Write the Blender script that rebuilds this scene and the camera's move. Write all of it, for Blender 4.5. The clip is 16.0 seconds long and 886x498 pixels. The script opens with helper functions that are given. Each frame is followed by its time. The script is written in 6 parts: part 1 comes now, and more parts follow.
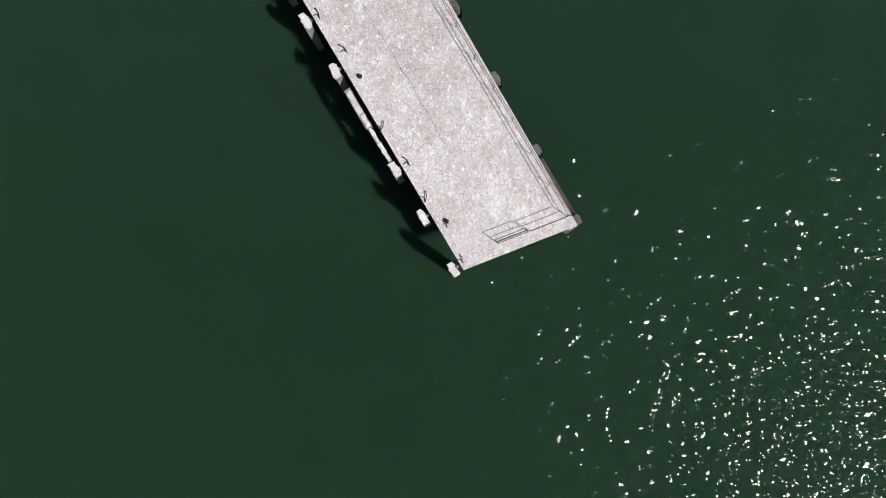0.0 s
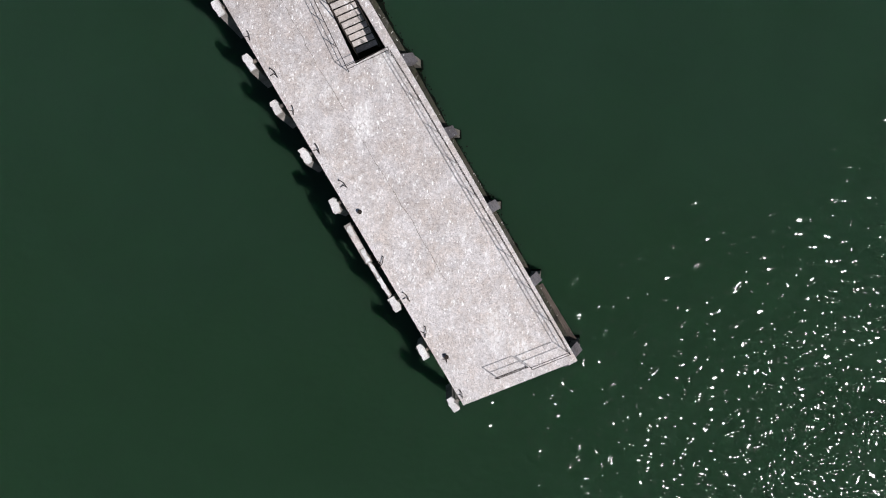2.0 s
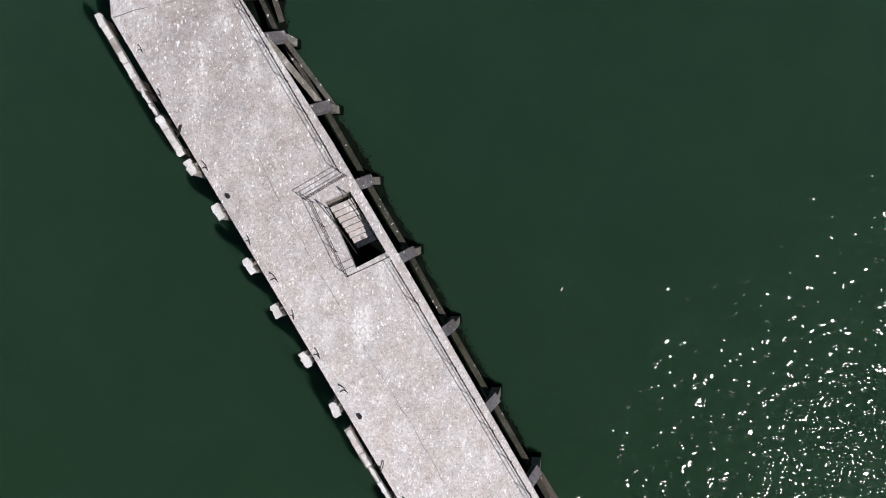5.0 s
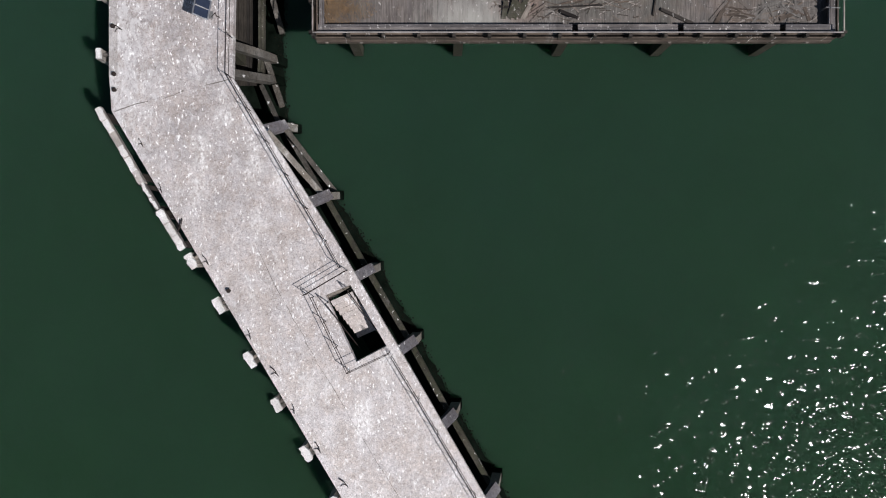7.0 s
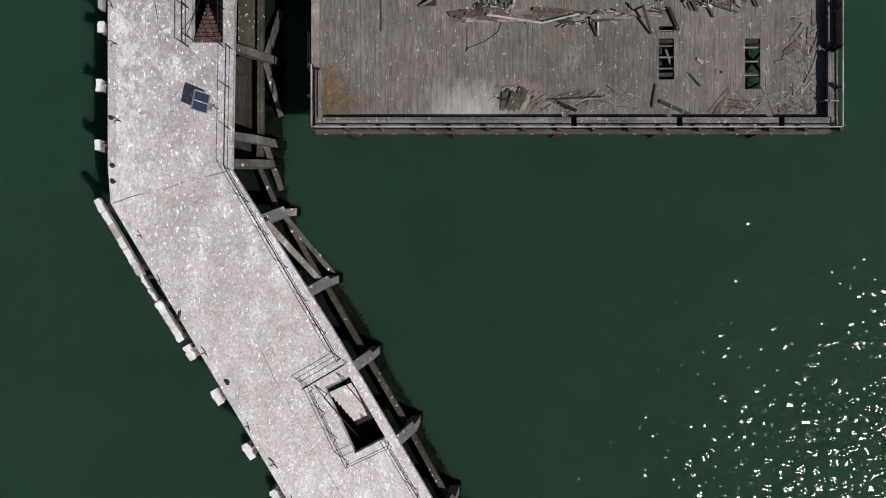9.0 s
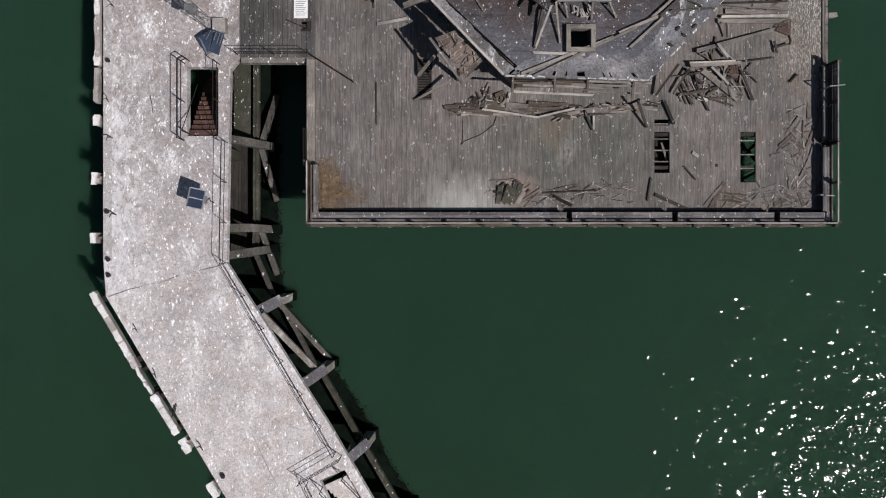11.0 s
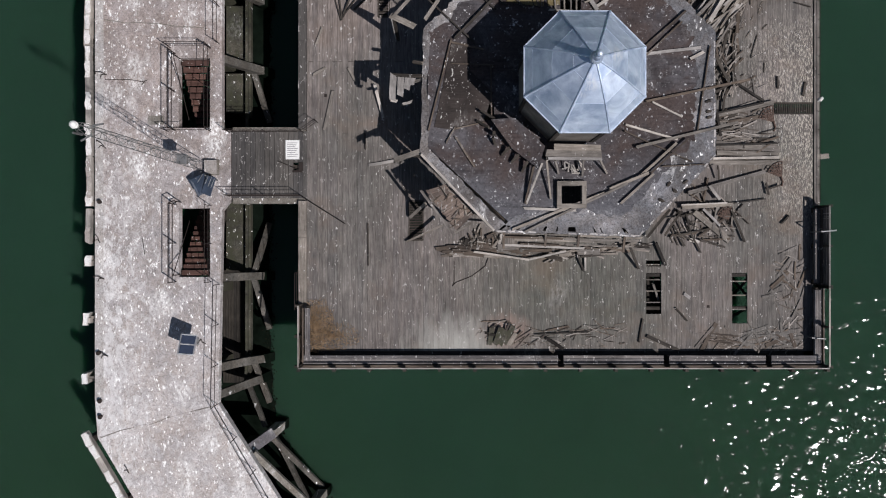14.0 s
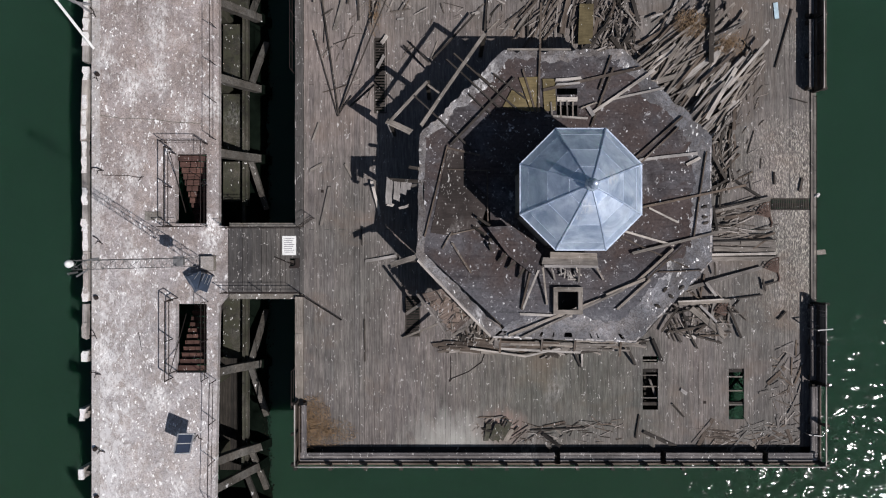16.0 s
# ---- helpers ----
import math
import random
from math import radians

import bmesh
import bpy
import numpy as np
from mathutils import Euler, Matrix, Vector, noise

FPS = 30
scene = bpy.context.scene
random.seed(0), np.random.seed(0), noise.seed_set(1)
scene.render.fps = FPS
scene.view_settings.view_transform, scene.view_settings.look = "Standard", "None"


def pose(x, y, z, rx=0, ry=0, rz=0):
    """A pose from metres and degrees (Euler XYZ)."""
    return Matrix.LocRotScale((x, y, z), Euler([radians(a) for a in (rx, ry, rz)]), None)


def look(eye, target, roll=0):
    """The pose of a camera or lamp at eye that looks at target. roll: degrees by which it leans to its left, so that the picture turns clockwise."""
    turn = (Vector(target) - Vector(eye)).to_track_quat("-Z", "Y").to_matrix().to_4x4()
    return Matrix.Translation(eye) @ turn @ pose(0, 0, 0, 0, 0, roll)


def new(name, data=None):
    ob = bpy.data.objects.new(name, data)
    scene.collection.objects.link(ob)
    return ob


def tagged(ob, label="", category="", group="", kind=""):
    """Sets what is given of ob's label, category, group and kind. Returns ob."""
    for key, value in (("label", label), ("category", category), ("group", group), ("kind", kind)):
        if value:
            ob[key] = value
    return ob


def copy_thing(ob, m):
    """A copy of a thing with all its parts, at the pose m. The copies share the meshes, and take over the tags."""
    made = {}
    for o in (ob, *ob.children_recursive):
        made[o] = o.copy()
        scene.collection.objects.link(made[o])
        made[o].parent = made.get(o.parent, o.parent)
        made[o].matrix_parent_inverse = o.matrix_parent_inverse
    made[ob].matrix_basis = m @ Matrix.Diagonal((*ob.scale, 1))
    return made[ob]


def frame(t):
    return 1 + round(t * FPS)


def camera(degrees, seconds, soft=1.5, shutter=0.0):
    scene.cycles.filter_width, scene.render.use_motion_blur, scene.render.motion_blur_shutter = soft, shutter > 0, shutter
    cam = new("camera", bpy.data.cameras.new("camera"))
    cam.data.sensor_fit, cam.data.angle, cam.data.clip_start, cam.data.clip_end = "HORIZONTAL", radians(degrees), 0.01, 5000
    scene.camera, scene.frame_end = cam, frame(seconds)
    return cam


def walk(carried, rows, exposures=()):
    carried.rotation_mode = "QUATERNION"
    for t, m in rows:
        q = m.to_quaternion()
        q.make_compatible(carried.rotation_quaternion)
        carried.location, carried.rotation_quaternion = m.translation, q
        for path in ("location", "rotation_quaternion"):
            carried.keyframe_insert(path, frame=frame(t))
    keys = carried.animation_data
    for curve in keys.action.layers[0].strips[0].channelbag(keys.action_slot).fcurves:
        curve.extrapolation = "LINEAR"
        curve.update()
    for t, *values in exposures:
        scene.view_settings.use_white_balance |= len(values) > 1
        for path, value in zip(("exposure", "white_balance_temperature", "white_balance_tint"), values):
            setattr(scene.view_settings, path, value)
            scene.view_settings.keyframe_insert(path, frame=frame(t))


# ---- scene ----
# camera: a drone that looks straight down and glides over the pier
cam = camera(58.5, 16.0, 1.1)
HEIGHT = 37.1
ROWS = [
    (0.0, 0.00, -0.00),
    (0.5, 0.02, 1.42),
    (1.0, 0.01, 2.81),
    (1.5, 0.01, 4.25),
    (2.0, 0.01, 5.69),
    (2.5, 0.02, 7.23),
    (3.0, 0.02, 8.68),
    (3.5, 0.02, 10.22),
    (4.0, 0.02, 11.71),
    (4.2, 0.02, 12.33),
    (4.6, 0.01, 13.40),
    (5.1, 0.00, 14.50),
    (6.5, -0.03, 17.23),
    (7.0, -0.02, 18.25),
    (7.5, 0.00, 19.24),
    (8.0, 0.01, 20.15),
    (8.5, 0.01, 21.12),
    (9.3, 0.05, 22.70),
    (10.2, 0.14, 24.47),
    (11.0, 0.22, 26.04),
    (11.5, 0.28, 27.04),
    (12.0, 0.33, 28.05),
    (12.5, 0.39, 29.03),
    (13.0, 0.46, 30.01),
    (13.5, 0.51, 31.00),
    (14.0, 0.57, 31.98),
    (14.5, 0.63, 32.98),
    (15.0, 0.66, 33.98),
    (15.5, 0.68, 34.99),
    (16.0, 0.71, 36.01),
]
walk(cam, [(t, pose(x, y, HEIGHT)) for t, x, y in ROWS])

# ---- light: high sun from the south-east, clear sky ----
SUN = Vector((0.823, -0.567, 1.36)).normalized()
world = bpy.data.worlds.new("sky")
scene.world = world
world.use_nodes = True
wn = world.node_tree
sky = wn.nodes.new("ShaderNodeTexSky")
sky.sky_type = "NISHITA"
sky.sun_disc = False
sky.sun_elevation = math.asin(SUN.z)
sky.sun_rotation = math.atan2(SUN.x, SUN.y)
back = wn.nodes["Background"]
back.inputs["Strength"].default_value = 0.044
wn.links.new(sky.outputs[0], back.inputs["Color"])
lamp = bpy.data.lights.new("sun", "SUN")
lamp.energy, lamp.angle, lamp.color = 4.3, radians(0.53), (1.0, 0.955, 0.955)
sun = new("sun", lamp)
sun.matrix_basis = look(SUN * 80, (0, 0, 0))

DECK = 3.8          # top of pier and platform above the water
ROOF = 6.9          # roof of the pavilion
EYE_C = (5.35, 38.1)  # middle of the pavilion


# ---- materials ----
def material(name, rough=0.8, metal=0.0, spec=0.3):
    m = bpy.data.materials.new(name)
    m.use_nodes = True
    b = m.node_tree.nodes["Principled BSDF"]
    b.inputs["Roughness"].default_value = rough
    b.inputs["Metallic"].default_value = metal
    b.inputs["Specular IOR Level"].default_value = spec
    return m, m.node_tree, b


def node(nt, kind, **values):
    n = nt.nodes.new(kind)
    for key, value in values.items():
        n.inputs[key].default_value = value
    return n


def coords(nt, kind, scale=(1, 1, 1)):
    """World or own coordinates, stretched."""
    if kind == "world":
        src = nt.nodes.new("ShaderNodeNewGeometry").outputs["Position"]
    else:
        src = nt.nodes.new("ShaderNodeTexCoord").outputs["Object"]
    mp = nt.nodes.new("ShaderNodeMapping")
    mp.inputs["Scale"].default_value = scale
    nt.links.new(src, mp.inputs["Vector"])
    return mp.outputs[0]


def own_shift(nt, vec, far=40.0):
    """Moves the pattern by a different step for every object."""
    info = nt.nodes.new("ShaderNodeObjectInfo")
    mul = nt.nodes.new("ShaderNodeMath")
    mul.operation = "MULTIPLY"
    mul.inputs[1].default_value = far
    add = nt.nodes.new("ShaderNodeVectorMath")
    add.operation = "ADD"
    nt.links.new(info.outputs["Random"], mul.inputs[0])
    nt.links.new(vec, add.inputs[0])
    nt.links.new(mul.outputs[0], add.inputs[1])
    return add.outputs[0]


def noise_of(nt, vec, scale, detail=4.0, rough=0.55, warp=0.0):
    n = node(nt, "ShaderNodeTexNoise", Scale=scale, Detail=detail, Roughness=rough, Distortion=warp)
    nt.links.new(vec, n.inputs["Vector"])
    return n.outputs["Fac"]


def ramp(nt, fac, *stops):
    r = nt.nodes.new("ShaderNodeValToRGB")
    while len(r.color_ramp.elements) < len(stops):
        r.color_ramp.elements.new(0.5)
    for e, (at, c) in zip(r.color_ramp.elements, stops):
        e.position = at
        e.color = (c, c, c, 1) if not isinstance(c, tuple) else (*c, 1)
    nt.links.new(fac, r.inputs["Fac"])
    return r.outputs["Color"]


def mix(nt, fac, a, b, how="MIX"):
    m = nt.nodes.new("ShaderNodeMix")
    m.data_type, m.blend_type = "RGBA", how
    for sock, v in ((m.inputs["Factor"], fac), (m.inputs["A"], a), (m.inputs["B"], b)):
        if isinstance(v, (int, float)):
            sock.default_value = v
        elif isinstance(v, tuple):
            sock.default_value = (*v, 1)
        else:
            nt.links.new(v, sock)
    return m.outputs["Result"]


def bump(nt, b, fac, strength, distance):
    n = node(nt, "ShaderNodeBump", Strength=strength, Distance=distance)
    nt.links.new(fac, n.inputs["Height"])
    nt.links.new(n.outputs[0], b.inputs["Normal"])


def maths(nt, how, a, b=None, clamp=False):
    n = nt.nodes.new("ShaderNodeMath")
    n.operation, n.use_clamp = how, clamp
    for sock, v in zip(n.inputs, (a, b)):
        if isinstance(v, (int, float)):
            sock.default_value = v
        elif v is not None:
            nt.links.new(v, sock)
    return n.outputs[0]


def dots(nt, vec, scale, radius, share, crisp=9.0):
    """Round spots of many sizes in a share of the cells."""
    vor = node(nt, "ShaderNodeTexVoronoi", Scale=scale)
    nt.links.new(vec, vor.inputs["Vector"])
    sep = nt.nodes.new("ShaderNodeSeparateColor")
    nt.links.new(vor.outputs["Color"], sep.inputs[0])
    size = maths(nt, "MULTIPLY", maths(nt, "SUBTRACT", sep.outputs[0], 1.0 - share), radius / share)
    return maths(nt, "MULTIPLY", maths(nt, "SUBTRACT", size, vor.outputs["Distance"]), crisp, True)


def warped(nt, vec, scale, amount):
    n = node(nt, "ShaderNodeTexNoise", Scale=scale, Detail=3.0)
    nt.links.new(vec, n.inputs["Vector"])
    sub = nt.nodes.new("ShaderNodeVectorMath")
    sub.operation = "SUBTRACT"
    sub.inputs[1].default_value = (0.5, 0.5, 0.5)
    nt.links.new(n.outputs["Color"], sub.inputs[0])
    mul = nt.nodes.new("ShaderNodeVectorMath")
    mul.operation = "SCALE"
    mul.inputs["Scale"].default_value = amount
    nt.links.new(sub.outputs[0], mul.inputs[0])
    add = nt.nodes.new("ShaderNodeVectorMath")
    add.operation = "ADD"
    nt.links.new(vec, add.inputs[0])
    nt.links.new(mul.outputs[0], add.inputs[1])
    return add.outputs[0]


def droppings(nt, base, amount, stretch=(1.0, 0.55, 0.0), colour=(0.87, 0.865, 0.855), fine=1.0, patches=1.0):
    """White bird droppings: small crisp specks, drops and larger ragged splashes."""
    v = coords(nt, "world", stretch)
    gate = ramp(nt, noise_of(nt, v, 0.4, 3), (0.32, 0.55), (0.56, 1.0))
    specks = dots(nt, warped(nt, v, 9.0, 0.22), 9.5 * fine, 0.40, min(0.9, 0.42 * amount))
    drops = maths(nt, "MULTIPLY", dots(nt, warped(nt, warped(nt, v, 6.0, 0.5), 16.0, 0.16), 4.4 * fine, 0.42, min(0.9, 0.34 * amount), 6.0), ramp(nt, noise_of(nt, v, 14.0, 3, 0.6), (0.40, 0.15), (0.52, 1.0)))
    ragged = ramp(nt, noise_of(nt, v, 9.0, 5, 0.75), (0.42, 0.0), (0.60, 1.0))
    splash = maths(nt, "MULTIPLY", dots(nt, warped(nt, v, 2.0, 1.1), 0.9, 0.62, min(0.9, 0.5 * amount), 2.5), maths(nt, "MULTIPLY", ragged, patches))
    all_of = maths(nt, "MAXIMUM", maths(nt, "MAXIMUM", specks, drops), splash)
    return mix(nt, maths(nt, "MULTIPLY", all_of, gate), base, colour)


def concrete(name, low, mid, high, dirt=0.5, specks=1.0, moss=False, cleaner=None, guano=False):
    """Weathered concrete; cleaner: the colour towards the seaward end, where the surface is less stained."""
    m, nt, b = material(name, 0.92, 0, 0.2)
    v = coords(nt, "world")
    big = noise_of(nt, v, 0.55, 6, 0.66, 0.4)
    col = ramp(nt, big, (0.32, low), (0.5, mid), (0.68, high))
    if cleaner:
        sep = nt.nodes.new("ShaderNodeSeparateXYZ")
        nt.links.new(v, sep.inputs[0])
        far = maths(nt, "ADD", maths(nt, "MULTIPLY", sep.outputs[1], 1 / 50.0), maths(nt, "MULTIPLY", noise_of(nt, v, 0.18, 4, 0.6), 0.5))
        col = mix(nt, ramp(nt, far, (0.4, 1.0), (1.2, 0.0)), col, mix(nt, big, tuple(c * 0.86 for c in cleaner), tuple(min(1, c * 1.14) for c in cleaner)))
    fine = ramp(nt, noise_of(nt, v, 8.0, 8, 0.8), (0.36, 1.0 - 0.42 * dirt), (0.50, 1.0), (0.68, 1.0 + 0.10 * dirt))
    col = mix(nt, 1.0, col, fine, "MULTIPLY")
    brown = ramp(nt, noise_of(nt, coords(nt, "world", (1, 0.8, 1)), 1.1, 8, 0.8, 0.4), (0.42, 0.0), (0.60, 0.95 * dirt))
    col = mix(nt, brown, col, mix(nt, 1.0, col, (0.82, 0.745, 0.67), "MULTIPLY"))
    grit = ramp(nt, noise_of(nt, v, 19.0, 4, 0.7), (0.36, 1.0 - 0.6 * dirt), (0.47, 0.93), (0.60, 0.93 + 0.2 * dirt), (0.70, 0.93 + 0.5 * dirt))
    col = mix(nt, 1.0, col, grit, "MULTIPLY")
    flake = ramp(nt, noise_of(nt, coords(nt, "world", (1, 0.75, 1)), 6.5, 6, 0.72), (0.545, 0.0), (0.585, 0.95 * dirt))
    col = mix(nt, flake, col, mix(nt, 1.0, col, (1.30, 1.30, 1.31), "MULTIPLY"))
    shard = ramp(nt, noise_of(nt, coords(nt, "world", (1.3, 0.8, 1)), 11.0, 4, 0.7, 0.3), (0.36, 0.5 * dirt), (0.42, 0.0))
    col = mix(nt, shard, col, mix(nt, 1.0, col, (0.66, 0.58, 0.50), "MULTIPLY"))
    pits = dots(nt, warped(nt, coords(nt, "world", (1, 1, 0)), 8, 0.3), 7.5, 0.34, 0.42)
    col = mix(nt, maths(nt, "MULTIPLY", pits, 0.6 * dirt), col, (0.13, 0.105, 0.085))
    blot = ramp(nt, noise_of(nt, coords(nt, "world", (1, 0.5, 1)), 2.2, 6, 0.7, 0.5), (0.36, 0.86), (0.54, 1.0))
    col = mix(nt, 1.0, col, blot, "MULTIPLY")
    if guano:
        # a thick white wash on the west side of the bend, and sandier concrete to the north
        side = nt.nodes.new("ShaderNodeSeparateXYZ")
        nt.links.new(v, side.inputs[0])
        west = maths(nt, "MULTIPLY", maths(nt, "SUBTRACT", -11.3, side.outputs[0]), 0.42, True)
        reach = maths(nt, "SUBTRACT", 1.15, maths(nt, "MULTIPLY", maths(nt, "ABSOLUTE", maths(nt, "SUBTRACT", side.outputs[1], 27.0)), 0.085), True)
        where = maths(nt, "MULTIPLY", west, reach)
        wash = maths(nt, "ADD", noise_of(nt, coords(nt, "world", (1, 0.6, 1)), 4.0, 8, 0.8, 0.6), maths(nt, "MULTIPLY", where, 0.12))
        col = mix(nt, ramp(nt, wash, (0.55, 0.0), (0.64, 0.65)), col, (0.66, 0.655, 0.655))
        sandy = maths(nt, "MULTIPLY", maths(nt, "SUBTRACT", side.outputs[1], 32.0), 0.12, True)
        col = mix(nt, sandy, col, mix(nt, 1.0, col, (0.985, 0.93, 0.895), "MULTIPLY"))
    if moss:
        green = ramp(nt, noise_of(nt, v, 2.6, 5, 0.7), (0.42, 0.0), (0.6, 0.8))
        col = mix(nt, green, col, (0.045, 0.047, 0.03))
    if specks:
        col = droppings(nt, col, specks, fine=1.5, patches=0.25) if moss else droppings(nt, col, specks)
    nt.links.new(col, b.inputs["Base Color"])
    bump(nt, b, noise_of(nt, v, 14, 5, 0.7), 0.5, 0.02)
    return m


def timber(name, low, high, specks=0.6, rough=0.85, grain=14.0, stain=0.5, lime=False, spread=1.0):
    m, nt, b = material(name, rough, 0, 0.25)
    v = own_shift(nt, coords(nt, "own", (1.2, grain, grain)))
    g = noise_of(nt, v, 1.6, 5, 0.65, 0.2)
    col = ramp(nt, g, (0.3, low), (0.7, high))
    info = nt.nodes.new("ShaderNodeObjectInfo")
    tint = ramp(nt, info.outputs["Random"], (0.0, (1 - 0.26 * spread, 1 - 0.26 * spread, 1 - 0.24 * spread)), (0.5, (1.0, 0.985, 0.965)), (1.0, (1 + 0.22 * spread, 1 + 0.18 * spread, 1 + 0.13 * spread)))
    col = mix(nt, 1.0, col, tint, "MULTIPLY")
    w = coords(nt, "world")
    dark = ramp(nt, noise_of(nt, w, 0.8, 5, 0.65), (0.36, 1.0 - stain), (0.6, 1.0))
    col = mix(nt, 1.0, col, dark, "MULTIPLY")
    if lime:
        # boards that weathered in fine streaks, and lime-white runs towards the east rim
        thin = ramp(nt, noise_of(nt, coords(nt, "world", (16, 0.5, 1)), 1.0, 4, 0.7), (0.32, 0.72), (0.62, 1.13))
        col = mix(nt, 1.0, col, thin, "MULTIPLY")
        short = ramp(nt, noise_of(nt, coords(nt, "world", (9, 1.4, 1)), 1.0, 5, 0.75), (0.35, 0.75), (0.6, 1.1))
        col = mix(nt, 1.0, col, short, "MULTIPLY")
        sep = nt.nodes.new("ShaderNodeSeparateXYZ")
        nt.links.new(w, sep.inputs[0])
        over = maths(nt, "SUBTRACT", maths(nt, "ADD", maths(nt, "MULTIPLY", sep.outputs[0], 0.25), maths(nt, "MULTIPLY", noise_of(nt, w, 0.3, 3), 1.6)), maths(nt, "ADD", 4.0, maths(nt, "MULTIPLY", maths(nt, "SUBTRACT", sep.outputs[1], 41.0, True), 0.5)), True)
        runs = maths(nt, "MULTIPLY", over, ramp(nt, noise_of(nt, coords(nt, "world", (24, 6.5, 1)), 1.0, 4, 0.7), (0.51, 0.0), (0.58, 0.95)))
        runs = maths(nt, "MULTIPLY", runs, maths(nt, "MULTIPLY", maths(nt, "SUBTRACT", sep.outputs[1], 32.0), 0.4, True))
        col = mix(nt, runs, col, (0.50, 0.465, 0.405))
        bleached = ramp(nt, noise_of(nt, coords(nt, "world", (1, 0.7, 1)), 0.22, 5, 0.65, 0.3), (0.40, (0.88, 0.90, 0.88)), (0.56, (1.08, 1.05, 1.04)), (0.7, (1.32, 1.25, 1.22)))
        col = mix(nt, 1.0, col, bleached, "MULTIPLY")
        # boards along the north-west side are worn paler and warmer
        worn = maths(nt, "ADD", maths(nt, "MULTIPLY", sep.outputs[0], -0.07), maths(nt, "ADD", maths(nt, "MULTIPLY", sep.outputs[1], 0.06), noise_of(nt, w, 0.25, 4, 0.6)))
        worn = maths(nt, "SUBTRACT", maths(nt, "MULTIPLY", worn, 0.5), 1.0, True)
        col = mix(nt, 1.0, col, ramp(nt, worn, (0.40, (1.0, 1.0, 1.0)), (0.76, (1.33, 1.265, 1.245))), "MULTIPLY")
        red = ramp(nt, noise_of(nt, w, 0.33, 5, 0.65, 0.4), (0.52, 0.0), (0.70, 0.55))
        col = mix(nt, red, col, (0.17, 0.125, 0.095))
        # the middle of the south side is mossy grey, and a bleached patch lies before the bench
        def blob(cx, cy, rx, ry, ragged):
            dx = maths(nt, "MULTIPLY", maths(nt, "SUBTRACT", sep.outputs[0], cx), 1 / rx)
            dy = maths(nt, "MULTIPLY", maths(nt, "SUBTRACT", sep.outputs[1], cy), 1 / ry)
            far = maths(nt, "SQRT", maths(nt, "ADD", maths(nt, "MULTIPLY", dx, dx), maths(nt, "MULTIPLY", dy, dy)))
            return maths(nt, "SUBTRACT", 1.0, maths(nt, "ADD", far, maths(nt, "MULTIPLY", maths(nt, "SUBTRACT", noise_of(nt, coords(nt, "world", (4, 0.8, 1)), 0.9, 5, 0.7), 0.5), ragged)), True)
        col = mix(nt, maths(nt, "MULTIPLY", blob(5.5, 30.2, 6.5, 3.6, 1.2), 1.3, True), col, mix(nt, 1.0, col, (0.80, 0.86, 0.815), "MULTIPLY"))
        col = mix(nt, maths(nt, "MULTIPLY", blob(1.2, 27.9, 2.6, 1.5, 1.6), 1.0, True), col, (0.33, 0.325, 0.30))
        col = mix(nt, maths(nt, "MULTIPLY", blob(3.2, 28.5, 1.3, 0.9, 1.6), 1.1, True), col, (0.24, 0.175, 0.15))
        col = mix(nt, maths(nt, "MULTIPLY", blob(13.3, 44.2, 1.6, 3.0, 1.4), 0.9, True), col, (0.12, 0.092, 0.072))
    if specks:
        col = droppings(nt, col, specks, (1, 0.5, 0), (0.52, 0.50, 0.48), 1.7, 0.3)
    nt.links.new(col, b.inputs["Base Color"])
    bump(nt, b, g, 0.5, 0.012)
    return m


def plain(name, colour, rough=0.6, metal=0.0, spec=0.3, vary=0.35, scale=3.0):
    m, nt, b = material(name, rough, metal, spec)
    v = own_shift(nt, coords(nt, "own"))
    f = ramp(nt, noise_of(nt, v, scale, 5, 0.65), (0.3, 1.0 - vary), (0.7, 1.0 + vary * 0.4))
    nt.links.new(mix(nt, 1.0, colour, f, "MULTIPLY"), b.inputs["Base Color"])
    bump(nt, b, noise_of(nt, v, scale * 6, 4, 0.6), 0.25, 0.01)
    return m


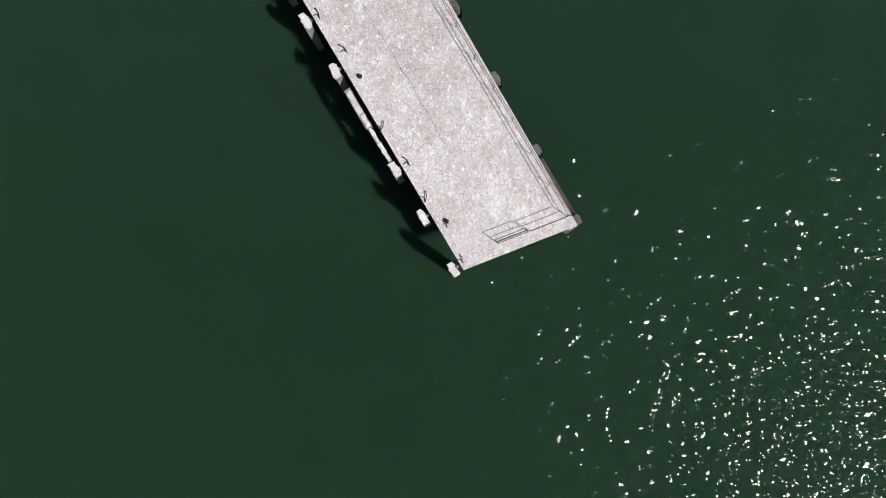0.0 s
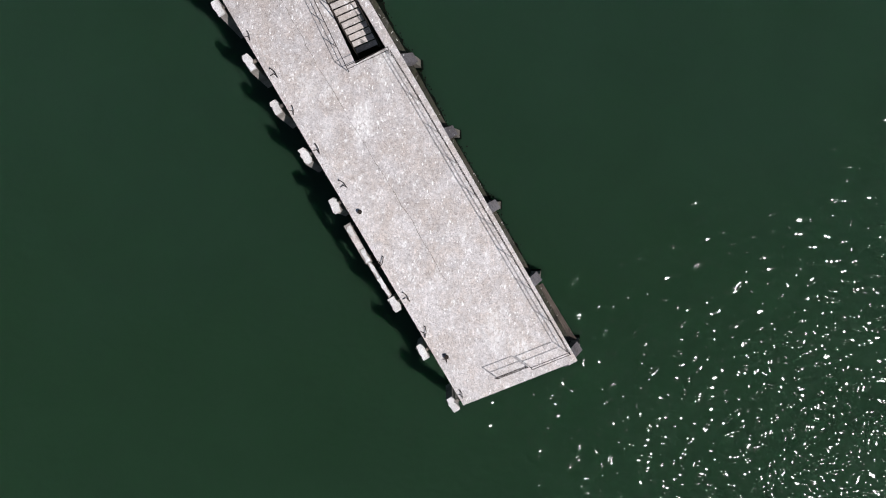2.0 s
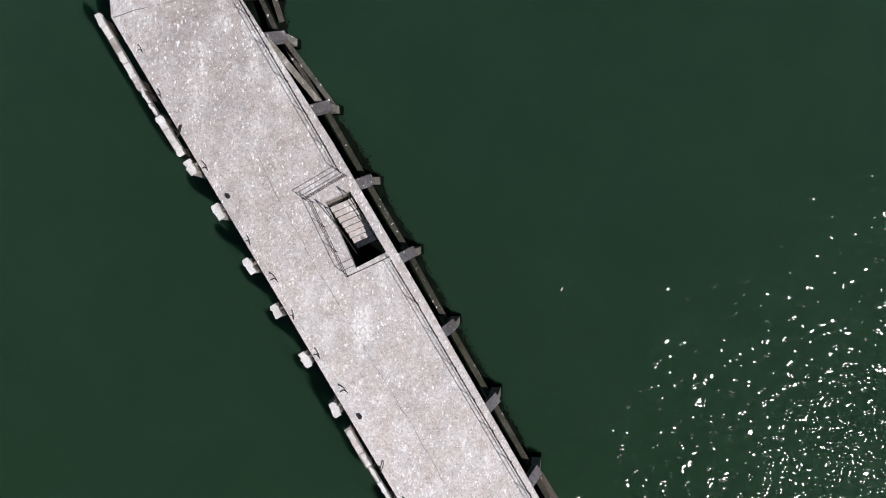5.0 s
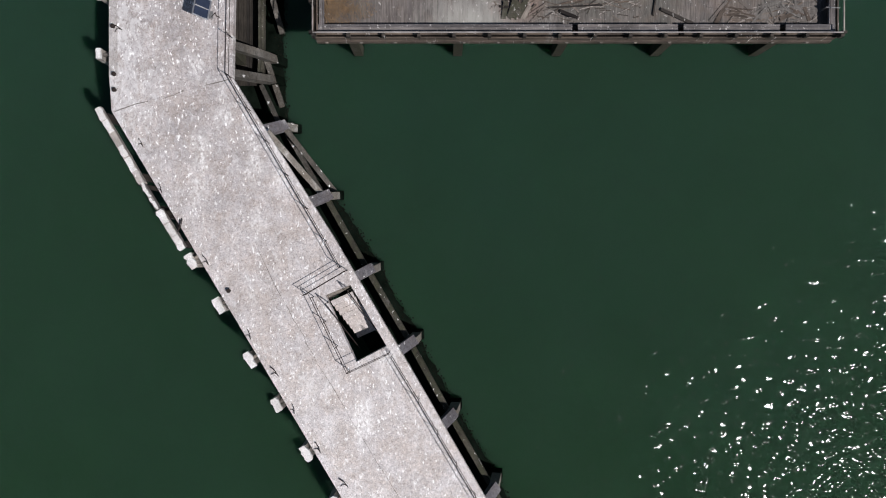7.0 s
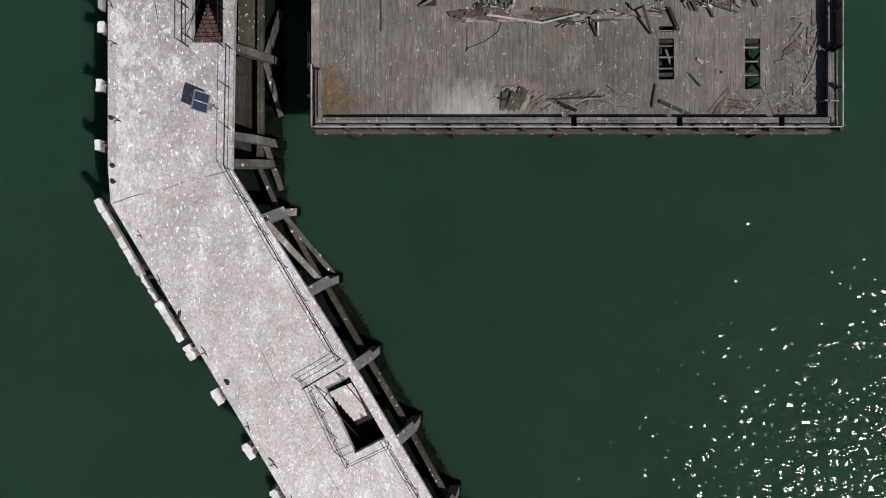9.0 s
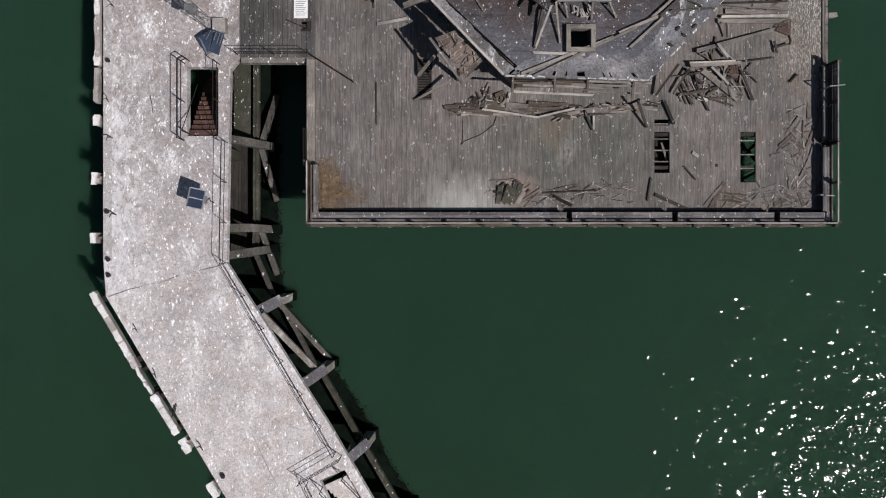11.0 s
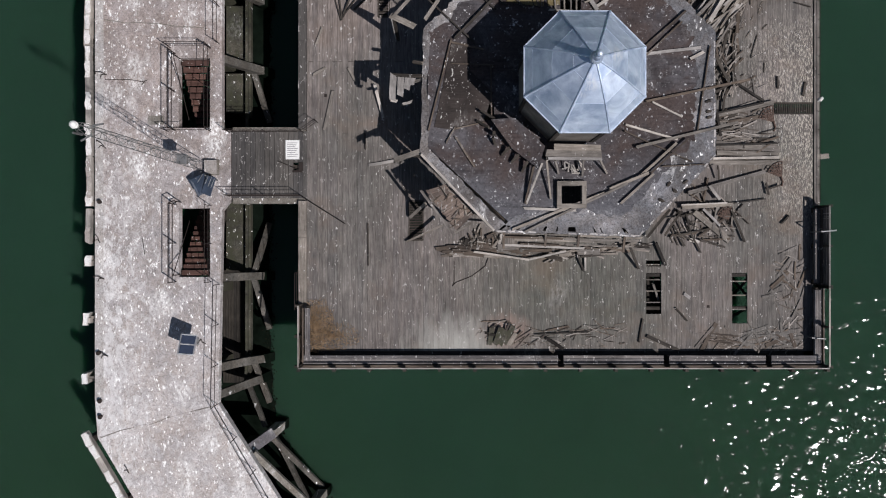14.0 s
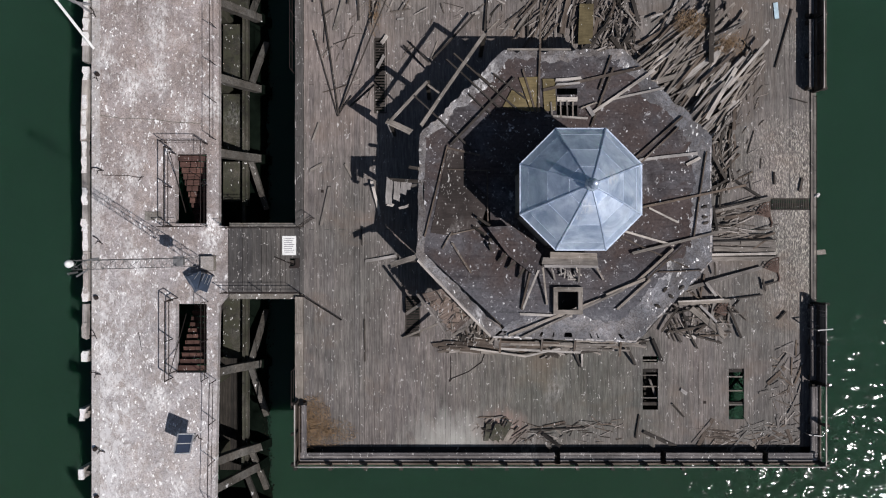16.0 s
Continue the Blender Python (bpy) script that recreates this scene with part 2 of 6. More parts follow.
def water_material():
    """Turbid green body under a smooth, rippled surface that mirrors the sun."""
    m, nt, b = material("sea_water", 1.0, 0, 0.0)
    v = coords(nt, "world")
    sep = nt.nodes.new("ShaderNodeSeparateXYZ")
    nt.links.new(v, sep.inputs[0])
    # olive water by the pier's tip, bluer and a little milkier towards the platform
    north = maths(nt, "ADD", maths(nt, "MULTIPLY", sep.outputs[1], 1 / 36.0), maths(nt, "MULTIPLY", maths(nt, "SUBTRACT", noise_of(nt, v, 0.07, 4, 0.6), 0.5), 1.0))
    col = ramp(nt, north, (0.05, (0.0148, 0.0412, 0.0200)), (0.55, (0.0168, 0.0440, 0.0252)), (0.9, (0.0162, 0.0450, 0.0275)))
    murk = ramp(nt, noise_of(nt, v, 0.25, 5, 0.65, 0.5), (0.3, 0.94), (0.7, 1.06))
    nt.links.new(mix(nt, 1.0, col, murk, "MULTIPLY"), b.inputs["Base Color"])
    b.inputs["Subsurface Weight"].default_value = 1.0
    b.inputs["Subsurface Radius"].default_value = (0.6, 1.0, 0.7)
    b.inputs["Subsurface Scale"].default_value = 2.8
    b.inputs["Coat Weight"].default_value = 0.45
    b.inputs["Coat IOR"].default_value = 1.33
    b.inputs["Coat Roughness"].default_value = 0.072
    wind = coords(nt, "world", (0.83, 1.04, 1.0))
    # livelier ripples in the open, calmer water in the lee of the platform
    lee = maths(nt, "ADD", maths(nt, "MULTIPLY", sep.outputs[1], 0.035), maths(nt, "MULTIPLY", noise_of(nt, v, 0.12, 3), 0.6))
    open_sea = maths(nt, "MULTIPLY", maths(nt, "SUBTRACT", sep.outputs[0], 13.0), 0.05, True)
    lively = ramp(nt, maths(nt, "SUBTRACT", lee, maths(nt, "MULTIPLY", open_sea, 1.1)), (0.2, 1.0), (0.85, 0.50))
    ripple = maths(nt, "MULTIPLY", noise_of(nt, wind, 2.3, 0.5, 0.5, 0.25), lively)
    swell = maths(nt, "MULTIPLY", noise_of(nt, wind, 0.7, 2, 0.5), lively)
    one = node(nt, "ShaderNodeBump", Strength=1.0, Distance=0.15)
    two = node(nt, "ShaderNodeBump", Strength=1.0, Distance=0.134)
    nt.links.new(swell, one.inputs["Height"])
    nt.links.new(ripple, two.inputs["Height"])
    nt.links.new(one.outputs[0], two.inputs["Normal"])
    nt.links.new(two.outputs[0], b.inputs["Coat Normal"])
    return m


def tar_material():
    """Old tarred felt: brown where the sand is gone, blue-grey to the south, mottled white by birds."""
    m, nt, b = material("tar_roofing", 0.9, 0, 0.25)
    v = coords(nt, "world")
    sep = nt.nodes.new("ShaderNodeSeparateXYZ")
    nt.links.new(v, sep.inputs[0])
    col = ramp(nt, noise_of(nt, v, 0.7, 6, 0.68, 0.5), (0.34, (0.040, 0.035, 0.037)), (0.5, (0.066, 0.060, 0.064)), (0.66, (0.105, 0.10, 0.108)))
    rust = ramp(nt, noise_of(nt, coords(nt, "world", (1, 1.3, 1)), 0.45, 4, 0.6, 0.4), (0.44, 0.0), (0.58, 0.75))
    col = mix(nt, rust, col, (0.066, 0.047, 0.042))
    south = maths(nt, "MULTIPLY", maths(nt, "SUBTRACT", 35.6, maths(nt, "ADD", sep.outputs[1], maths(nt, "MULTIPLY", maths(nt, "SUBTRACT", noise_of(nt, v, 0.5, 5, 0.7), 0.5), 4.0))), 0.5, True)
    col = mix(nt, maths(nt, "MULTIPLY", south, 0.85), col, (0.106, 0.107, 0.119))
    fine = ramp(nt, noise_of(nt, v, 9, 6, 0.75), (0.32, 0.5), (0.5, 0.95), (0.7, 1.25))
    col = mix(nt, 1.0, col, fine, "MULTIPLY")
    # soft white mottling, thicker to the south, with a few crisp splashes
    mottle = maths(nt, "ADD", noise_of(nt, coords(nt, "world", (1, 0.9, 1)), 2.6, 8, 0.8, 0.6), maths(nt, "MULTIPLY", maths(nt, "ADD", south, -0.5), 0.045))
    col = mix(nt, ramp(nt, mottle, (0.565, 0.0), (0.68, 0.65)), col, (0.34, 0.34, 0.355))
    col = droppings(nt, col, 0.40, (1, 0.8, 0), (0.62, 0.62, 0.63), 0.9, 0.3)
    col = droppings(nt, col, 0.30, (0.8, 0.9, 0), (0.50, 0.50, 0.515), 1.8, 0.4)
    seams = ramp(nt, noise_of(nt, coords(nt, "world", (0.5, 9, 1)), 0.8, 3, 0.6), (0.36, 0.72), (0.42, 1.0))
    nt.links.new(mix(nt, 1.0, col, seams, "MULTIPLY"), b.inputs["Base Color"])
    bump(nt, b, noise_of(nt, v, 6, 5, 0.7), 0.6, 0.03)
    return m


def zinc_material():
    m, nt, b = material("zinc_sheet", 0.5, 0.66, 0.5)
    v = own_shift(nt, coords(nt, "own"))
    col = ramp(nt, noise_of(nt, v, 0.9, 6, 0.65, 0.8), (0.36, (0.36, 0.45, 0.61)), (0.64, (0.73, 0.82, 0.96)))
    streak = dots(nt, warped(nt, coords(nt, "world", (1.0, 1.0, 0)), 3.0, 0.5), 1.1, 0.45, 0.6, 3.0)
    torn = ramp(nt, noise_of(nt, coords(nt, "world", (6, 2, 1)), 2.0, 5, 0.7), (0.43, 0.0), (0.5, 0.9))
    nt.links.new(mix(nt, maths(nt, "MULTIPLY", streak, torn), col, (0.86, 0.87, 0.9)), b.inputs["Base Color"])
    nt.links.new(ramp(nt, noise_of(nt, v, 2.0, 5), (0.3, 0.45), (0.7, 0.58)), b.inputs["Roughness"])
    bump(nt, b, noise_of(nt, v, 1.3, 4), 0.5, 0.05)
    return m


M_WATER = water_material()
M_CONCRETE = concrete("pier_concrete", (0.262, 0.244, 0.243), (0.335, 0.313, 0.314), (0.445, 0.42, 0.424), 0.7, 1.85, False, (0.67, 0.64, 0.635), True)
M_COPING = concrete("coping_concrete", (0.29, 0.27, 0.256), (0.35, 0.33, 0.316), (0.43, 0.41, 0.40), 0.55, 0.8, False, (0.70, 0.655, 0.635))
M_LIP = concrete("washed_concrete", (0.36, 0.345, 0.335), (0.46, 0.445, 0.44), (0.58, 0.57, 0.565), 0.6, 1.2)
M_OLD_CONCRETE = concrete("stained_concrete", (0.14, 0.13, 0.115), (0.20, 0.19, 0.172), (0.27, 0.257, 0.238), 0.7, 0.35)
M_MOSS = concrete("mossy_concrete", (0.022, 0.022, 0.018), (0.045, 0.044, 0.037), (0.12, 0.116, 0.10), 0.9, 0.35, True)
M_DAMP = concrete("damp_concrete", (0.056, 0.053, 0.047), (0.09, 0.086, 0.078), (0.15, 0.143, 0.132), 0.8, 0.3)
M_STAINED = concrete("violet_grey_concrete", (0.11, 0.105, 0.115), (0.16, 0.155, 0.17), (0.23, 0.225, 0.24), 0.7, 0.5)
M_TIDE = concrete("weedy_concrete", (0.03, 0.03, 0.022), (0.05, 0.048, 0.036), (0.08, 0.075, 0.06), 0.6, 0, True)
M_CRUST = concrete("guano_crust", (0.60, 0.59, 0.57), (0.76, 0.75, 0.74), (0.86, 0.86, 0.85), 0.4, 0.3)
M_RIM = concrete("roof_rim", (0.085, 0.086, 0.094), (0.165, 0.167, 0.18), (0.30, 0.30, 0.318), 0.85, 0.5)
M_RIM_DARK = concrete("dark_roof_rim", (0.075, 0.071, 0.073), (0.16, 0.156, 0.162), (0.33, 0.327, 0.335), 0.9, 0.7)
M_FLOOR = timber("floor_timber", (0.107, 0.0975, 0.0928), (0.213, 0.1985, 0.190), 0.42, 0.85, 14, 0.25, True, 0.32)
M_BRIDGE = timber("bridge_timber", (0.055, 0.052, 0.05), (0.125, 0.118, 0.112), 0.8, 0.85, 14, 0.3)
M_GREY = timber("grey_timber", (0.14, 0.125, 0.11), (0.30, 0.275, 0.25), 0.3)
M_SEAT = timber("bench_timber", (0.085, 0.08, 0.082), (0.21, 0.198, 0.198), 1.0, 0.85, 18, 0.45)
M_PALE = timber("pale_timber", (0.30, 0.28, 0.26), (0.50, 0.475, 0.45), 0.2)
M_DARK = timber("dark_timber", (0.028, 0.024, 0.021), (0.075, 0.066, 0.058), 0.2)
M_BROWN = timber("brown_timber", (0.065, 0.050, 0.040), (0.165, 0.135, 0.112), 0.3)
M_ROT = timber("rotten_board", (0.11, 0.085, 0.072), (0.27, 0.215, 0.185), 0.6)
M_OCHRE = timber("ochre_board", (0.115, 0.092, 0.045), (0.215, 0.175, 0.092), 0.4)
M_STEP = timber("red_stair_timber", (0.055, 0.030, 0.025), (0.14, 0.078, 0.064), 0.4)
M_BARE = timber("bare_roof_timber", (0.030, 0.024, 0.0225), (0.062, 0.052, 0.049), 0.9)
M_TAR = tar_material()
M_WETWOOD_SHADE = timber("wet_timber_and_gap_shade", (0.016, 0.014, 0.012), (0.045, 0.040, 0.034), 0)
# weed on the pile feet; also the painted shade on the water
M_WEED_SHADE = plain("wet_weed_and_shade", (0.0058, 0.0092, 0.0066), 0.9, 0, 0.0, 0.7, 1.2)
M_REEF = plain("brown_weed", (0.0125, 0.0135, 0.0095), 0.9, 0, 0.0, 0.7, 2.0)
M_ZINC = zinc_material()
M_ZINC_EDGE = plain("worn_zinc_edge", (0.52, 0.60, 0.72), 0.45, 0.4, 0.5, 0.35)
M_IRON = plain("rusted_iron", (0.035, 0.027, 0.024), 0.8, 0.3)
M_RUST = plain("rust_red_iron", (0.13, 0.088, 0.072), 0.85, 0.2)
M_STEEL = plain("galvanised_steel", (0.30, 0.30, 0.30), 0.5, 0.7)
M_WHITE = plain("white_paint", (0.75, 0.75, 0.73), 0.5, 0, 0.4, 0.15)
M_INK = plain("grey_print", (0.30, 0.30, 0.31), 0.7)
M_CELL = plain("solar_cells", (0.022, 0.030, 0.055), 0.22, 0, 0.6, 0.25)
M_CELL2 = plain("dusty_solar_cells", (0.040, 0.055, 0.085), 0.4, 0, 0.5, 0.4)
M_ALU = plain("aluminium", (0.55, 0.56, 0.58), 0.4, 0.8)
M_STRAW = plain("dry_grass", (0.25, 0.172, 0.105), 0.9, 0, 0.2, 0.45)
M_SHEET = plain("pale_blue_sheet", (0.42, 0.55, 0.62), 0.6)


# ---- mesh helpers ----
def placed(ob, parent, world_matrix):
    if parent is None:
        ob.matrix_basis = world_matrix
        return ob
    chain = Matrix()
    p = parent
    while p is not None:
        chain = p.matrix_basis @ chain if p.parent is None else p.matrix_parent_inverse @ p.matrix_basis @ chain
        p = p.parent
    ob.parent = parent
    ob.matrix_parent_inverse = chain.inverted()
    ob.matrix_basis = world_matrix
    return ob


def part(name, bm, mat, parent=None, label="", where=None, smooth=False):
    me = bpy.data.meshes.new(name)
    bmesh.ops.recalc_face_normals(bm, faces=bm.faces)
    if smooth:
        for f in bm.faces:
            f.smooth = True
    bm.to_mesh(me)
    bm.free()
    me.materials.append(mat)
    ob = new(name, me)
    if label:
        ob["label"] = label
    return placed(ob, parent, where or Matrix())


def thing(name, at, label, category, group="", kind=""):
    e = new(name)
    e.empty_display_size = 0.2
    e.matrix_basis = Matrix.Translation(at)
    return tagged(e, label, category, group, kind)


def axes(p0, p1, roll=0.0):
    """Pose at the middle of p0-p1 with x along it and z as upright as it can be."""
    p0, p1 = Vector(p0), Vector(p1)
    x = (p1 - p0).normalized()
    up = Vector((0, 0, 1)) if abs(x.z) < 0.98 else Vector((0, 1, 0))
    y = up.cross(x).normalized()
    z = x.cross(y)
    m = Matrix((x, y, z)).transposed().to_4x4()
    m.translation = (p0 + p1) / 2
    return m @ Matrix.Rotation(roll, 4, "X"), (p1 - p0).length


def bar(bm, length, w, h, wear=0.0, m=None):
    """A box along x round the origin; wear makes its ends ragged and its sides uneven."""
    def r(k):
        return random.uniform(-k, k) if k else 0.0
    rings = []
    stops = (-0.5, 0.5) if not wear else (-0.5, random.uniform(-0.2, 0.2), 0.5)
    bow = r(wear * 0.5)
    for i, s in enumerate(stops):
        mid = bow if 0 < i < len(stops) - 1 else 0
        ring = []
        for a, c in ((-1, -1), (1, -1), (1, 1), (-1, 1)):
            x = s * length + (r(wear * 1.6) if abs(s) == 0.5 else 0)
            co = Vector((x, a * w / 2 * (1 + r(wear * 2)) + mid, c * h / 2))
            ring.append(bm.verts.new(m @ co if m else co))
        rings.append(ring)
    for p, q in zip(rings, rings[1:]):
        for k in range(4):
            bm.faces.new((p[k], p[(k + 1) % 4], q[(k + 1) % 4], q[k]))
    bm.faces.new(rings[0][::-1])
    bm.faces.new(rings[-1])


def stick(name, p0, p1, w, h, mat, parent=None, label="", wear=0.0, roll=0.0):
    """One squared timber or bar between two points."""
    m, length = axes(p0, p1, roll)
    bm = bmesh.new()
    bar(bm, length, w, h, wear)
    return part(name, bm, mat, parent, label, m)


def tube(bm, pts, r, sides=6):
    """A round rod through the points."""
    pts = [Vector(p) for p in pts]
    for p0, p1 in zip(pts, pts[1:]):
        m, length = axes(p0, p1)
        ends = []
        for s in (-0.5, 0.5):
            ends.append([bm.verts.new(m @ Vector((s * (length + r), r * math.cos(a * math.tau / sides), r * math.sin(a * math.tau / sides)))) for a in range(sides)])
        for k in range(sides):
            bm.faces.new((ends[0][k], ends[0][(k + 1) % sides], ends[1][(k + 1) % sides], ends[1][k]))
        bm.faces.new(ends[0][::-1])
        bm.faces.new(ends[1])


def rod(name, pts, r, mat, parent=None, label=""):
    bm = bmesh.new()
    tube(bm, pts, r)
    return part(name, bm, mat, parent, label)


def slab(bm, outer, z0, z1, holes=(), rough_edge=0.0):
    """A flat plate with the given outline and holes that go through it."""
    loops = [list(outer)] + [list(h) for h in holes]
    if rough_edge:
        pts = []
        for a, b in zip(loops[0], loops[0][1:] + loops[0][:1]):
            a, b = Vector(a), Vector(b)
            n = max(1, int((b - a).length / 0.5))
            side = Vector((-(b - a).y, (b - a).x)).normalized()
            for i in range(n):
                pts.append(a.lerp(b, i / n) + side * (random.uniform(-rough_edge, rough_edge) if i else 0))
        loops[0] = [tuple(p) for p in pts]
    tops = []
    for loop in loops:
        top = [bm.verts.new((p[0], p[1], z1)) for p in loop]
        low = [bm.verts.new((p[0], p[1], z0)) for p in loop]
        tops.append((top, low))
        n = len(loop)
        for i in range(n):
            bm.faces.new((top[i], top[(i + 1) % n], low[(i + 1) % n], low[i]))
    for k in (0, 1):
        edges = []
        for pair in tops:
            ring = pair[k]
            for i in range(len(ring)):
                edges.append(bm.edges.get((ring[i], ring[(i + 1) % len(ring)])))
        bmesh.ops.triangle_fill(bm, use_beauty=True, edges=edges)


def block(bm, x0, x1, y0, y1, z0, z1):
    v = [bm.verts.new((x, y, z)) for z in (z0, z1) for x, y in ((x0, y0), (x1, y0), (x1, y1), (x0, y1))]
    for f in ((3, 2, 1, 0), (4, 5, 6, 7), (0, 1, 5, 4), (1, 2, 6, 5), (2, 3, 7, 6), (3, 0, 4, 7)):
        bm.faces.new([v[i] for i in f])


def box_part(name, x0, x1, y0, y1, z0, z1, mat, parent=None, label=""):
    bm = bmesh.new()
    block(bm, x0, x1, y0, y1, z0, z1)
    return part(name, bm, mat, parent, label)


def lerp(a, b, t):
    return tuple(p + (q - p) * t for p, q in zip(a, b))


def along(pts, step):
    """Places at even steps along a polyline, with both ends."""
    out = []
    for a, b in zip(pts, pts[1:]):
        n = max(1, round((Vector(b) - Vector(a)).length / step))
        out += [lerp(a, b, i / n) for i in range(n)]
    return out + [tuple(pts[-1])]


# ---- water ----
bm = bmesh.new()
for x, y in ((-2500, -2500), (2500, -2500), (2500, 2500), (-2500, 2500)):
    bm.verts.new((x, y, 0))
bm.faces.new(bm.verts)
tagged(part("water", bm, M_WATER), "dark green rippled sea water with sun glitter", "water", kind="structure")

# ---- concrete pier ----
TIP_L, TIP_R = (0.87, -0.89), (5.65, 0.98)
BEND_L, BEND_R = (-13.97, 24.05), (-8.90, 25.45)
RIGHT = [TIP_R, (-0.75, 12.10), (-4.65, 18.75), BEND_R]
X_L, X_R = -14.07, -8.75
NORTH = 80.0
HATCH = [(-3.67, 13.49), (-2.36, 14.18), (-3.92, 16.73), (-4.98, 16.30)]
STAIR_S = [(-10.55, 30.80), (-9.24, 30.80), (-9.24, 33.70), (-10.55, 33.70)]
STAIR_N = [(-10.56, 37.08), (-9.24, 37.08), (-9.24, 40.02), (-10.56, 40.02)]
pier = tagged(new("pier_deck"), "weathered pale concrete pier deck with bird droppings", "pier", kind="structure")
bm = bmesh.new()
slab(bm, [TIP_L, TIP_R, RIGHT[1], RIGHT[2], BEND_R, BEND_L], DECK - 0.45, DECK, [HATCH])
part("slab", bm, M_CONCRETE, pier)
bm = bmesh.new()
slab(bm, [(BEND_L[0], BEND_L[1] + 0.008), (BEND_R[0], BEND_R[1] + 0.008), (X_R, 33.6), (-8.35, 34.1), (-8.35, 36.95), (X_R, 37.0), (X_R, 41.55), (X_L, 41.85), (X_L, 25.5)],
     DECK - 0.45, DECK, [STAIR_S, STAIR_N])
part("slab", bm, M_CONCRETE, pier)
bm = bmesh.new()
slab(bm, [(X_L, 41.854), (X_R, 41.554), (X_R, NORTH), (X_L, NORTH)], DECK - 0.45, DECK)
part("slab", bm, M_CONCRETE, pier)


def coping(pts, width, name="coping"):
    """A low kerb along the edge, inside the line."""
    bm = bmesh.new()
    pts2 = [Vector(p) for p in pts]
    inner = []
    for i, p in enumerate(pts2):
        d = (pts2[min(i + 1, len(pts2) - 1)] - pts2[max(i - 1, 0)]).normalized()
        inner.append(p + Vector((-d.y, d.x)) * width)
    slab(bm, [tuple(p) for p in pts2] + [tuple(p) for p in inner[::-1]], DECK - 0.3, DECK + 0.008)
    return part(name, bm, M_CONCRETE, pier)


coping([(p[0] + 0.02, p[1] + 0.01) for p in RIGHT], 0.40)
coping([(BEND_R[0] + 0.02, BEND_R[1] + 0.03), (X_R + 0.02, 33.55)], 0.46)
coping([(X_R + 0.02, 37.05), (X_R + 0.02, NORTH)], 0.46)

coping([(X_L - 0.01, NORTH), (X_L - 0.01, BEND_L[1] + 1.5)], 0.36, "west_lip").data.materials[0] = M_LIP

# cracks and joints that opened in the concrete
def crack(pts, width):
    bm = bmesh.new()
    left, right = [], []
    fine = along(pts, 0.45)
    for i, p in enumerate(fine):
        j = Vector((random.uniform(-0.05, 0.05), random.uniform(-0.05, 0.05)))
        w = width * random.uniform(0.4, 1.2)
        d = (Vector(fine[min(i + 1, len(fine) - 1)]) - Vector(fine[max(i - 1, 0)])).normalized()
        s = Vector((-d.y, d.x)) * w / 2
        left.append(bm.verts.new((*(Vector(p) + j + s), DECK + 0.004)))
        right.append(bm.verts.new((*(Vector(p) + j - s), DECK + 0.004)))
    for i in range(len(left) - 1):
        bm.faces.new((left[i], left[i + 1], right[i + 1], right[i]))
    part("crack", bm, M_OLD_CONCRETE, pier, "dark crack in the concrete")


crack([(0.16, 4.28), (-1.27, 6.77), (-3.17, 9.87), (-5.08, 13.08), (-6.98, 16.42), (-7.93, 18.57)], 0.02)
for s0, s1 in ((0.02, 0.30), (0.42, 0.60), (0.78, 0.97)):
    crack([lerp(BEND_L, BEND_R, s0), lerp(BEND_L, BEND_R, s1)], 0.045)
crack([(-12.11, 46.50), (-12.28, 41.62)], 0.025)
crack([(-14.09, 41.65), (-12.71, 41.53), (-10.80, 41.41), (-9.42, 41.27)], 0.05)


# raking piles that stand out past the sea side of the pier, tied by walers
def rakers(tops, out, group):
    ends = []
    for x, y, nx, ny in tops:
        a = (x - nx * 0.35, y - ny * 0.35, DECK - 0.4)
        b = (x + nx * out, y + ny * out, 0.75)
        c = (x + nx * (out + 0.55), y + ny * (out + 0.55), -1.0)
        rp = thing("raking_pile", b, "raking grey concrete pile with a weedy foot in the water", "pile", group)
        stick("shaft", a, b, 0.34, 0.34, M_DAMP, rp, wear=0.04)
        stick("weedy_foot", b, c, 0.4, 0.4, M_WEED_SHADE, rp, wear=0.03)
        ends.append((x + nx * out * 0.4, y + ny * out * 0.4, 1.05))
    for a, b in zip(ends, ends[1:]):
        tagged(stick("waler", a, b, 0.10, 0.3, M_MOSS, None, "", 0.02), "mossy concrete waler between raking piles", "beam", group + " walers")


NV = Vector((0.859, 0.511))
heads = []
for y in (1.1, 4.2, 7.42, 10.7, 13.9, 17.1, 20.33, 23.43):
    for a, b in zip(RIGHT, RIGHT[1:]):
        if a[1] <= y <= b[1]:
            x = a[0] + (b[0] - a[0]) * (y - a[1]) / (b[1] - a[1])
            heads.append((x, y, NV.x, NV.y))


def knee_pile(x, y, out=0.74, low=1.9):
    """A stub beam that slopes out from under the deck to the head of a leaning pile."""
    a = Vector((x - NV.x * 0.4, y - NV.y * 0.4, DECK - 0.55))
    k = Vector((x + NV.x * out, y + NV.y * out, low))
    f = Vector((x + NV.x * (out + 0.22), y + NV.y * (out + 0.22), 0.5))
    t = thing("raking_pile", k, "grey concrete beam and leaning pile with a weedy foot", "pile", "raking piles of the south arm")
    stick("beam", a, k + (k - a).normalized() * 0.12, 0.46, 0.36, M_STAINED, t, wear=0.02)
    stick("shaft", k - Vector((0, 0, 0.12)), f, 0.42, 0.34, M_OLD_CONCRETE, t, "paler guano-streaked pile shaft", wear=0.03)
    stick("weedy_foot", f, f + (f - k).normalized() * 1.6, 0.48, 0.42, M_WEED_SHADE, t, wear=0.04)
    return k, f


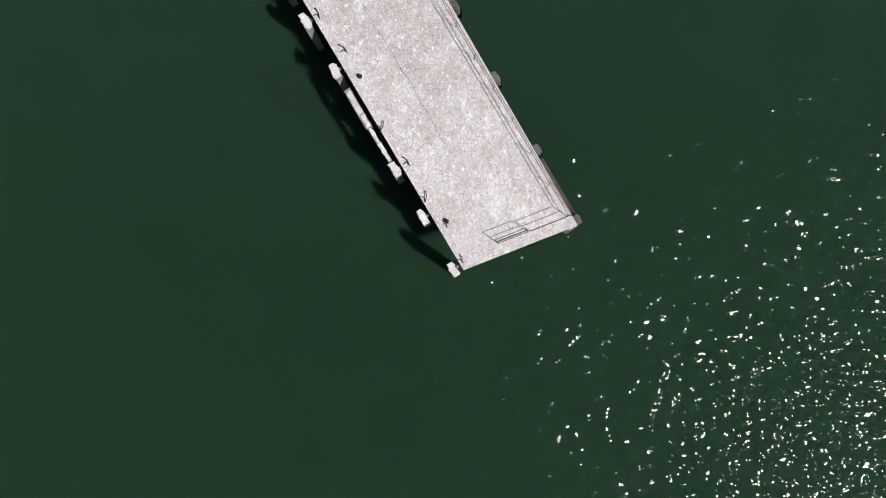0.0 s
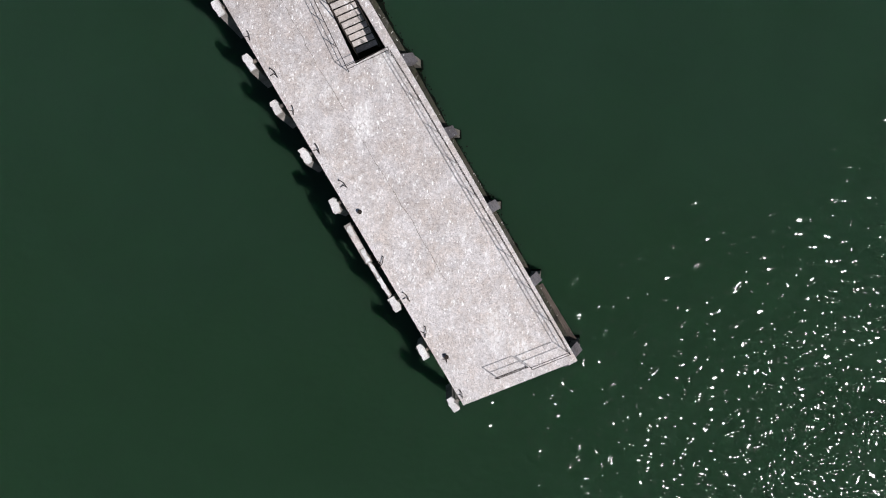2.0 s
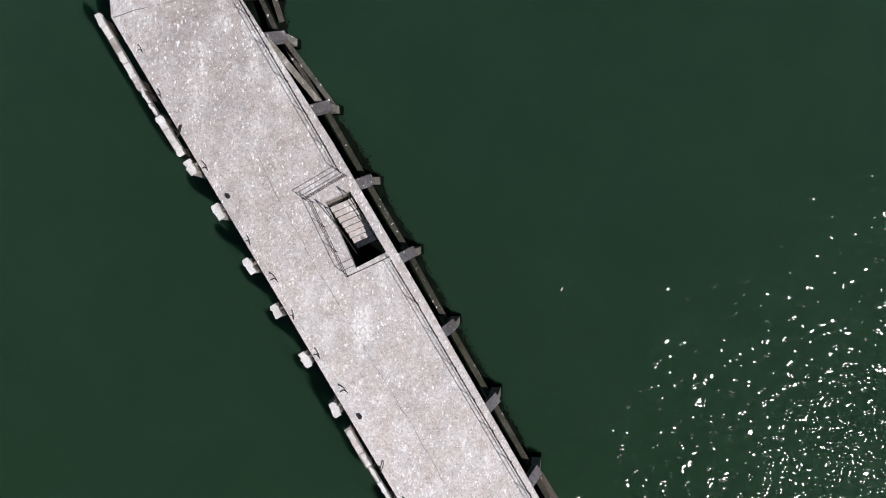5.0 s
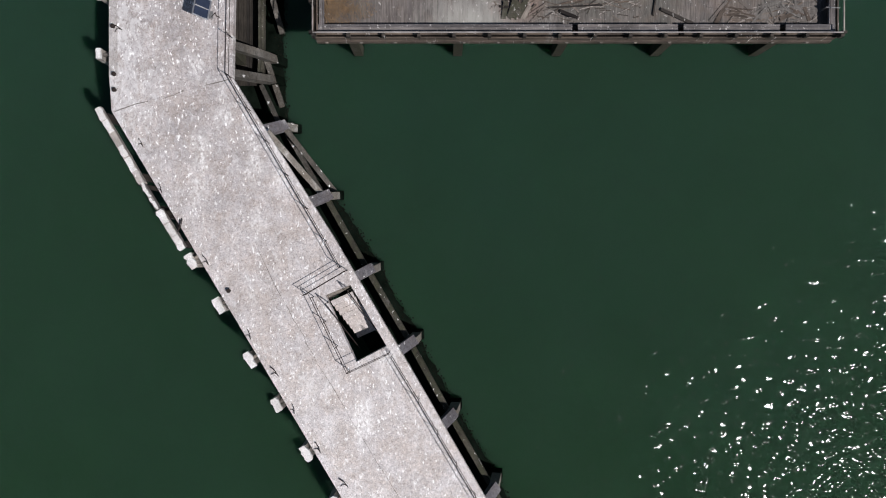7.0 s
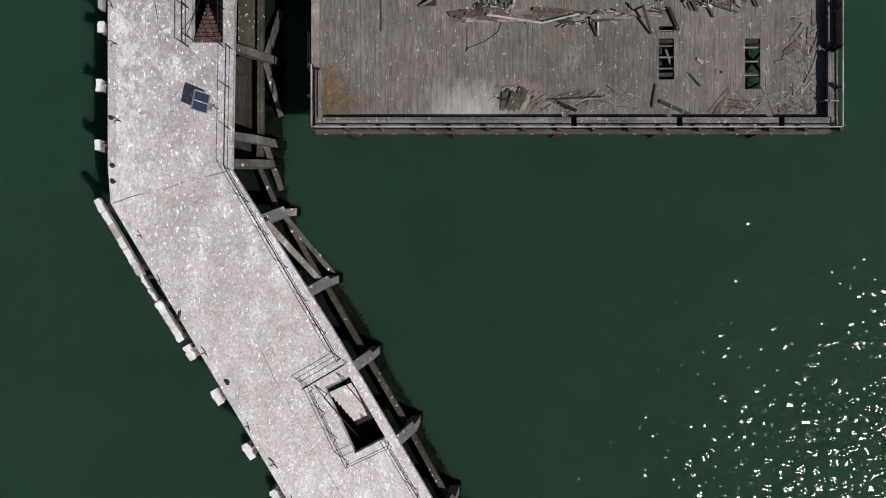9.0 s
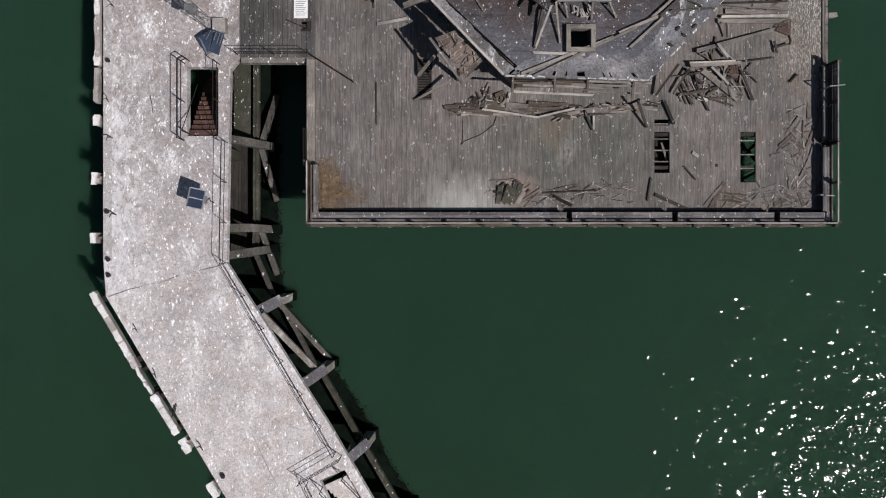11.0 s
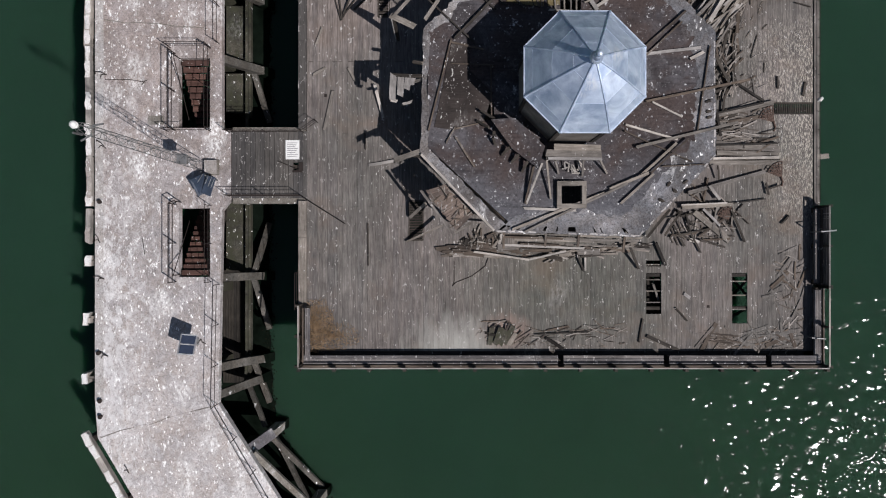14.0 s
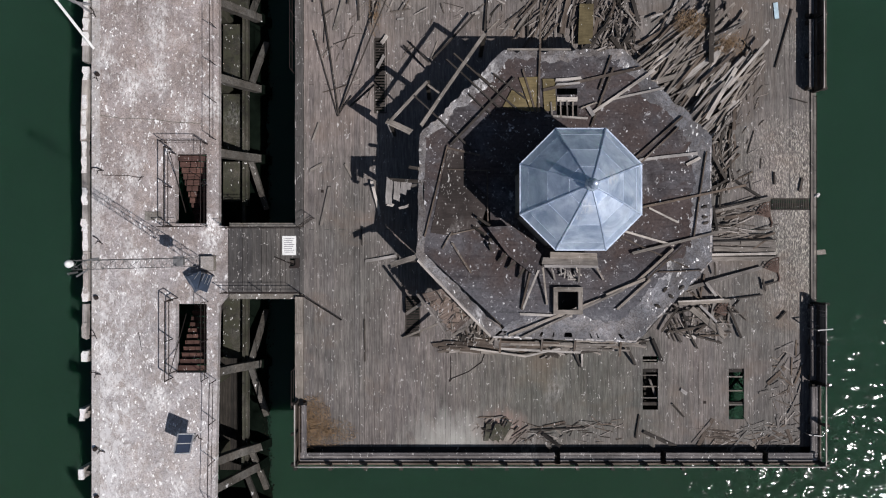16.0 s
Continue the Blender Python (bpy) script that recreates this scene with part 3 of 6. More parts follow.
knees = [knee_pile(x, y, 0.38 if y < 12 else 0.46 if y < 19 else 0.56) for x, y, _, _ in heads]
BRACE = "mossy concrete brace between the leaning piles"
for i, (p, q) in enumerate(zip(knees, knees[1:])):
    a, b = (Vector((*v[0].xy, 1.4)) - Vector((NV.x, NV.y, 0)) * 0.12 for v in (p, q))
    if i < 6:
        tagged(stick("waler", a, b, 0.24, 0.3, M_MOSS, None, "", 0.02), "mossy concrete waler between the leaning piles", "beam", "walers of the south arm")
(k6, f6), (k7, f7) = knees[6], knees[7]
for a, b, w in ((k6 + Vector((-0.25, 0.12, 0.15)), Vector((-7.55, 23.30, DECK - 0.5)), 0.26), (k7 + Vector((-0.05, -0.15, -1.05)), k6 + Vector((-0.2, 0.1, 0.05)), 0.2), (k7 + Vector((0.1, -0.1, 0.0)), f6 + Vector((0.05, 0.05, -0.3)), 0.22),
                (k7 + Vector((-0.3, 0.25, -0.5)), Vector((-8.35, 25.75, 0.75)), 0.2)):
    tagged(stick("brace", a, b, w, 0.2, M_OLD_CONCRETE if w > 0.23 else M_DAMP, None, "", 0.03), BRACE, "brace", "braces round the bend")
tagged(stick("waler", (4.35, 4.05, 1.15), (6.05, 1.25, 1.0), 0.42, 0.12, M_BROWN, None, "", 0.03), "wide brown plank between the last two piles", "plank")
rakers([(BEND_R[0] + 0.1, BEND_R[1] + 0.35, 0.95, 0.2), (X_R, 26.95, 1, 0), (X_R, 30.75, 1, 0), (X_R, 40.15, 1, 0), (X_R, 43.35, 1, 0), (X_R, 46.6, 1, 0)], 1.0, "raking piles of the north arm")


# dark sheet painting waterline shade and reflection, rimmed with ragged brown weed clumps
def weed_bank(pts, inner, seed):
    """A flat dark sheet, in place of shaded water, between the line pts and a line set back by inner."""
    rnd = random.Random(seed)
    fine = [Vector(p) for p in along(pts, 0.22)]
    outer, back, rim = [], [], bmesh.new()
    drift = 0.0
    for i, p in enumerate(fine):
        d = (fine[min(i + 1, len(fine) - 1)] - fine[max(i - 1, 0)]).normalized()
        n = Vector((d.y, -d.x))
        drift = 0.8 * drift + rnd.uniform(-0.05, 0.05)
        outer.append(tuple(p + n * (drift + rnd.uniform(-0.05, 0.05))))
        back.append(tuple(p - n * inner))
        for k in range(9):
            c = p + n * (drift + rnd.gauss(-0.06, 0.11)) + d * rnd.uniform(-0.12, 0.12)
            r, z, turn = rnd.uniform(0.015, 0.07), 0.012 + rnd.uniform(0, 0.03), rnd.uniform(0, 6.28)
            ring = [rim.verts.new((c.x + r * rnd.uniform(0.5, 1.3) * math.cos(turn + j * 1.2566), c.y + r * rnd.uniform(0.5, 1.3) * math.sin(turn + j * 1.2566), -0.01)) for j in range(5)]
            top = rim.verts.new((c.x, c.y, z + r * 0.4))
            for j in range(5):
                rim.faces.new((ring[j], ring[(j + 1) % 5], top))
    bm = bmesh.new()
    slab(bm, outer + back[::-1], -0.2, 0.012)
    t = part("weed_bank", bm, M_WEED_SHADE)
    part("weed_clumps", rim, M_REEF, t, "brown weed clumps along the rim")
    return tagged(t, "dark sheet for shade and pier reflection at the waterline with a ragged brown weed rim", "weed", kind="stuff")


def off_edge(p, d):
    return (p[0] + NV.x * d, p[1] + NV.y * d)


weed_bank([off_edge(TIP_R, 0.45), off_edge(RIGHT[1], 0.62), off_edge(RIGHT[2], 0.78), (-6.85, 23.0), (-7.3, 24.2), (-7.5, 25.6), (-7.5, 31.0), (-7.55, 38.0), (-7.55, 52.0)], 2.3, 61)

# bents under the deck: cross beam and three piles each
def bent(a, b):
    a3, b3 = (*a, DECK - 0.7), (*b, DECK - 0.7)
    t = thing("pile_bent", lerp(a3, b3, 0.5), "dark concrete cross beam on piles under the deck", "pile bent", "bents under the pier")
    stick("cross_beam", a3, b3, 0.5, 0.5, M_OLD_CONCRETE, t)
    for s in (0.06, 0.5, 0.94):
        p = lerp(a3, b3, s)
        stick("shaft", (p[0], p[1], -1.2), (p[0], p[1], DECK - 0.95), 0.4, 0.4, M_TIDE, t)


for x, y, nx, ny in heads[1:]:
    bent((x - nx * 0.5, y - ny * 0.5), (x - nx * 4.7, y - ny * 4.7))
for y in (26.95, 30.3, 34.6, 36.6, 40.4, 43.35, 46.6, 50.0, 53.5):
    bent((X_R - 0.3, y), (X_L + 0.4, y))

# lower landing beside the north arm
landing = tagged(new("lower_landing"), "mossy concrete landing below the pier deck", "landing", kind="structure")
for y0, y1, z in ((38.2, 40.0, 0.9), (40.4, 43.1, 0.9), (43.6, 46.3, 0.9), (46.8, 52.0, 0.9), (31.0, 34.9, 0.9)):
    box_part("slab", -9.35, -8.35, y0, y1, z - 0.25, z, M_MOSS, landing)
for y0, y1 in ((25.9, 30.6), (30.9, 35.2), (38.0, 52.0)):
    box_part("edge_beam", -8.34, -8.2, y0, y1, 0.62, 0.95, M_MOSS, landing)
for k in range(10):
    x = -9.6 + 0.127 * k
    stick("plank", (x + 0.06, 25.8, 0.5 + random.uniform(-0.01, 0.01)), (x + 0.06, 31.0, 0.5 + random.uniform(-0.01, 0.01)), 0.115, 0.06, M_WETWOOD_SHADE, landing)
for p, low in ((26.95, 24.9), (30.75, 28.3), (30.75, 33.2), (40.15, 37.9), (43.35, 45.6), (46.6, 48.8)):
    stick("brace", (-8.1, p, 0.95), (-7.5, low, 0.25), 0.24, 0.24, M_DAMP, landing, wear=0.03)



# ---- stairs ----
def stair(top_a, top_b, down, steps, run, rise, mat, name, label):
    """A flight that starts at the edge top_a-top_b and goes down along `down`."""
    t = thing(name, (*top_a, DECK), label, "stair")
    a, b, d = Vector(top_a), Vector(top_b), Vector(down).normalized()
    for i in range(steps):
        z = DECK - rise * (i + 1)
        p = a + d * run * (i + 0.5)
        q = b + d * run * (i + 0.5)
        m, length = axes((*p, z), (*q, z))
        bm = bmesh.new()
        bar(bm, length, run * 0.95, 0.06, 0.01)
        part("tread", bm, mat, t, "", m)
    for e in (a, b):
        stick("stringer", (*(e), DECK - rise * 1.75), (*(e + d * run * steps), DECK - rise * (steps + 1.75)), 0.05, 0.2, M_DARK, t)
    return t


stair((-4.78, 16.05), (-3.88, 16.45), (0.511, -0.859), 8, 0.25, 0.205, M_COPING, "stair", "steep stair with pale guano-covered treads in the hatch")
stair((-10.48, 30.85), (-9.32, 30.85), (0, 1), 13, 0.24, 0.21, M_STEP, "stair", "steep red-brown wooden stair below the deck opening")
stair((-9.32, 39.97), (-10.48, 39.97), (0, -1), 13, 0.24, 0.21, M_STEP, "stair", "steep red-brown wooden stair below the deck opening")


# ---- railings ----
def railing(label, pts, bars=(0.5, 1.0), step=1.55, r=0.014, base=DECK, group="pier railings", lean=(0, 0), mat=None, skip=()):
    mat = mat or M_IRON
    t = thing("railing", (*pts[0], base), label, "railing", group)
    for i, p in enumerate(along(pts, step)):
        if i in skip:
            continue
        top = max(bars)
        rod("post", [(p[0], p[1], base - 0.05), (p[0] + lean[0] * top, p[1] + lean[1] * top, base + top)], r * 1.15, mat, t)
    for h in bars:
        rod("rail", [(p[0] + lean[0] * h, p[1] + lean[1] * h, base + h) for p in pts], r, mat, t)
    return t


RAIL = "rusty thin iron pipe railing along the deck edge"
railing(RAIL, [(5.22, 1.38), (-1.02, 11.96), (-2.15, 13.81)])
railing(RAIL, [(5.22, 1.38), (3.65, 0.76)], step=1.6)
railing("bent end of rusty iron railing at the pier tip", [(3.6, 0.70), (2.35, 0.22)], bars=(0.1, 0.45, 0.8), step=1.3, lean=(-0.26, 0.2))
railing(RAIL, [(-4.30, 17.5), (-4.90, 18.58), (-8.92, 25.45), (-8.83, 30.5)])
railing(RAIL, [(-8.83, 40.6), (-8.83, 75.0)])
H_RAIL = "rusty iron railing round the stair hatch"
railing(H_RAIL, [(-3.95, 13.15), (-2.25, 13.95)], group="hatch railings")
railing(H_RAIL, [(-3.95, 13.15), (-5.45, 16.25)], group="hatch railings", step=1.2)
railing(H_RAIL, [(-5.75, 16.35), (-4.05, 17.35)], group="hatch railings", bars=(0.4, 0.7, 1.0))
rod_rail = thing("handrail", (-4.8, 16.3, DECK), "rusty iron handrail of the hatch stair", "handrail", "stair handrails")
for off in (-0.08, 0.98):
    a = Vector((-4.78, 16.05)) + Vector((0.859, 0.511)) * off
    b = a + Vector((0.511, -0.859)) * 2.4
    rod("rail", [(*a, DECK + 0.9), (*b, DECK - 1.0)], 0.022, M_IRON, rod_rail)
    rod("post", [(*a, DECK), (*a, DECK + 0.9)], 0.022, M_IRON, rod_rail)
S_RAIL = "rusty iron railing round the stair opening"
railing(S_RAIL, [(-10.66, 30.6), (-10.66, 33.85), (-10.45, 33.95)], group="stair opening railings", r=0.021)
railing(S_RAIL, [(-9.18, 30.6), (-9.18, 33.8)], group="stair opening railings")
railing(S_RAIL, [(-10.70, 40.2), (-10.70, 36.98)], group="stair opening railings", r=0.021)
railing(S_RAIL, [(-10.9, 40.45), (-9.2, 40.45)], group="stair opening railings", bars=(0.45, 1.0))
railing(S_RAIL, [(-11.0, 36.93), (-9.2, 36.93)], group="stair opening railings", bars=(0.45, 1.0))
railing(S_RAIL, [(-9.2, 37.0), (-9.2, 40.4)], group="stair opening railings")
for x, y0, y1 in ((-10.50, 30.9, 33.2), (-10.52, 40.0, 37.6)):
    h = thing("handrail", (x, y0, DECK), "thin rusty iron stair handrail", "handrail", "stair handrails")
    rod("rail", [(x, y0, DECK + 0.85), (x + 0.05, y1, DECK - 1.1)], 0.018, M_IRON, h)
    rod("post", [(x, y0, DECK), (x, y0, DECK + 0.85)], 0.025, M_IRON, h)
B_RAIL = "rusty iron railing of the gangway"
railing(B_RAIL, [(-8.4, 36.88), (-5.3, 36.88), (-4.7, 37.3)], group="gangway railings", bars=(0.3, 0.65, 1.0))
railing(B_RAIL, [(-8.4, 34.2), (-5.35, 34.2)], group="gangway railings", bars=(0.3, 0.65, 1.0))
railing("fallen iron gangway railing on the planks", [(-5.3, 34.15), (-3.55, 33.05)], group="gangway railings", bars=(0.2, 0.4), step=2)


# ---- bent railing stumps, mooring rings and fender piles on the open side ----
def stump_mesh():
    t = thing("railing_stump", (0, 0, 0), "bent rusty stump of a broken iron railing on the deck edge", "railing stump", "railing stumps")
    rod("post", [(-0.02, 0, -0.02), (0.05, 0.02, 0.1), (0.2, -0.12, 0.12), (0.3, -0.34, 0.06)], 0.017, M_IRON, t)
    rod("brace", [(0.02, -0.26, 0.02), (0.16, -0.2, 0.06), (0.3, -0.32, 0.03)], 0.014, M_IRON, t)
    return t


def bollard_mesh():
    t = thing("bollard", (0, 0, 0), "small rusted iron mooring bollard on concrete", "bollard", "mooring bollards")
    bm = bmesh.new()
    bmesh.ops.create_cone(bm, cap_ends=True, segments=14, radius1=0.13, radius2=0.10, depth=0.24, matrix=pose(0, 0, 0.12))
    part("body", bm, M_IRON, t)
    bm = bmesh.new()
    bmesh.ops.create_cone(bm, cap_ends=True, segments=14, radius1=0.17, radius2=0.13, depth=0.09, matrix=pose(0, 0, 0.28))
    part("head", bm, M_IRON, t)
    return t


stump, bollard = stump_mesh(), bollard_mesh()
SPOTS = [(-11.02, 19.52), (-10.14, 17.95), (-8.26, 14.85), (-7.29, 13.26), (-6.38, 11.72), (-5.41, 10.10), (-4.39, 8.55), (-2.55, 5.39), (-1.70, 3.84), (-0.79, 2.44), (0.68, -0.24), (0.04, 1.25),
         (-13.98, 27.62), (-12.84, 22.87), (-12.01, 21.01), (-11.10, 19.47), (-14.06, 39.36), (-14.01, 36.51), (-14.06, 32.58), (-14.13, 30.80), (-14.01, 43.41), (-14.13, 46.14)]
for i, (x, y) in enumerate(SPOTS):
    m = pose(x, y, DECK, 0, 0, (-25 if y < 24 else 10) + random.uniform(-35, 35)) @ Matrix.Scale(random.uniform(0.8, 1.15), 4)
    if i == 0:
        stump.matrix_basis = m
    else:
        copy_thing(stump, pose(0, 0, 0)).matrix_basis = m
SPOTS = [(-9.02, 16.50), (-3.48, 7.24), (0.16, 1.15), (-13.84, 25.60), (-13.82, 24.94), (-13.89, 27.61), (-13.85, 33.96), (-13.80, 43.34)]
for i, (x, y) in enumerate(SPOTS):
    m = pose(x, y, DECK, random.uniform(-4, 4), 0, random.uniform(0, 360)) @ Matrix.Scale(0.58, 4)
    if i == 0:
        bollard.matrix_basis = m
    else:
        copy_thing(bollard, pose(0, 0, 0)).matrix_basis = m


def ragged(bm, a, b, w, z0, z1, rough):
    """A flat lump of crust from a to b with broken edges and a rounded top."""
    a, b = Vector(a[:2]), Vector(b[:2])
    n = max(3, int((b - a).length / 0.13))
    side = Vector((-(b - a).y, (b - a).x)).normalized()
    left, right = [], []
    for i in range(n + 1):
        p = a.lerp(b, i / n) + (b - a).normalized() * random.uniform(-rough, rough)
        k = 0.9 if i in (0, n) else 1.0
        left.append(p + side * (w / 2 * k + random.uniform(-rough, rough)))
        right.append(p - side * (w / 2 * k + random.uniform(-rough, rough)))
    line = left + right[::-1]
    mid = (a + b) / 2
    rings = []
    for z, k in ((z0, 0.97), (z0 + (z1 - z0) * 0.6, 1.0), (z1, 0.9)):
        ring = []
        for p in line:
            foot = a + (b - a).normalized() * (p - a).dot((b - a).normalized())
            q = foot + (p - foot) * k
            ring.append(bm.verts.new((q.x, q.y, z)))
        rings.append(ring)
    m = len(line)
    for p, q in zip(rings, rings[1:]):
        for j in range(m):
            bm.faces.new((p[j], p[(j + 1) % m], q[(j + 1) % m], q[j]))
    top, low = rings[-1], rings[0]
    for i in range(n):
        bm.faces.new((top[i], top[i + 1], top[m - 2 - i], top[m - 1 - i]))
        bm.faces.new((low[m - 1 - i], low[m - 2 - i], low[i + 1], low[i]))


def fender(top, size, along_dir, label):
    """A fender of three timbers side by side with a broken crust of guano on its head."""
    x, y = top
    t = thing("fender_pile", (x, y, 0), label, "fender pile", "fender piles")
    a = math.atan2(along_dir[1], along_dir[0])
    w, d = size
    place = Matrix.Translation((x, y, 0)) @ Matrix.Rotation(a, 4, "Z")
    n = 2 if w < 0.5 else 3
    for i in range(n):
        c = (i + 0.5) / n * w - w / 2
        shift, drop = random.uniform(-0.04, 0.04), random.uniform(0.0, 0.14)
        bm = bmesh.new()
        block(bm, c - w / n * 0.47, c + w / n * 0.47, shift - d / 2, shift + d / 2, -1.2, DECK - 0.12 - drop)
        part("timber", bm, M_PALE, t, "", place)
    bm = bmesh.new()
    ragged(bm, Vector((-w / 2 - 0.03, 0)), Vector((w / 2 + 0.03, 0)), d * 1.08, DECK - 0.16, DECK - 0.02, 0.055)
    part("cap", bm, M_CRUST, t, "white guano crust on the pile head", place)
    across = Vector((math.cos(a - math.pi / 2), math.sin(a - math.pi / 2), 0))
    stick("tie", Vector((x, y, DECK - 0.4)), Vector((x, y, DECK - 0.4)) + across * 0.75, 0.12, 0.14, M_GREY, t, wear=0.02)
    return t


ARM = (-0.511, 0.859)
FEND = "timber fender pile with a white guano-crusted head"
for p in ((-8.19, 13.57), (-7.05, 11.67), (-5.81, 9.62), (-4.58, 7.55), (-2.05, 3.37), (-0.84, 1.32), (0.42, -0.88), (-9.49, 15.87), (-10.68, 17.78)):
    fender(p, (0.60, 0.31), ARM, FEND)
for p in ((-14.55, 26.51), (-14.50, 29.06), (-14.40, 31.48), (-14.38, 34.03), (-14.42, 36.98), (-14.37, 43.41)):
    fender(p, (0.46, 0.21), (0, 1), FEND)


def crusted_beam(a, b, w, label="guano-crusted fender timber along the pier edge"):
    t = thing("fender_beam", (*lerp(a, b, 0.5), DECK - 0.2), label, "fender beam", "fender beams")
    stick("timber", (*a, DECK - 0.2), (*b, DECK - 0.2), w, 0.3, M_PALE, t, wear=0.03)
    n = max(2, int((Vector(b) - Vector(a)).length / 0.6))
    for i in range(n):
        if random.random() < 0.12:
            continue
        p, q = lerp(a, b, (i + random.uniform(-0.05, 0.12)) / n), lerp(a, b, (i + random.uniform(0.85, 1.05)) / n)
        bm = bmesh.new()
        ragged(bm, p, q, w * random.uniform(0.65, 1.1), DECK - 0.07, DECK - 0.01 + 0.006 * (i % 3), 0.05)
        part("crust", bm, M_CRUST if random.random() < 0.8 else M_COPING, t, "white guano crust")
    for s in (0.1, 0.9):
        p = lerp(a, b, s)
        stick("shaft", (*p, -1.0), (*p, DECK - 0.3), w, w, M_DARK, t)


crusted_beam((-4.05, 6.72), (-3.12, 5.13), 0.28)
crusted_beam((-3.12, 5.13), (-2.22, 3.70), 0.16)
crusted_beam((-14.60, 24.22), (-12.72, 21.01), 0.27)
crusted_beam((-12.72, 21.01), (-12.03, 19.89), 0.16)
crusted_beam((-12.03, 19.89), (-11.03, 18.28), 0.30)
crusted_beam((-14.37, 35.91), (-14.42, 40.55), 0.22)
crusted_beam((-14.44, 40.55), (-14.37, 43.17), 0.28)
crusted_beam((-14.37, 43.88), (-14.32, 46.50), 0.27)
crusted_beam((-14.42, 32.23), (-14.39, 33.65), 0.2)
crusted_beam((-14.35, 34.13), (-14.37, 35.91), 0.2)

# ---- gangway ----
gangway = tagged(new("gangway"), "dark worn plank gangway between pier and platform", "gangway", kind="structure")
n = 16
for i in range(n):
    x = -8.33 + (3.2 * (i + 0.5)) / n
    if 0.80 < (i + 0.5) / n < 0.90:
        stick("plank", (x, 35.62, DECK - 0.03), (x, 36.93, DECK - 0.03), 3.2 / n - 0.012, 0.06, M_BRIDGE, gangway, wear=0.006)
        stick("plank", (x, 34.12, DECK - 0.03), (x, 35.3, DECK - 0.03), 3.2 / n - 0.012, 0.06, M_BRIDGE, gangway, wear=0.006)
    else:
        stick("plank", (x, 34.12, DECK - 0.03), (x, 36.93, DECK - 0.03), 3.2 / n - 0.012, 0.06, M_BRIDGE, gangway, wear=0.006)
for y in (34.03, 36.98):
    stick("edge_beam", (-8.3, y, DECK - 0.28), (-5.2, y, DECK - 0.28), 0.26, 0.4, M_OLD_CONCRETE, gangway)
stick("joist", (-8.4, 35.45, DECK - 0.18), (-5.5, 35.45, DECK - 0.18), 0.15, 0.2, M_DARK, gangway)

# ---- platform of planks ----
PX0, PX1, PY0, PY1 = -5.15, 16.15, 27.68, 48.2
platform = tagged(new("platform_floor"), "weathered grey plank platform floor with bird droppings", "platform", kind="structure")
HOLES = [  # x0, x1, y0, y1 of the openings in the planks
    ((9.18, 29.25), (9.77, 30.97)), ((9.18, 31.25), (9.77, 31.49)), ((12.82, 28.85), (13.43, 30.97)), ((-0.86, 32.35), (-0.27, 34.01)),
    ((-2.16, 41.74), (-1.68, 44.88)), ((14.46, 37.67), (16.31, 38.13)), ((7.87, 46.26), (8.46, 46.50))]
cols = 100
pitch = (PX1 - PX0) / cols
for i in range(cols):
    x = PX0 + pitch * (i + 0.5)
    cuts = sorted((a[1], b[1]) for a, b in HOLES if a[0] - 0.04 < x < b[0] + 0.04)
    spans, y = [], PY0
    for a, b in cuts:
        spans.append((y, a))
        y = b
    spans.append((y, PY1))
    for a, b in spans:
        joint = PY0 + 6.1 + 3.05 * ((i * 7) % 3) if not cuts else None
        pieces = [(a, joint), (joint, joint + 6.1), (joint + 6.1, b)] if joint else [(a, b)]
        for p, q in pieces:
            stick("plank", (x, p + 0.006, DECK - 0.035 + random.uniform(-0.003, 0.003)), (x, q - 0.006, DECK - 0.035 + random.uniform(-0.006, 0.006)),
                  pitch - random.uniform(0.002, 0.007), 0.07, M_FLOOR, platform)
for i in range(15):
    y = PY0 + 0.4 + i * 1.4
    stick("joist", (PX0, y, DECK - 0.2), (PX1, y, DECK - 0.2), 0.14, 0.24, M_DARK, platform)
for (a, b) in HOLES[:3]:
    for k in range(1, 4 if b[1] - a[1] > 1.6 else 2):
        y = a[1] + (b[1] - a[1]) * k / 3.6
        stick("joist", (a[0] - 0.2, y, DECK - 0.14), (b[0] + 0.2, y, DECK - 0.14), 0.045, 0.14, M_GREY, platform)
for x0, x1, y0, y1 in ((-5.5, -5.16, 29.4, 34.0), (-5.5, -5.16, 37.0, 48.2)):
    n = 3
    for k in range(n):
        p, q = y0 + (y1 - y0) * k / n, y0 + (y1 - y0) * (k + 1) / n
        stick("edge_board", ((x0 + x1) / 2, p, DECK + 0.03), ((x0 + x1) / 2, q, DECK + 0.03), x1 - x0, 0.14, M_BRIDGE if x0 < 0 and p > 36.5 else M_GREY, platform, wear=0.01)
stick("edge_board", (16.28, 33.8, DECK), (16.28, 42.6, DECK), 0.22, 0.12, M_GREY, platform, wear=0.01)


for k in range(4):
    stick("lower_board", (8.85 + 0.3 * k, 28.9, DECK - 0.62), (8.85 + 0.3 * k, 31.8, DECK - 0.6), 0.27, 0.05, M_WETWOOD_SHADE, platform)
stick("fallen_joist", (9.42, 30.51, DECK - 0.02), (9.72, 29.80, DECK - 0.3), 0.09, 0.05, M_GREY, platform, wear=0.03)
for a, b in (((13.0, 30.9), (14.2, 29.6)), ((13.0, 29.7), (14.2, 31.0)), ((13.1, 29.0), (14.1, 29.5))):
    stick("under_brace", (*a, 2.6), (*b, 2.4), 0.09, 0.14, M_WETWOOD_SHADE, platform)


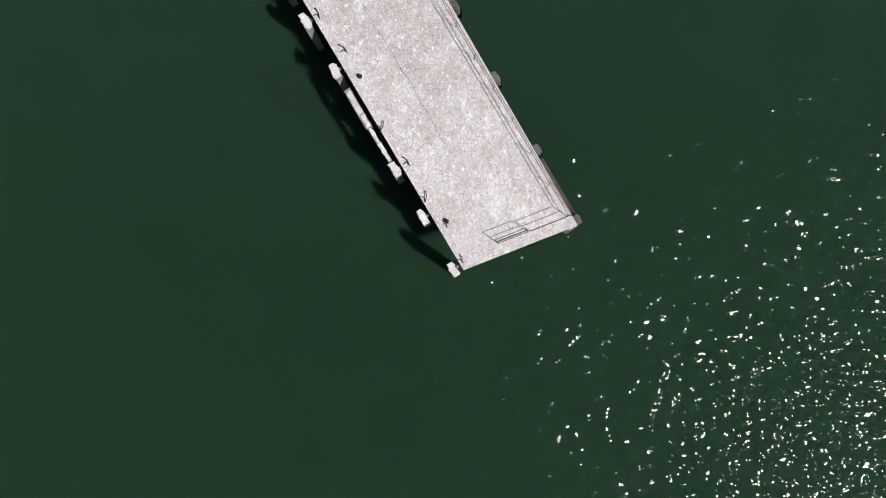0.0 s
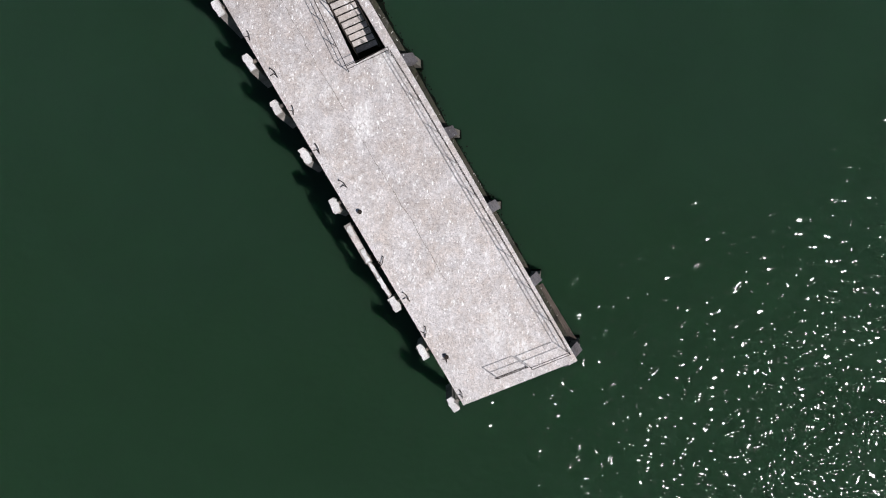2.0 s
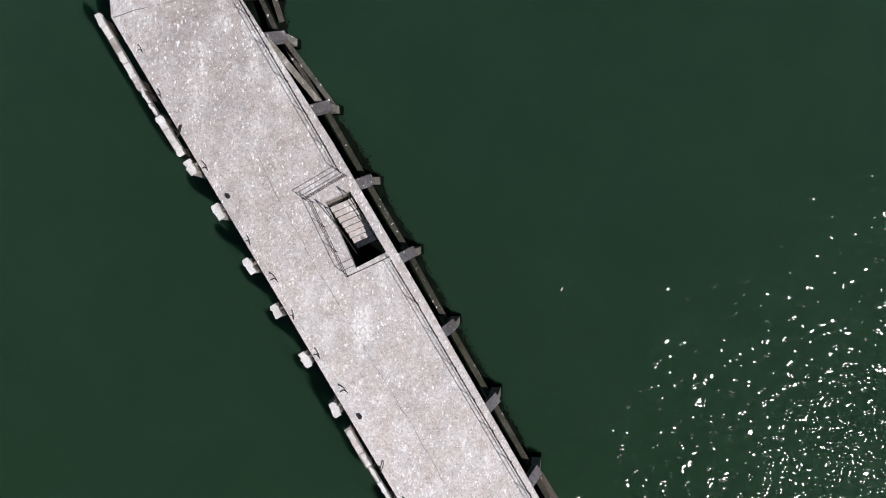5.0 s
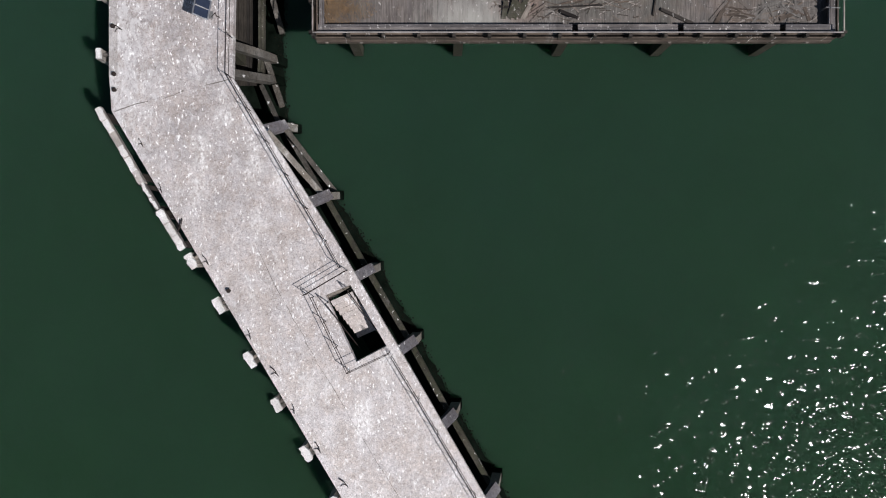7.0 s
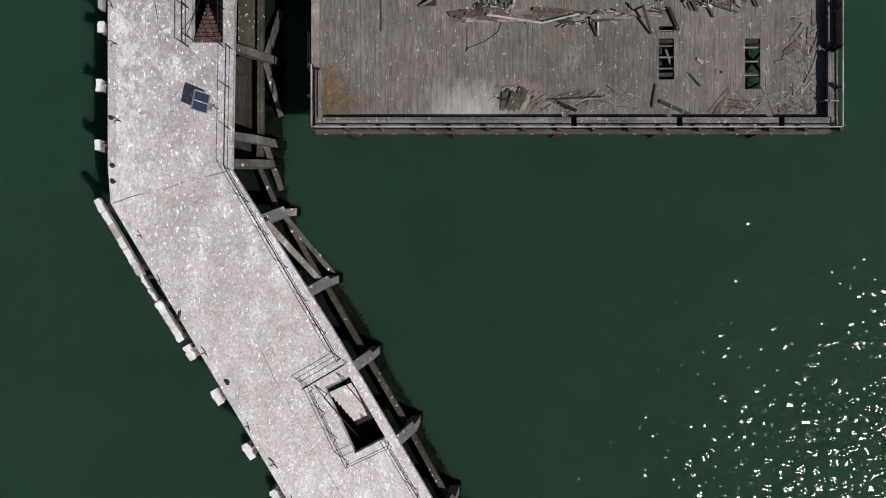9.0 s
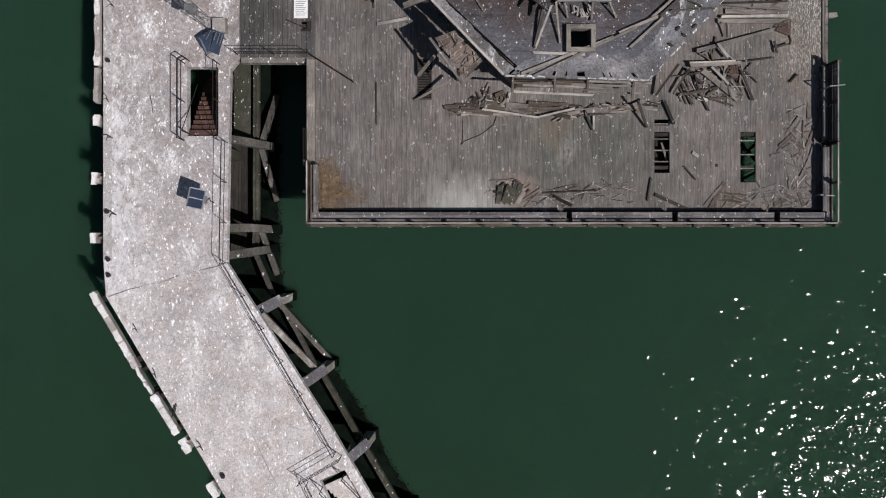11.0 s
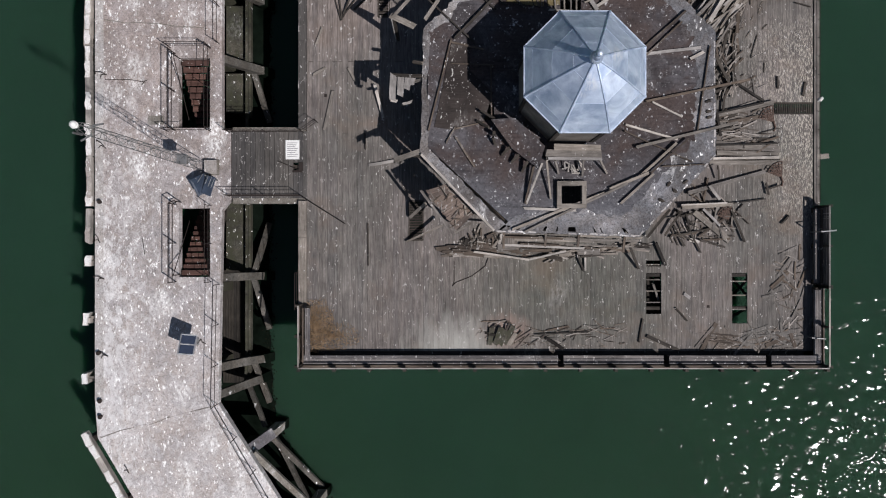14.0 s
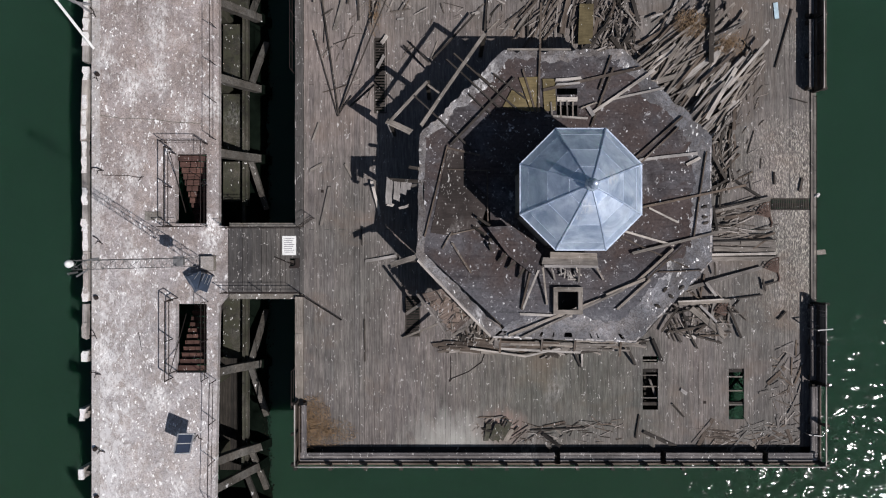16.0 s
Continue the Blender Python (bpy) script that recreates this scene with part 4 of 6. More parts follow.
# piles and braces of the platform
def platform_pile(x, y, brace):
    t = thing("platform_pile", (x, y, -1), "weedy concrete pile with a flared head under the platform", "pile", "platform piles")
    stick("shaft", (x, y, -1.2), (x, y, DECK - 0.9), 0.42, 0.42, M_TIDE, t, wear=0.02)
    stick("head", (x - 0.02, y - 0.33, DECK - 0.75), (x, y + 0.9, DECK - 0.65), 0.36, 0.5, M_TIDE, t, wear=0.02)
    for s in (-1, 1):
        if brace:
            stick("brace", (x + s * 0.1, y, DECK - 1.9), (x + s * 1.5, y, DECK - 0.65), 0.22, 0.22, M_DAMP, t)


for i in range(5):
    for j in range(5):
        platform_pile(-3.95 + i * 4.61, 27.5 + j * 5.1, j in (0, 4))
for y in (28.0, 37.5, 47.5):
    pb = tagged(stick("girder", (-5.2, y, DECK - 0.5), (16.2, y, DECK - 0.5), 0.35, 0.4, M_OLD_CONCRETE), "concrete girder under the platform", "girder", "platform girders")


# bench with slatted parapet on the rim of the platform
def parapet(a, b, inward, seat=(0.35, 0.33), breaks=(), boards=(0.12, 0.34), seat_top=0.5, face=None):
    """Posts, boards, top rail and a plank seat on the inner side, from a to b."""
    t = thing("parapet_bench", (*lerp(a, b, 0.5), DECK), "weathered timber parapet with a plank bench along the platform rim", "parapet", "platform parapets")
    v = Vector(inward)
    length = (Vector(b) - Vector(a)).length
    out = Vector(a) - v * 0.05, Vector(b) - v * 0.05
    for p in along([a, b], 1.45):
        stick("post", (*p, DECK - 0.3), (*p, DECK + 0.98), 0.09, 0.09, M_DARK, t)
        o = Vector(p) - v * 0.1
        stick("bracket", (*o, DECK + 0.95), (*o, DECK + 0.62), 0.14, 0.1, M_DARK, t)
    n = max(1, round(length / 1.45))
    for h in boards:
        for k in range(n):
            stick("board", (*out[0].lerp(out[1], (k + 0.01) / n), DECK + h), (*out[0].lerp(out[1], (k + 0.99) / n), DECK + h), 0.05 if face else 0.04, 0.17 if face else 0.2, face or M_BROWN, t, wear=0.008)
    stick("top_rail", (*a, DECK + 1.0), (*b, DECK + 1.0), 0.045, 0.05, M_PALE, t, "pale weathered top rail")
    oa, ob = Vector(a) - v * 0.04, Vector(b) - v * 0.04
    ledge = stick("ledge", (*oa, DECK - 0.03), (*ob, DECK - 0.03), 0.16, 0.08, M_BROWN, t, wear=0.015)
    for k in range(n):
        c = oa.lerp(ob, (k + 0.3) / n)
        stick("ledge_end", (*(c - v * 0.05), DECK - 0.09), (*(c - v * 0.13), DECK - 0.09), 0.12, 0.1, M_GREY, ledge)
    stick("fascia", (*(oa - v * 0.06), DECK - 0.19), (*(ob - v * 0.06), DECK - 0.19), 0.05, 0.24, M_BROWN, t)
    ia, ib = Vector(a) + v * 0.3, Vector(b) + v * 0.3
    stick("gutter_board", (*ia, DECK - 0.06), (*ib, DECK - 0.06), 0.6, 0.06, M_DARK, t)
    if seat:
        off, wide = seat
        sa, sb = Vector(a) + v * off, Vector(b) + v * off
        marks = [0.0, *breaks, 1.0]
        for s, e in zip(marks, marks[1:]):
            p, q = sa.lerp(sb, s + 0.12 / length), sa.lerp(sb, e - 0.12 / length)
            for j in range(3):
                o = v * (wide * ((j + 0.5) / 3 - 0.5))
                stick("seat_slat", (*(p + o), DECK + seat_top + random.uniform(-0.006, 0.006)), (*(q + o), DECK + seat_top + random.uniform(-0.006, 0.006)), wide / 3 - 0.012, 0.06, M_SEAT, t, wear=0.004)
            stick("back_board", (*(p - v * (wide / 2 + 0.07)), DECK + seat_top + 0.06), (*(q - v * (wide / 2 + 0.07)), DECK + seat_top + 0.06), 0.05, 0.12, M_BROWN, t, wear=0.006)
            for s in (0.01, 0.5, 0.99):
                c = p.lerp(q, s)
                stick("leg", (*c, DECK - 0.02), (*c, DECK + seat_top - 0.03), 0.1, wide * 0.8, M_DARK, t)


parapet((-5.35, 27.1), (16.34, 27.1), (0, 1), (0.29, 0.36), (0.498, 0.70, 0.895))
parapet((16.36, 27.15), (16.36, 30.4), (-1, 0), (0.22, 0.30), (), (0.12, 0.34), 0.38, M_SEAT)
parapet((16.36, 30.45), (16.36, 33.75), (-1, 0), (0.25, 0.24), (), (0.12, 0.34, 0.56, 0.78), 0.38, M_SEAT)
parapet((16.28, 42.6), (16.28, 48.7), (-1, 0), (0.30, 0.2), (0.5,), (0.12, 0.34, 0.56, 0.78, 0.95))
parapet((-5.35, 29.65), (-5.35, 27.15), (1, 0), (0.3, 0.22))
parapet((16.28, 48.8), (-5.35, 48.8), (0, -1), (0.29, 0.36), (0.25, 0.5, 0.75))
railing("thin iron railing on the platform edge", [(-5.55, 43.4), (-5.55, 48.2)], group="platform railings", step=1.3)
railing("low broken iron railing on the platform edge", [(16.35, 33.9), (16.35, 42.4)], group="platform railings", bars=(0.2,), step=0.75)
railing("thin iron railing on the platform edge", [(-5.5, 29.5), (-5.5, 31.0)], group="platform railings", step=1.3, bars=(0.5, 0.95))

# floor grates
def grate(x0, x1, y0, y1, n, across):
    t = thing("floor_grate", ((x0 + x1) / 2, (y0 + y1) / 2, DECK), "dark slatted floor grate set in the planks", "grate", "floor grates")
    for a, b in (((x0, y0), (x1, y0)), ((x1, y0), (x1, y1)), ((x1, y1), (x0, y1)), ((x0, y1), (x0, y0))):
        stick("frame", (*a, DECK - 0.03), (*b, DECK - 0.03), 0.05, 0.08, M_DARK, t)
    for i in range(n):
        s = (i + 0.5) / n
        if across:
            y = y0 + (y1 - y0) * s
            stick("slat", (x0, y, DECK - 0.04), (x1, y, DECK - 0.04), (y1 - y0) / n * 0.55, 0.04, M_DARK, t)
        else:
            x = x0 + (x1 - x0) * s
            stick("slat", (x, y0, DECK - 0.04), (x, y1, DECK - 0.04), (x1 - x0) / n * 0.55, 0.04, M_DARK, t)


for k, n, across in ((3, 24, True), (4, 26, True), (5, 24, False), (6, 5, True)):
    a, b = HOLES[k]
    grate(a[0], b[0], a[1], b[1], n, across)

# ---- pavilion ----
pav = thing("pavilion", (*EYE_C, DECK), "ruined octagonal timber pavilion with a tarred roof and zinc cupola", "pavilion")


def octagon(apothem, c=EYE_C):
    r = apothem / math.cos(math.pi / 8)
    return [(c[0] + r * math.cos(math.pi / 8 + k * math.pi / 4), c[1] + r * math.sin(math.pi / 8 + k * math.pi / 4)) for k in range(8)]


o5, o52 = octagon(5.2), octagon(5.08)
for k in range(8):
    a, b = o5[k], o5[(k + 1) % 8]
    n = 3
    for i in range(n):
        p, q = lerp(a, b, i / n), lerp(a, b, (i + 1) / n)
        if i == 1:
            stick("wall", (*p, DECK + 0.45), (*q, DECK + 0.45), 0.12, 0.9, M_BROWN, pav)
            stick("wall", (*p, ROOF - 0.55), (*q, ROOF - 0.55), 0.12, 0.7, M_BROWN, pav)
        else:
            stick("wall", (*p, (DECK + ROOF) / 2 - 0.1), (*q, (DECK + ROOF) / 2 - 0.1), 0.12, ROOF - DECK - 0.2, M_BROWN, pav)
    stick("corner_post", (*a, DECK), (*a, ROOF - 0.15), 0.2, 0.2, M_DARK, pav)
RH = [[(5.07, 33.70, 6.90), (5.84, 33.70, 6.90), (5.84, 34.39, 6.90), (5.07, 34.39, 6.90)],
      [(2.09, 36.89, 6.90), (2.52, 36.89, 6.90), (2.52, 37.54, 6.90), (2.09, 37.54, 6.90)],
      [(5.05, 41.90, 6.90), (5.84, 41.90, 6.90), (5.84, 42.16, 6.90), (5.05, 42.16, 6.90)],
      [(5.05, 41.04, 6.90), (5.84, 41.04, 6.90), (5.84, 41.51, 6.90), (5.05, 41.51, 6.90)]]
RH = [[p[:2] for p in h] for h in RH]
bm = bmesh.new()
slab(bm, octagon(5.36)[:5] + octagon(5.2)[5:7] + octagon(5.36)[7:], ROOF - 0.12, ROOF, RH, 0.0)
roof = part("roof", bm, M_TAR, pav, "dark tarred flat roof with droppings")
rim_out, rim_in, rim_wide, rim_thin = octagon(5.52), octagon(5.18), octagon(4.85), octagon(5.36)
# the eaves sag outwards on the south side
rim_out[4:8] = [p[:2] for p in ((-0.31, 35.64, 6.90), (2.58, 32.62, 6.90), (8.08, 32.43, 6.90), (10.99, 35.52, 6.90))]
rim_out[0] = (10.97, 40.30, 6.90)[:2]
for k in range(8):
    back = rim_wide if k in (0, 5, 6, 7) else rim_thin if k in (3, 4) else rim_in
    a, b, c, d = rim_out[k], rim_out[(k + 1) % 8], back[(k + 1) % 8], back[k]
    bm = bmesh.new()
    steps = 30
    drift = 0.0
    jag = 0.05 if k in (4, 5, 6, 7) else (0.04 if k == 3 else 0.15)
    to_mid = (Vector(EYE_C) - Vector(lerp(a, b, 0.5))).normalized()
    outer, bite = [], 0.0
    for i in range(steps + 1):
        bite = 0.6 * bite + random.uniform(-0.6, 0.7) * jag
        outer.append(tuple(Vector(lerp(a, b, i / steps)) + to_mid * (max(-0.03, bite + random.uniform(-0.15, 0.15) * jag) if 0 < i < steps else 0)))
    inner = []
    for i in range(steps + 1):
        drift = 0.75 * drift + random.uniform(-0.11, 0.13) * (0.3 if k in (3, 4) else 1.0)
        inner.append(tuple(Vector(lerp(c, d, i / steps)) + to_mid * (drift if 0 < i < steps else 0)))
    tang = (Vector(b) - Vector(a)).normalized()
    mat = M_RIM if k in (0, 5, 6, 7) else M_RIM_DARK
    if k == 5:
        span = (Vector(b) - Vector(a)).length
        deep = (Vector(lerp(c, d, 0.5)) - Vector(lerp(a, b, 0.5))).length
        def at(s, o):
            return lerp(lerp(a, d, o / deep), lerp(b, c, o / deep), s)
        slab(bm, outer + [at(1 - i / 12, 0.12) for i in range(13)], ROOF - 0.14, ROOF + 0.006)
        part("rim", bm, mat, roof, "pale guano-stained roof edge")
        bm = bmesh.new()
        slab(bm, [at(i / 12, 0.30) for i in range(13)] + inner, ROOF - 0.14, ROOF + 0.006)
        part("rim", bm, mat, roof, "pale guano-stained roof edge")
        # added board; its near-black colour paints the shade inside the eave gaps
        stick("soffit", (*at(0.03, 0.3), ROOF - 0.42), (*at(0.97, 0.3), ROOF - 0.42), 0.55, 0.05, M_WETWOOD_SHADE, roof)
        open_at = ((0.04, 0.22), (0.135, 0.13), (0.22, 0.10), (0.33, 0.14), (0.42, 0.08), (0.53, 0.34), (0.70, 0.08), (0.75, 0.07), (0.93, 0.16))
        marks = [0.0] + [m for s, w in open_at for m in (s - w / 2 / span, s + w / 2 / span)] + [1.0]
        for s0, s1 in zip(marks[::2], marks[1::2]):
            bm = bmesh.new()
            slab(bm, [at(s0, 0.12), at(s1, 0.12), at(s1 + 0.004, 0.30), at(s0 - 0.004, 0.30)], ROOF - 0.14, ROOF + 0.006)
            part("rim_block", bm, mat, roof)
    else:
        slab(bm, outer + inner, ROOF - 0.14, ROOF + 0.006)
        part("rim", bm, mat, roof, "pale guano-stained roof edge")
    if k in (5, 6, 7):
        n = 14
        for i in range(n):
            if random.random() < 0.3:
                continue
            p, q = (Vector(lerp(a, b, (i + e) / n)) + to_mid * 0.05 for e in (random.uniform(0, 0.2), random.uniform(0.7, 1.0)))
            bm = bmesh.new()
            ragged(bm, p, q, random.uniform(0.04, 0.08), ROOF - 0.03, ROOF + 0.015, 0.02)
            part("edge_crust", bm, M_CRUST if random.random() < 0.1 else M_LIP, roof, "white crust along the roof edge")
    if k in (4,):
        stick("gutter", (*lerp(a, b, 0.02), ROOF + 0.06), (*lerp(a, b, 0.98), ROOF + 0.06), 0.09, 0.1, M_PALE, roof, "bleached timber gutter board", wear=0.03)
    if k == 1:
        stick("gutter", (*lerp(a, b, 0.45), ROOF + 0.03), (*lerp(a, b, 0.98), ROOF + 0.03), 0.07, 0.08, M_GREY, roof, "broken grey gutter board", wear=0.02)
    if k == 5:
        rnd = random.Random(55)
        for i in range(11):
            s0 = rnd.uniform(0.0, 0.6)
            s1 = min(1.05, s0 + rnd.uniform(0.3, 0.6))
            o, o2, z = rnd.uniform(0.02, 0.5), rnd.uniform(-0.05, 0.05), ROOF - 0.12 - rnd.uniform(0.0, 0.25)
            stick("eave_board", (*(Vector(lerp(a, b, s0)) - to_mid * o), z - o * 0.5), (*(Vector(lerp(a, b, s1)) - to_mid * (o + o2)), z - o * 0.5), rnd.uniform(0.06, 0.12), 0.04, rnd.choice([M_GREY, M_BROWN, M_DARK, M_GREY, M_PALE]), roof, wear=0.03)
        for s0 in (0.06, 0.35, 0.58, 0.9):
            p = Vector(lerp(a, b, s0))
            stick("rafter_tail", (*(p + to_mid * 0.1), ROOF - 0.06), (*(p - to_mid * rnd.uniform(0.35, 0.6)), ROOF - 0.35), 0.08, 0.1, M_BROWN, roof, wear=0.03)

# cupola
DRUM, EAVE = 1.93, 2.08
DOME_C = (5.44, 38.06)
drum = octagon(DRUM, DOME_C)
for k in range(8):
    a, b = drum[k], drum[(k + 1) % 8]
    stick("drum_wall", (*a, 8.35), (*b, 8.35), 0.1, 2.9, M_GREY, pav)
    stick("drum_post", (*a, ROOF), (*a, 9.82), 0.16, 0.16, M_DARK, pav)
bm = bmesh.new()
slab(bm, octagon(EAVE - 0.05, DOME_C), 9.82, 9.88)
cupola = part("cupola_base", bm, M_DARK, pav, "dark boarded base of the zinc cupola")
PROFILE = [(1.0, 9.93), (0.88, 10.22), (0.60, 10.86), (0.30, 11.42), (0.05, 11.82)]
rings = [[(*octagon(EAVE * k, DOME_C)[i], z) for i in range(8)] for k, z in PROFILE]
for i in range(8):
    for lo, hi in zip(rings, rings[1:]):
        bm = bmesh.new()
        a, b, c, d = (Vector(v) for v in (lo[i], lo[(i + 1) % 8], hi[(i + 1) % 8], hi[i]))
        nrm = (b - a).cross(d - a).normalized()
        top = [bm.verts.new(p + nrm * 0.02) for p in (a, b, c, d)]
        low = [bm.verts.new(p - nrm * 0.02) for p in (a, b, c, d)]
        bm.faces.new(top)
        bm.faces.new(low[::-1])
        for j in range(4):
            bm.faces.new((top[j], low[j], low[(j + 1) % 4], top[(j + 1) % 4]))
        part("dome_panel", bm, M_ZINC, cupola, "grey-blue zinc sheet")
    bm = bmesh.new()
    tube(bm, [Vector(r[i]) + Vector((0, 0, 0.03)) for r in rings], 0.035)
    part("dome_rib", bm, M_ZINC, cupola)
    for ring in rings[1:4]:
        up = Vector((0, 0, 0.016))
        stick("seam", Vector(ring[i]) + up, Vector(ring[(i + 1) % 8]) + up, 0.02, 0.012, M_ZINC, cupola)
    stick("eave_trim", rings[0][i], rings[0][(i + 1) % 8], 0.05, 0.09, M_ZINC_EDGE, cupola)
bm = bmesh.new()
bmesh.ops.create_uvsphere(bm, u_segments=14, v_segments=9, radius=0.22, matrix=pose(*DOME_C, 11.98))
bmesh.ops.create_cone(bm, cap_ends=True, segments=12, radius1=0.16, radius2=0.1, depth=0.3, matrix=pose(*DOME_C, 12.26))
bmesh.ops.create_uvsphere(bm, u_segments=12, v_segments=8, radius=0.12, matrix=pose(*DOME_C, 12.52))
part("finial", bm, M_ZINC, cupola, smooth=True)

# skylight curb on the roof
a, b = RH[0][0], RH[0][2]
for p, q in (((a[0] - 0.17, a[1] - 0.085), (b[0] + 0.17, a[1] - 0.085)), ((b[0] + 0.085, a[1]), (b[0] + 0.085, b[1])),
             ((b[0] + 0.17, b[1] + 0.085), (a[0] - 0.17, b[1] + 0.085)), ((a[0] - 0.085, b[1]), (a[0] - 0.085, a[1]))):
    stick("skylight_curb", (*p, ROOF + 0.11), (*q, ROOF + 0.11), 0.17, 0.22, M_GREY, roof)


# hatch covers and sheets on the roof
def sheet(name, pts, thick, mat, label, category, lift=0.0):
    """A thin plate through four corners."""
    bm = bmesh.new()
    top = [bm.verts.new((*p[:2], p[2] + lift)) for p in pts]
    low = [bm.verts.new((*p[:2], p[2] + lift - thick)) for p in pts]
    n = len(pts)
    bm.faces.new(top)
    bm.faces.new(low[::-1])
    for i in range(n):
        bm.faces.new((top[i], low[i], low[(i + 1) % n], top[(i + 1) % n]))
    return tagged(part(name, bm, mat), label, category)


flap = thing("roof_flap", (3.29, 36.03, 7.30), "lifted slab of tarred roofing with torn rafters beside the cupola", "roof slab")
bm = bmesh.new()
corners = [(2.36, 36.83, 7.55), (3.27, 36.88, 7.50), (4.38, 35.82, 7.60), (4.15, 35.01, 7.35), (3.18, 35.77, 7.25)]
top = [bm.verts.new(p) for p in corners]
low = [bm.verts.new((p[0], p[1], p[2] - 0.12)) for p in corners]
bm.faces.new(top)
bm.faces.new(low[::-1])
for i in range(len(top)):
    bm.faces.new((top[i], low[i], low[(i + 1) % len(top)], top[(i + 1) % len(top)]))
part("slab", bm, M_TAR, flap)
for a, b in (((3.08, 35.82, 7.20), (2.82, 35.56, 6.98)), ((3.44, 35.56, 7.20), (3.16, 35.26, 6.98)), ((3.78, 35.31, 7.25), (3.57, 34.91, 6.98)),
             ((2.28, 36.56, 7.30), (1.87, 36.85, 7.00)), ((2.46, 36.20, 7.20), (2.56, 35.94, 6.98)), ((2.01, 37.21, 7.20), (2.49, 36.88, 7.40))):
    stick("rafter", a, b, 0.09, 0.12, M_DARK, flap, wear=0.02)
stick("prop", (2.52, 36.35, 6.95), (2.49, 36.35, 7.40), 0.12, 0.12, M_DARK, flap)
stick("prop", (3.85, 35.56, 6.95), (3.81, 35.56, 7.40), 0.12, 0.12, M_DARK, flap)
stick("prop", (4.33, 35.77, 6.95), (4.26, 35.78, 7.50), 0.12, 0.12, M_DARK, flap)

lintel = thing("lintel_boards", (5.57, 35.39, 7.00), "grey-green boards of the broken cupola porch on the roof", "boards")
stick("board", (4.42, 35.57, 7.55), (6.49, 35.52, 7.55), 0.26, 0.07, M_GREY, lintel, wear=0.02)
stick("board", (4.73, 35.78, 7.62), (6.44, 35.74, 7.62), 0.24, 0.07, M_GREY, lintel, wear=0.02)
stick("board", (4.48, 35.37, 7.48), (6.51, 35.35, 7.48), 0.10, 0.16, M_PALE, lintel, wear=0.02)
for a, b in (((4.56, 35.38, 6.95), (4.49, 35.40, 7.50)), ((6.55, 35.38, 6.95), (6.44, 35.40, 7.50)), ((4.93, 35.38, 6.95), (4.85, 35.40, 7.50)), ((5.96, 35.38, 6.95), (5.87, 35.40, 7.50))):
    stick("post", a, b, 0.1, 0.1, M_GREY, lintel)
for a, b in (((4.46, 35.31, 7.40), (4.67, 33.88, 6.97)), ((4.78, 35.31, 7.40), (4.97, 34.83, 6.97)), ((5.84, 35.31, 7.40), (5.87, 34.74, 6.97)), ((6.44, 35.39, 7.40), (6.82, 34.83, 6.97))):
    stick("strut", a, b, 0.07, 0.07, M_GREY, lintel, wear=0.02)
RUST_BOX = thing("broken_lath", (5.43, 35.06, 6.90), "broken whitewashed laths heaped on the roof", "laths")
for i in range(14):
    x, y, a = random.uniform(-0.35, 0.35), random.uniform(-0.2, 0.22), random.uniform(0, 3.1)
    c = (5.53, 35.04, 6.98)
    d = (math.cos(a) * 0.14, math.sin(a) * 0.14)
    stick("lath", (c[0] + x - d[0], c[1] + y - d[1], 6.95 + 0.02 * i * 0.5), (c[0] + x + d[0], c[1] + y + d[1], 6.97 + 0.02 * i * 0.5), 0.05, 0.03, M_PALE, RUST_BOX, wear=0.02)


def fallen(rows, h, mat, label, group, wear=0.025, name="fallen_plank", category="plank"):
    for a, b, w in rows:
        tagged(stick(name, a, b, w * (0.78 if group == "planks on the roof" else 1.0), h, mat, None, "", wear), label, category, group)


ON_ROOF = "planks on the roof"
fallen([
    ((3.21, 32.72, 6.97), (6.69, 34.10, 7.00), 0.13), ((3.68, 32.63, 6.97), (7.60, 34.48, 7.04), 0.11), ((6.90, 34.25, 7.00), (8.39, 34.87, 7.05), 0.14),
    ((7.34, 33.71, 6.97), (8.58, 34.83, 7.00), 0.12), ((8.04, 34.74, 7.00), (9.47, 36.03, 7.04), 0.12), ((7.88, 35.84, 7.05), (11.82, 36.81, 6.95), 0.13),
], 0.08, M_GREY, "long weathered grey plank lying on the tarred roof", ON_ROOF)
fallen([
    ((8.16, 39.39, 6.96), (10.38, 39.65, 6.96), 0.14), ((6.43, 41.22, 6.97), (8.75, 42.82, 7.01), 0.14), ((7.13, 41.71, 6.96), (9.12, 42.14, 6.97), 0.1),
    ((7.51, 36.72, 6.96), (9.48, 36.16, 6.99), 0.1), ((8.55, 37.58, 6.96), (9.67, 37.02, 6.96), 0.09), ((9.99, 39.22, 6.96), (10.52, 39.50, 6.97), 0.14),
    ((3.64, 33.53, 6.95), (5.62, 33.45, 6.95), 0.12), ((3.75, 33.71, 6.96), (4.31, 35.22, 7.30), 0.1),
], 0.07, M_PALE, "pale splintered plank lying on the tarred roof", ON_ROOF)
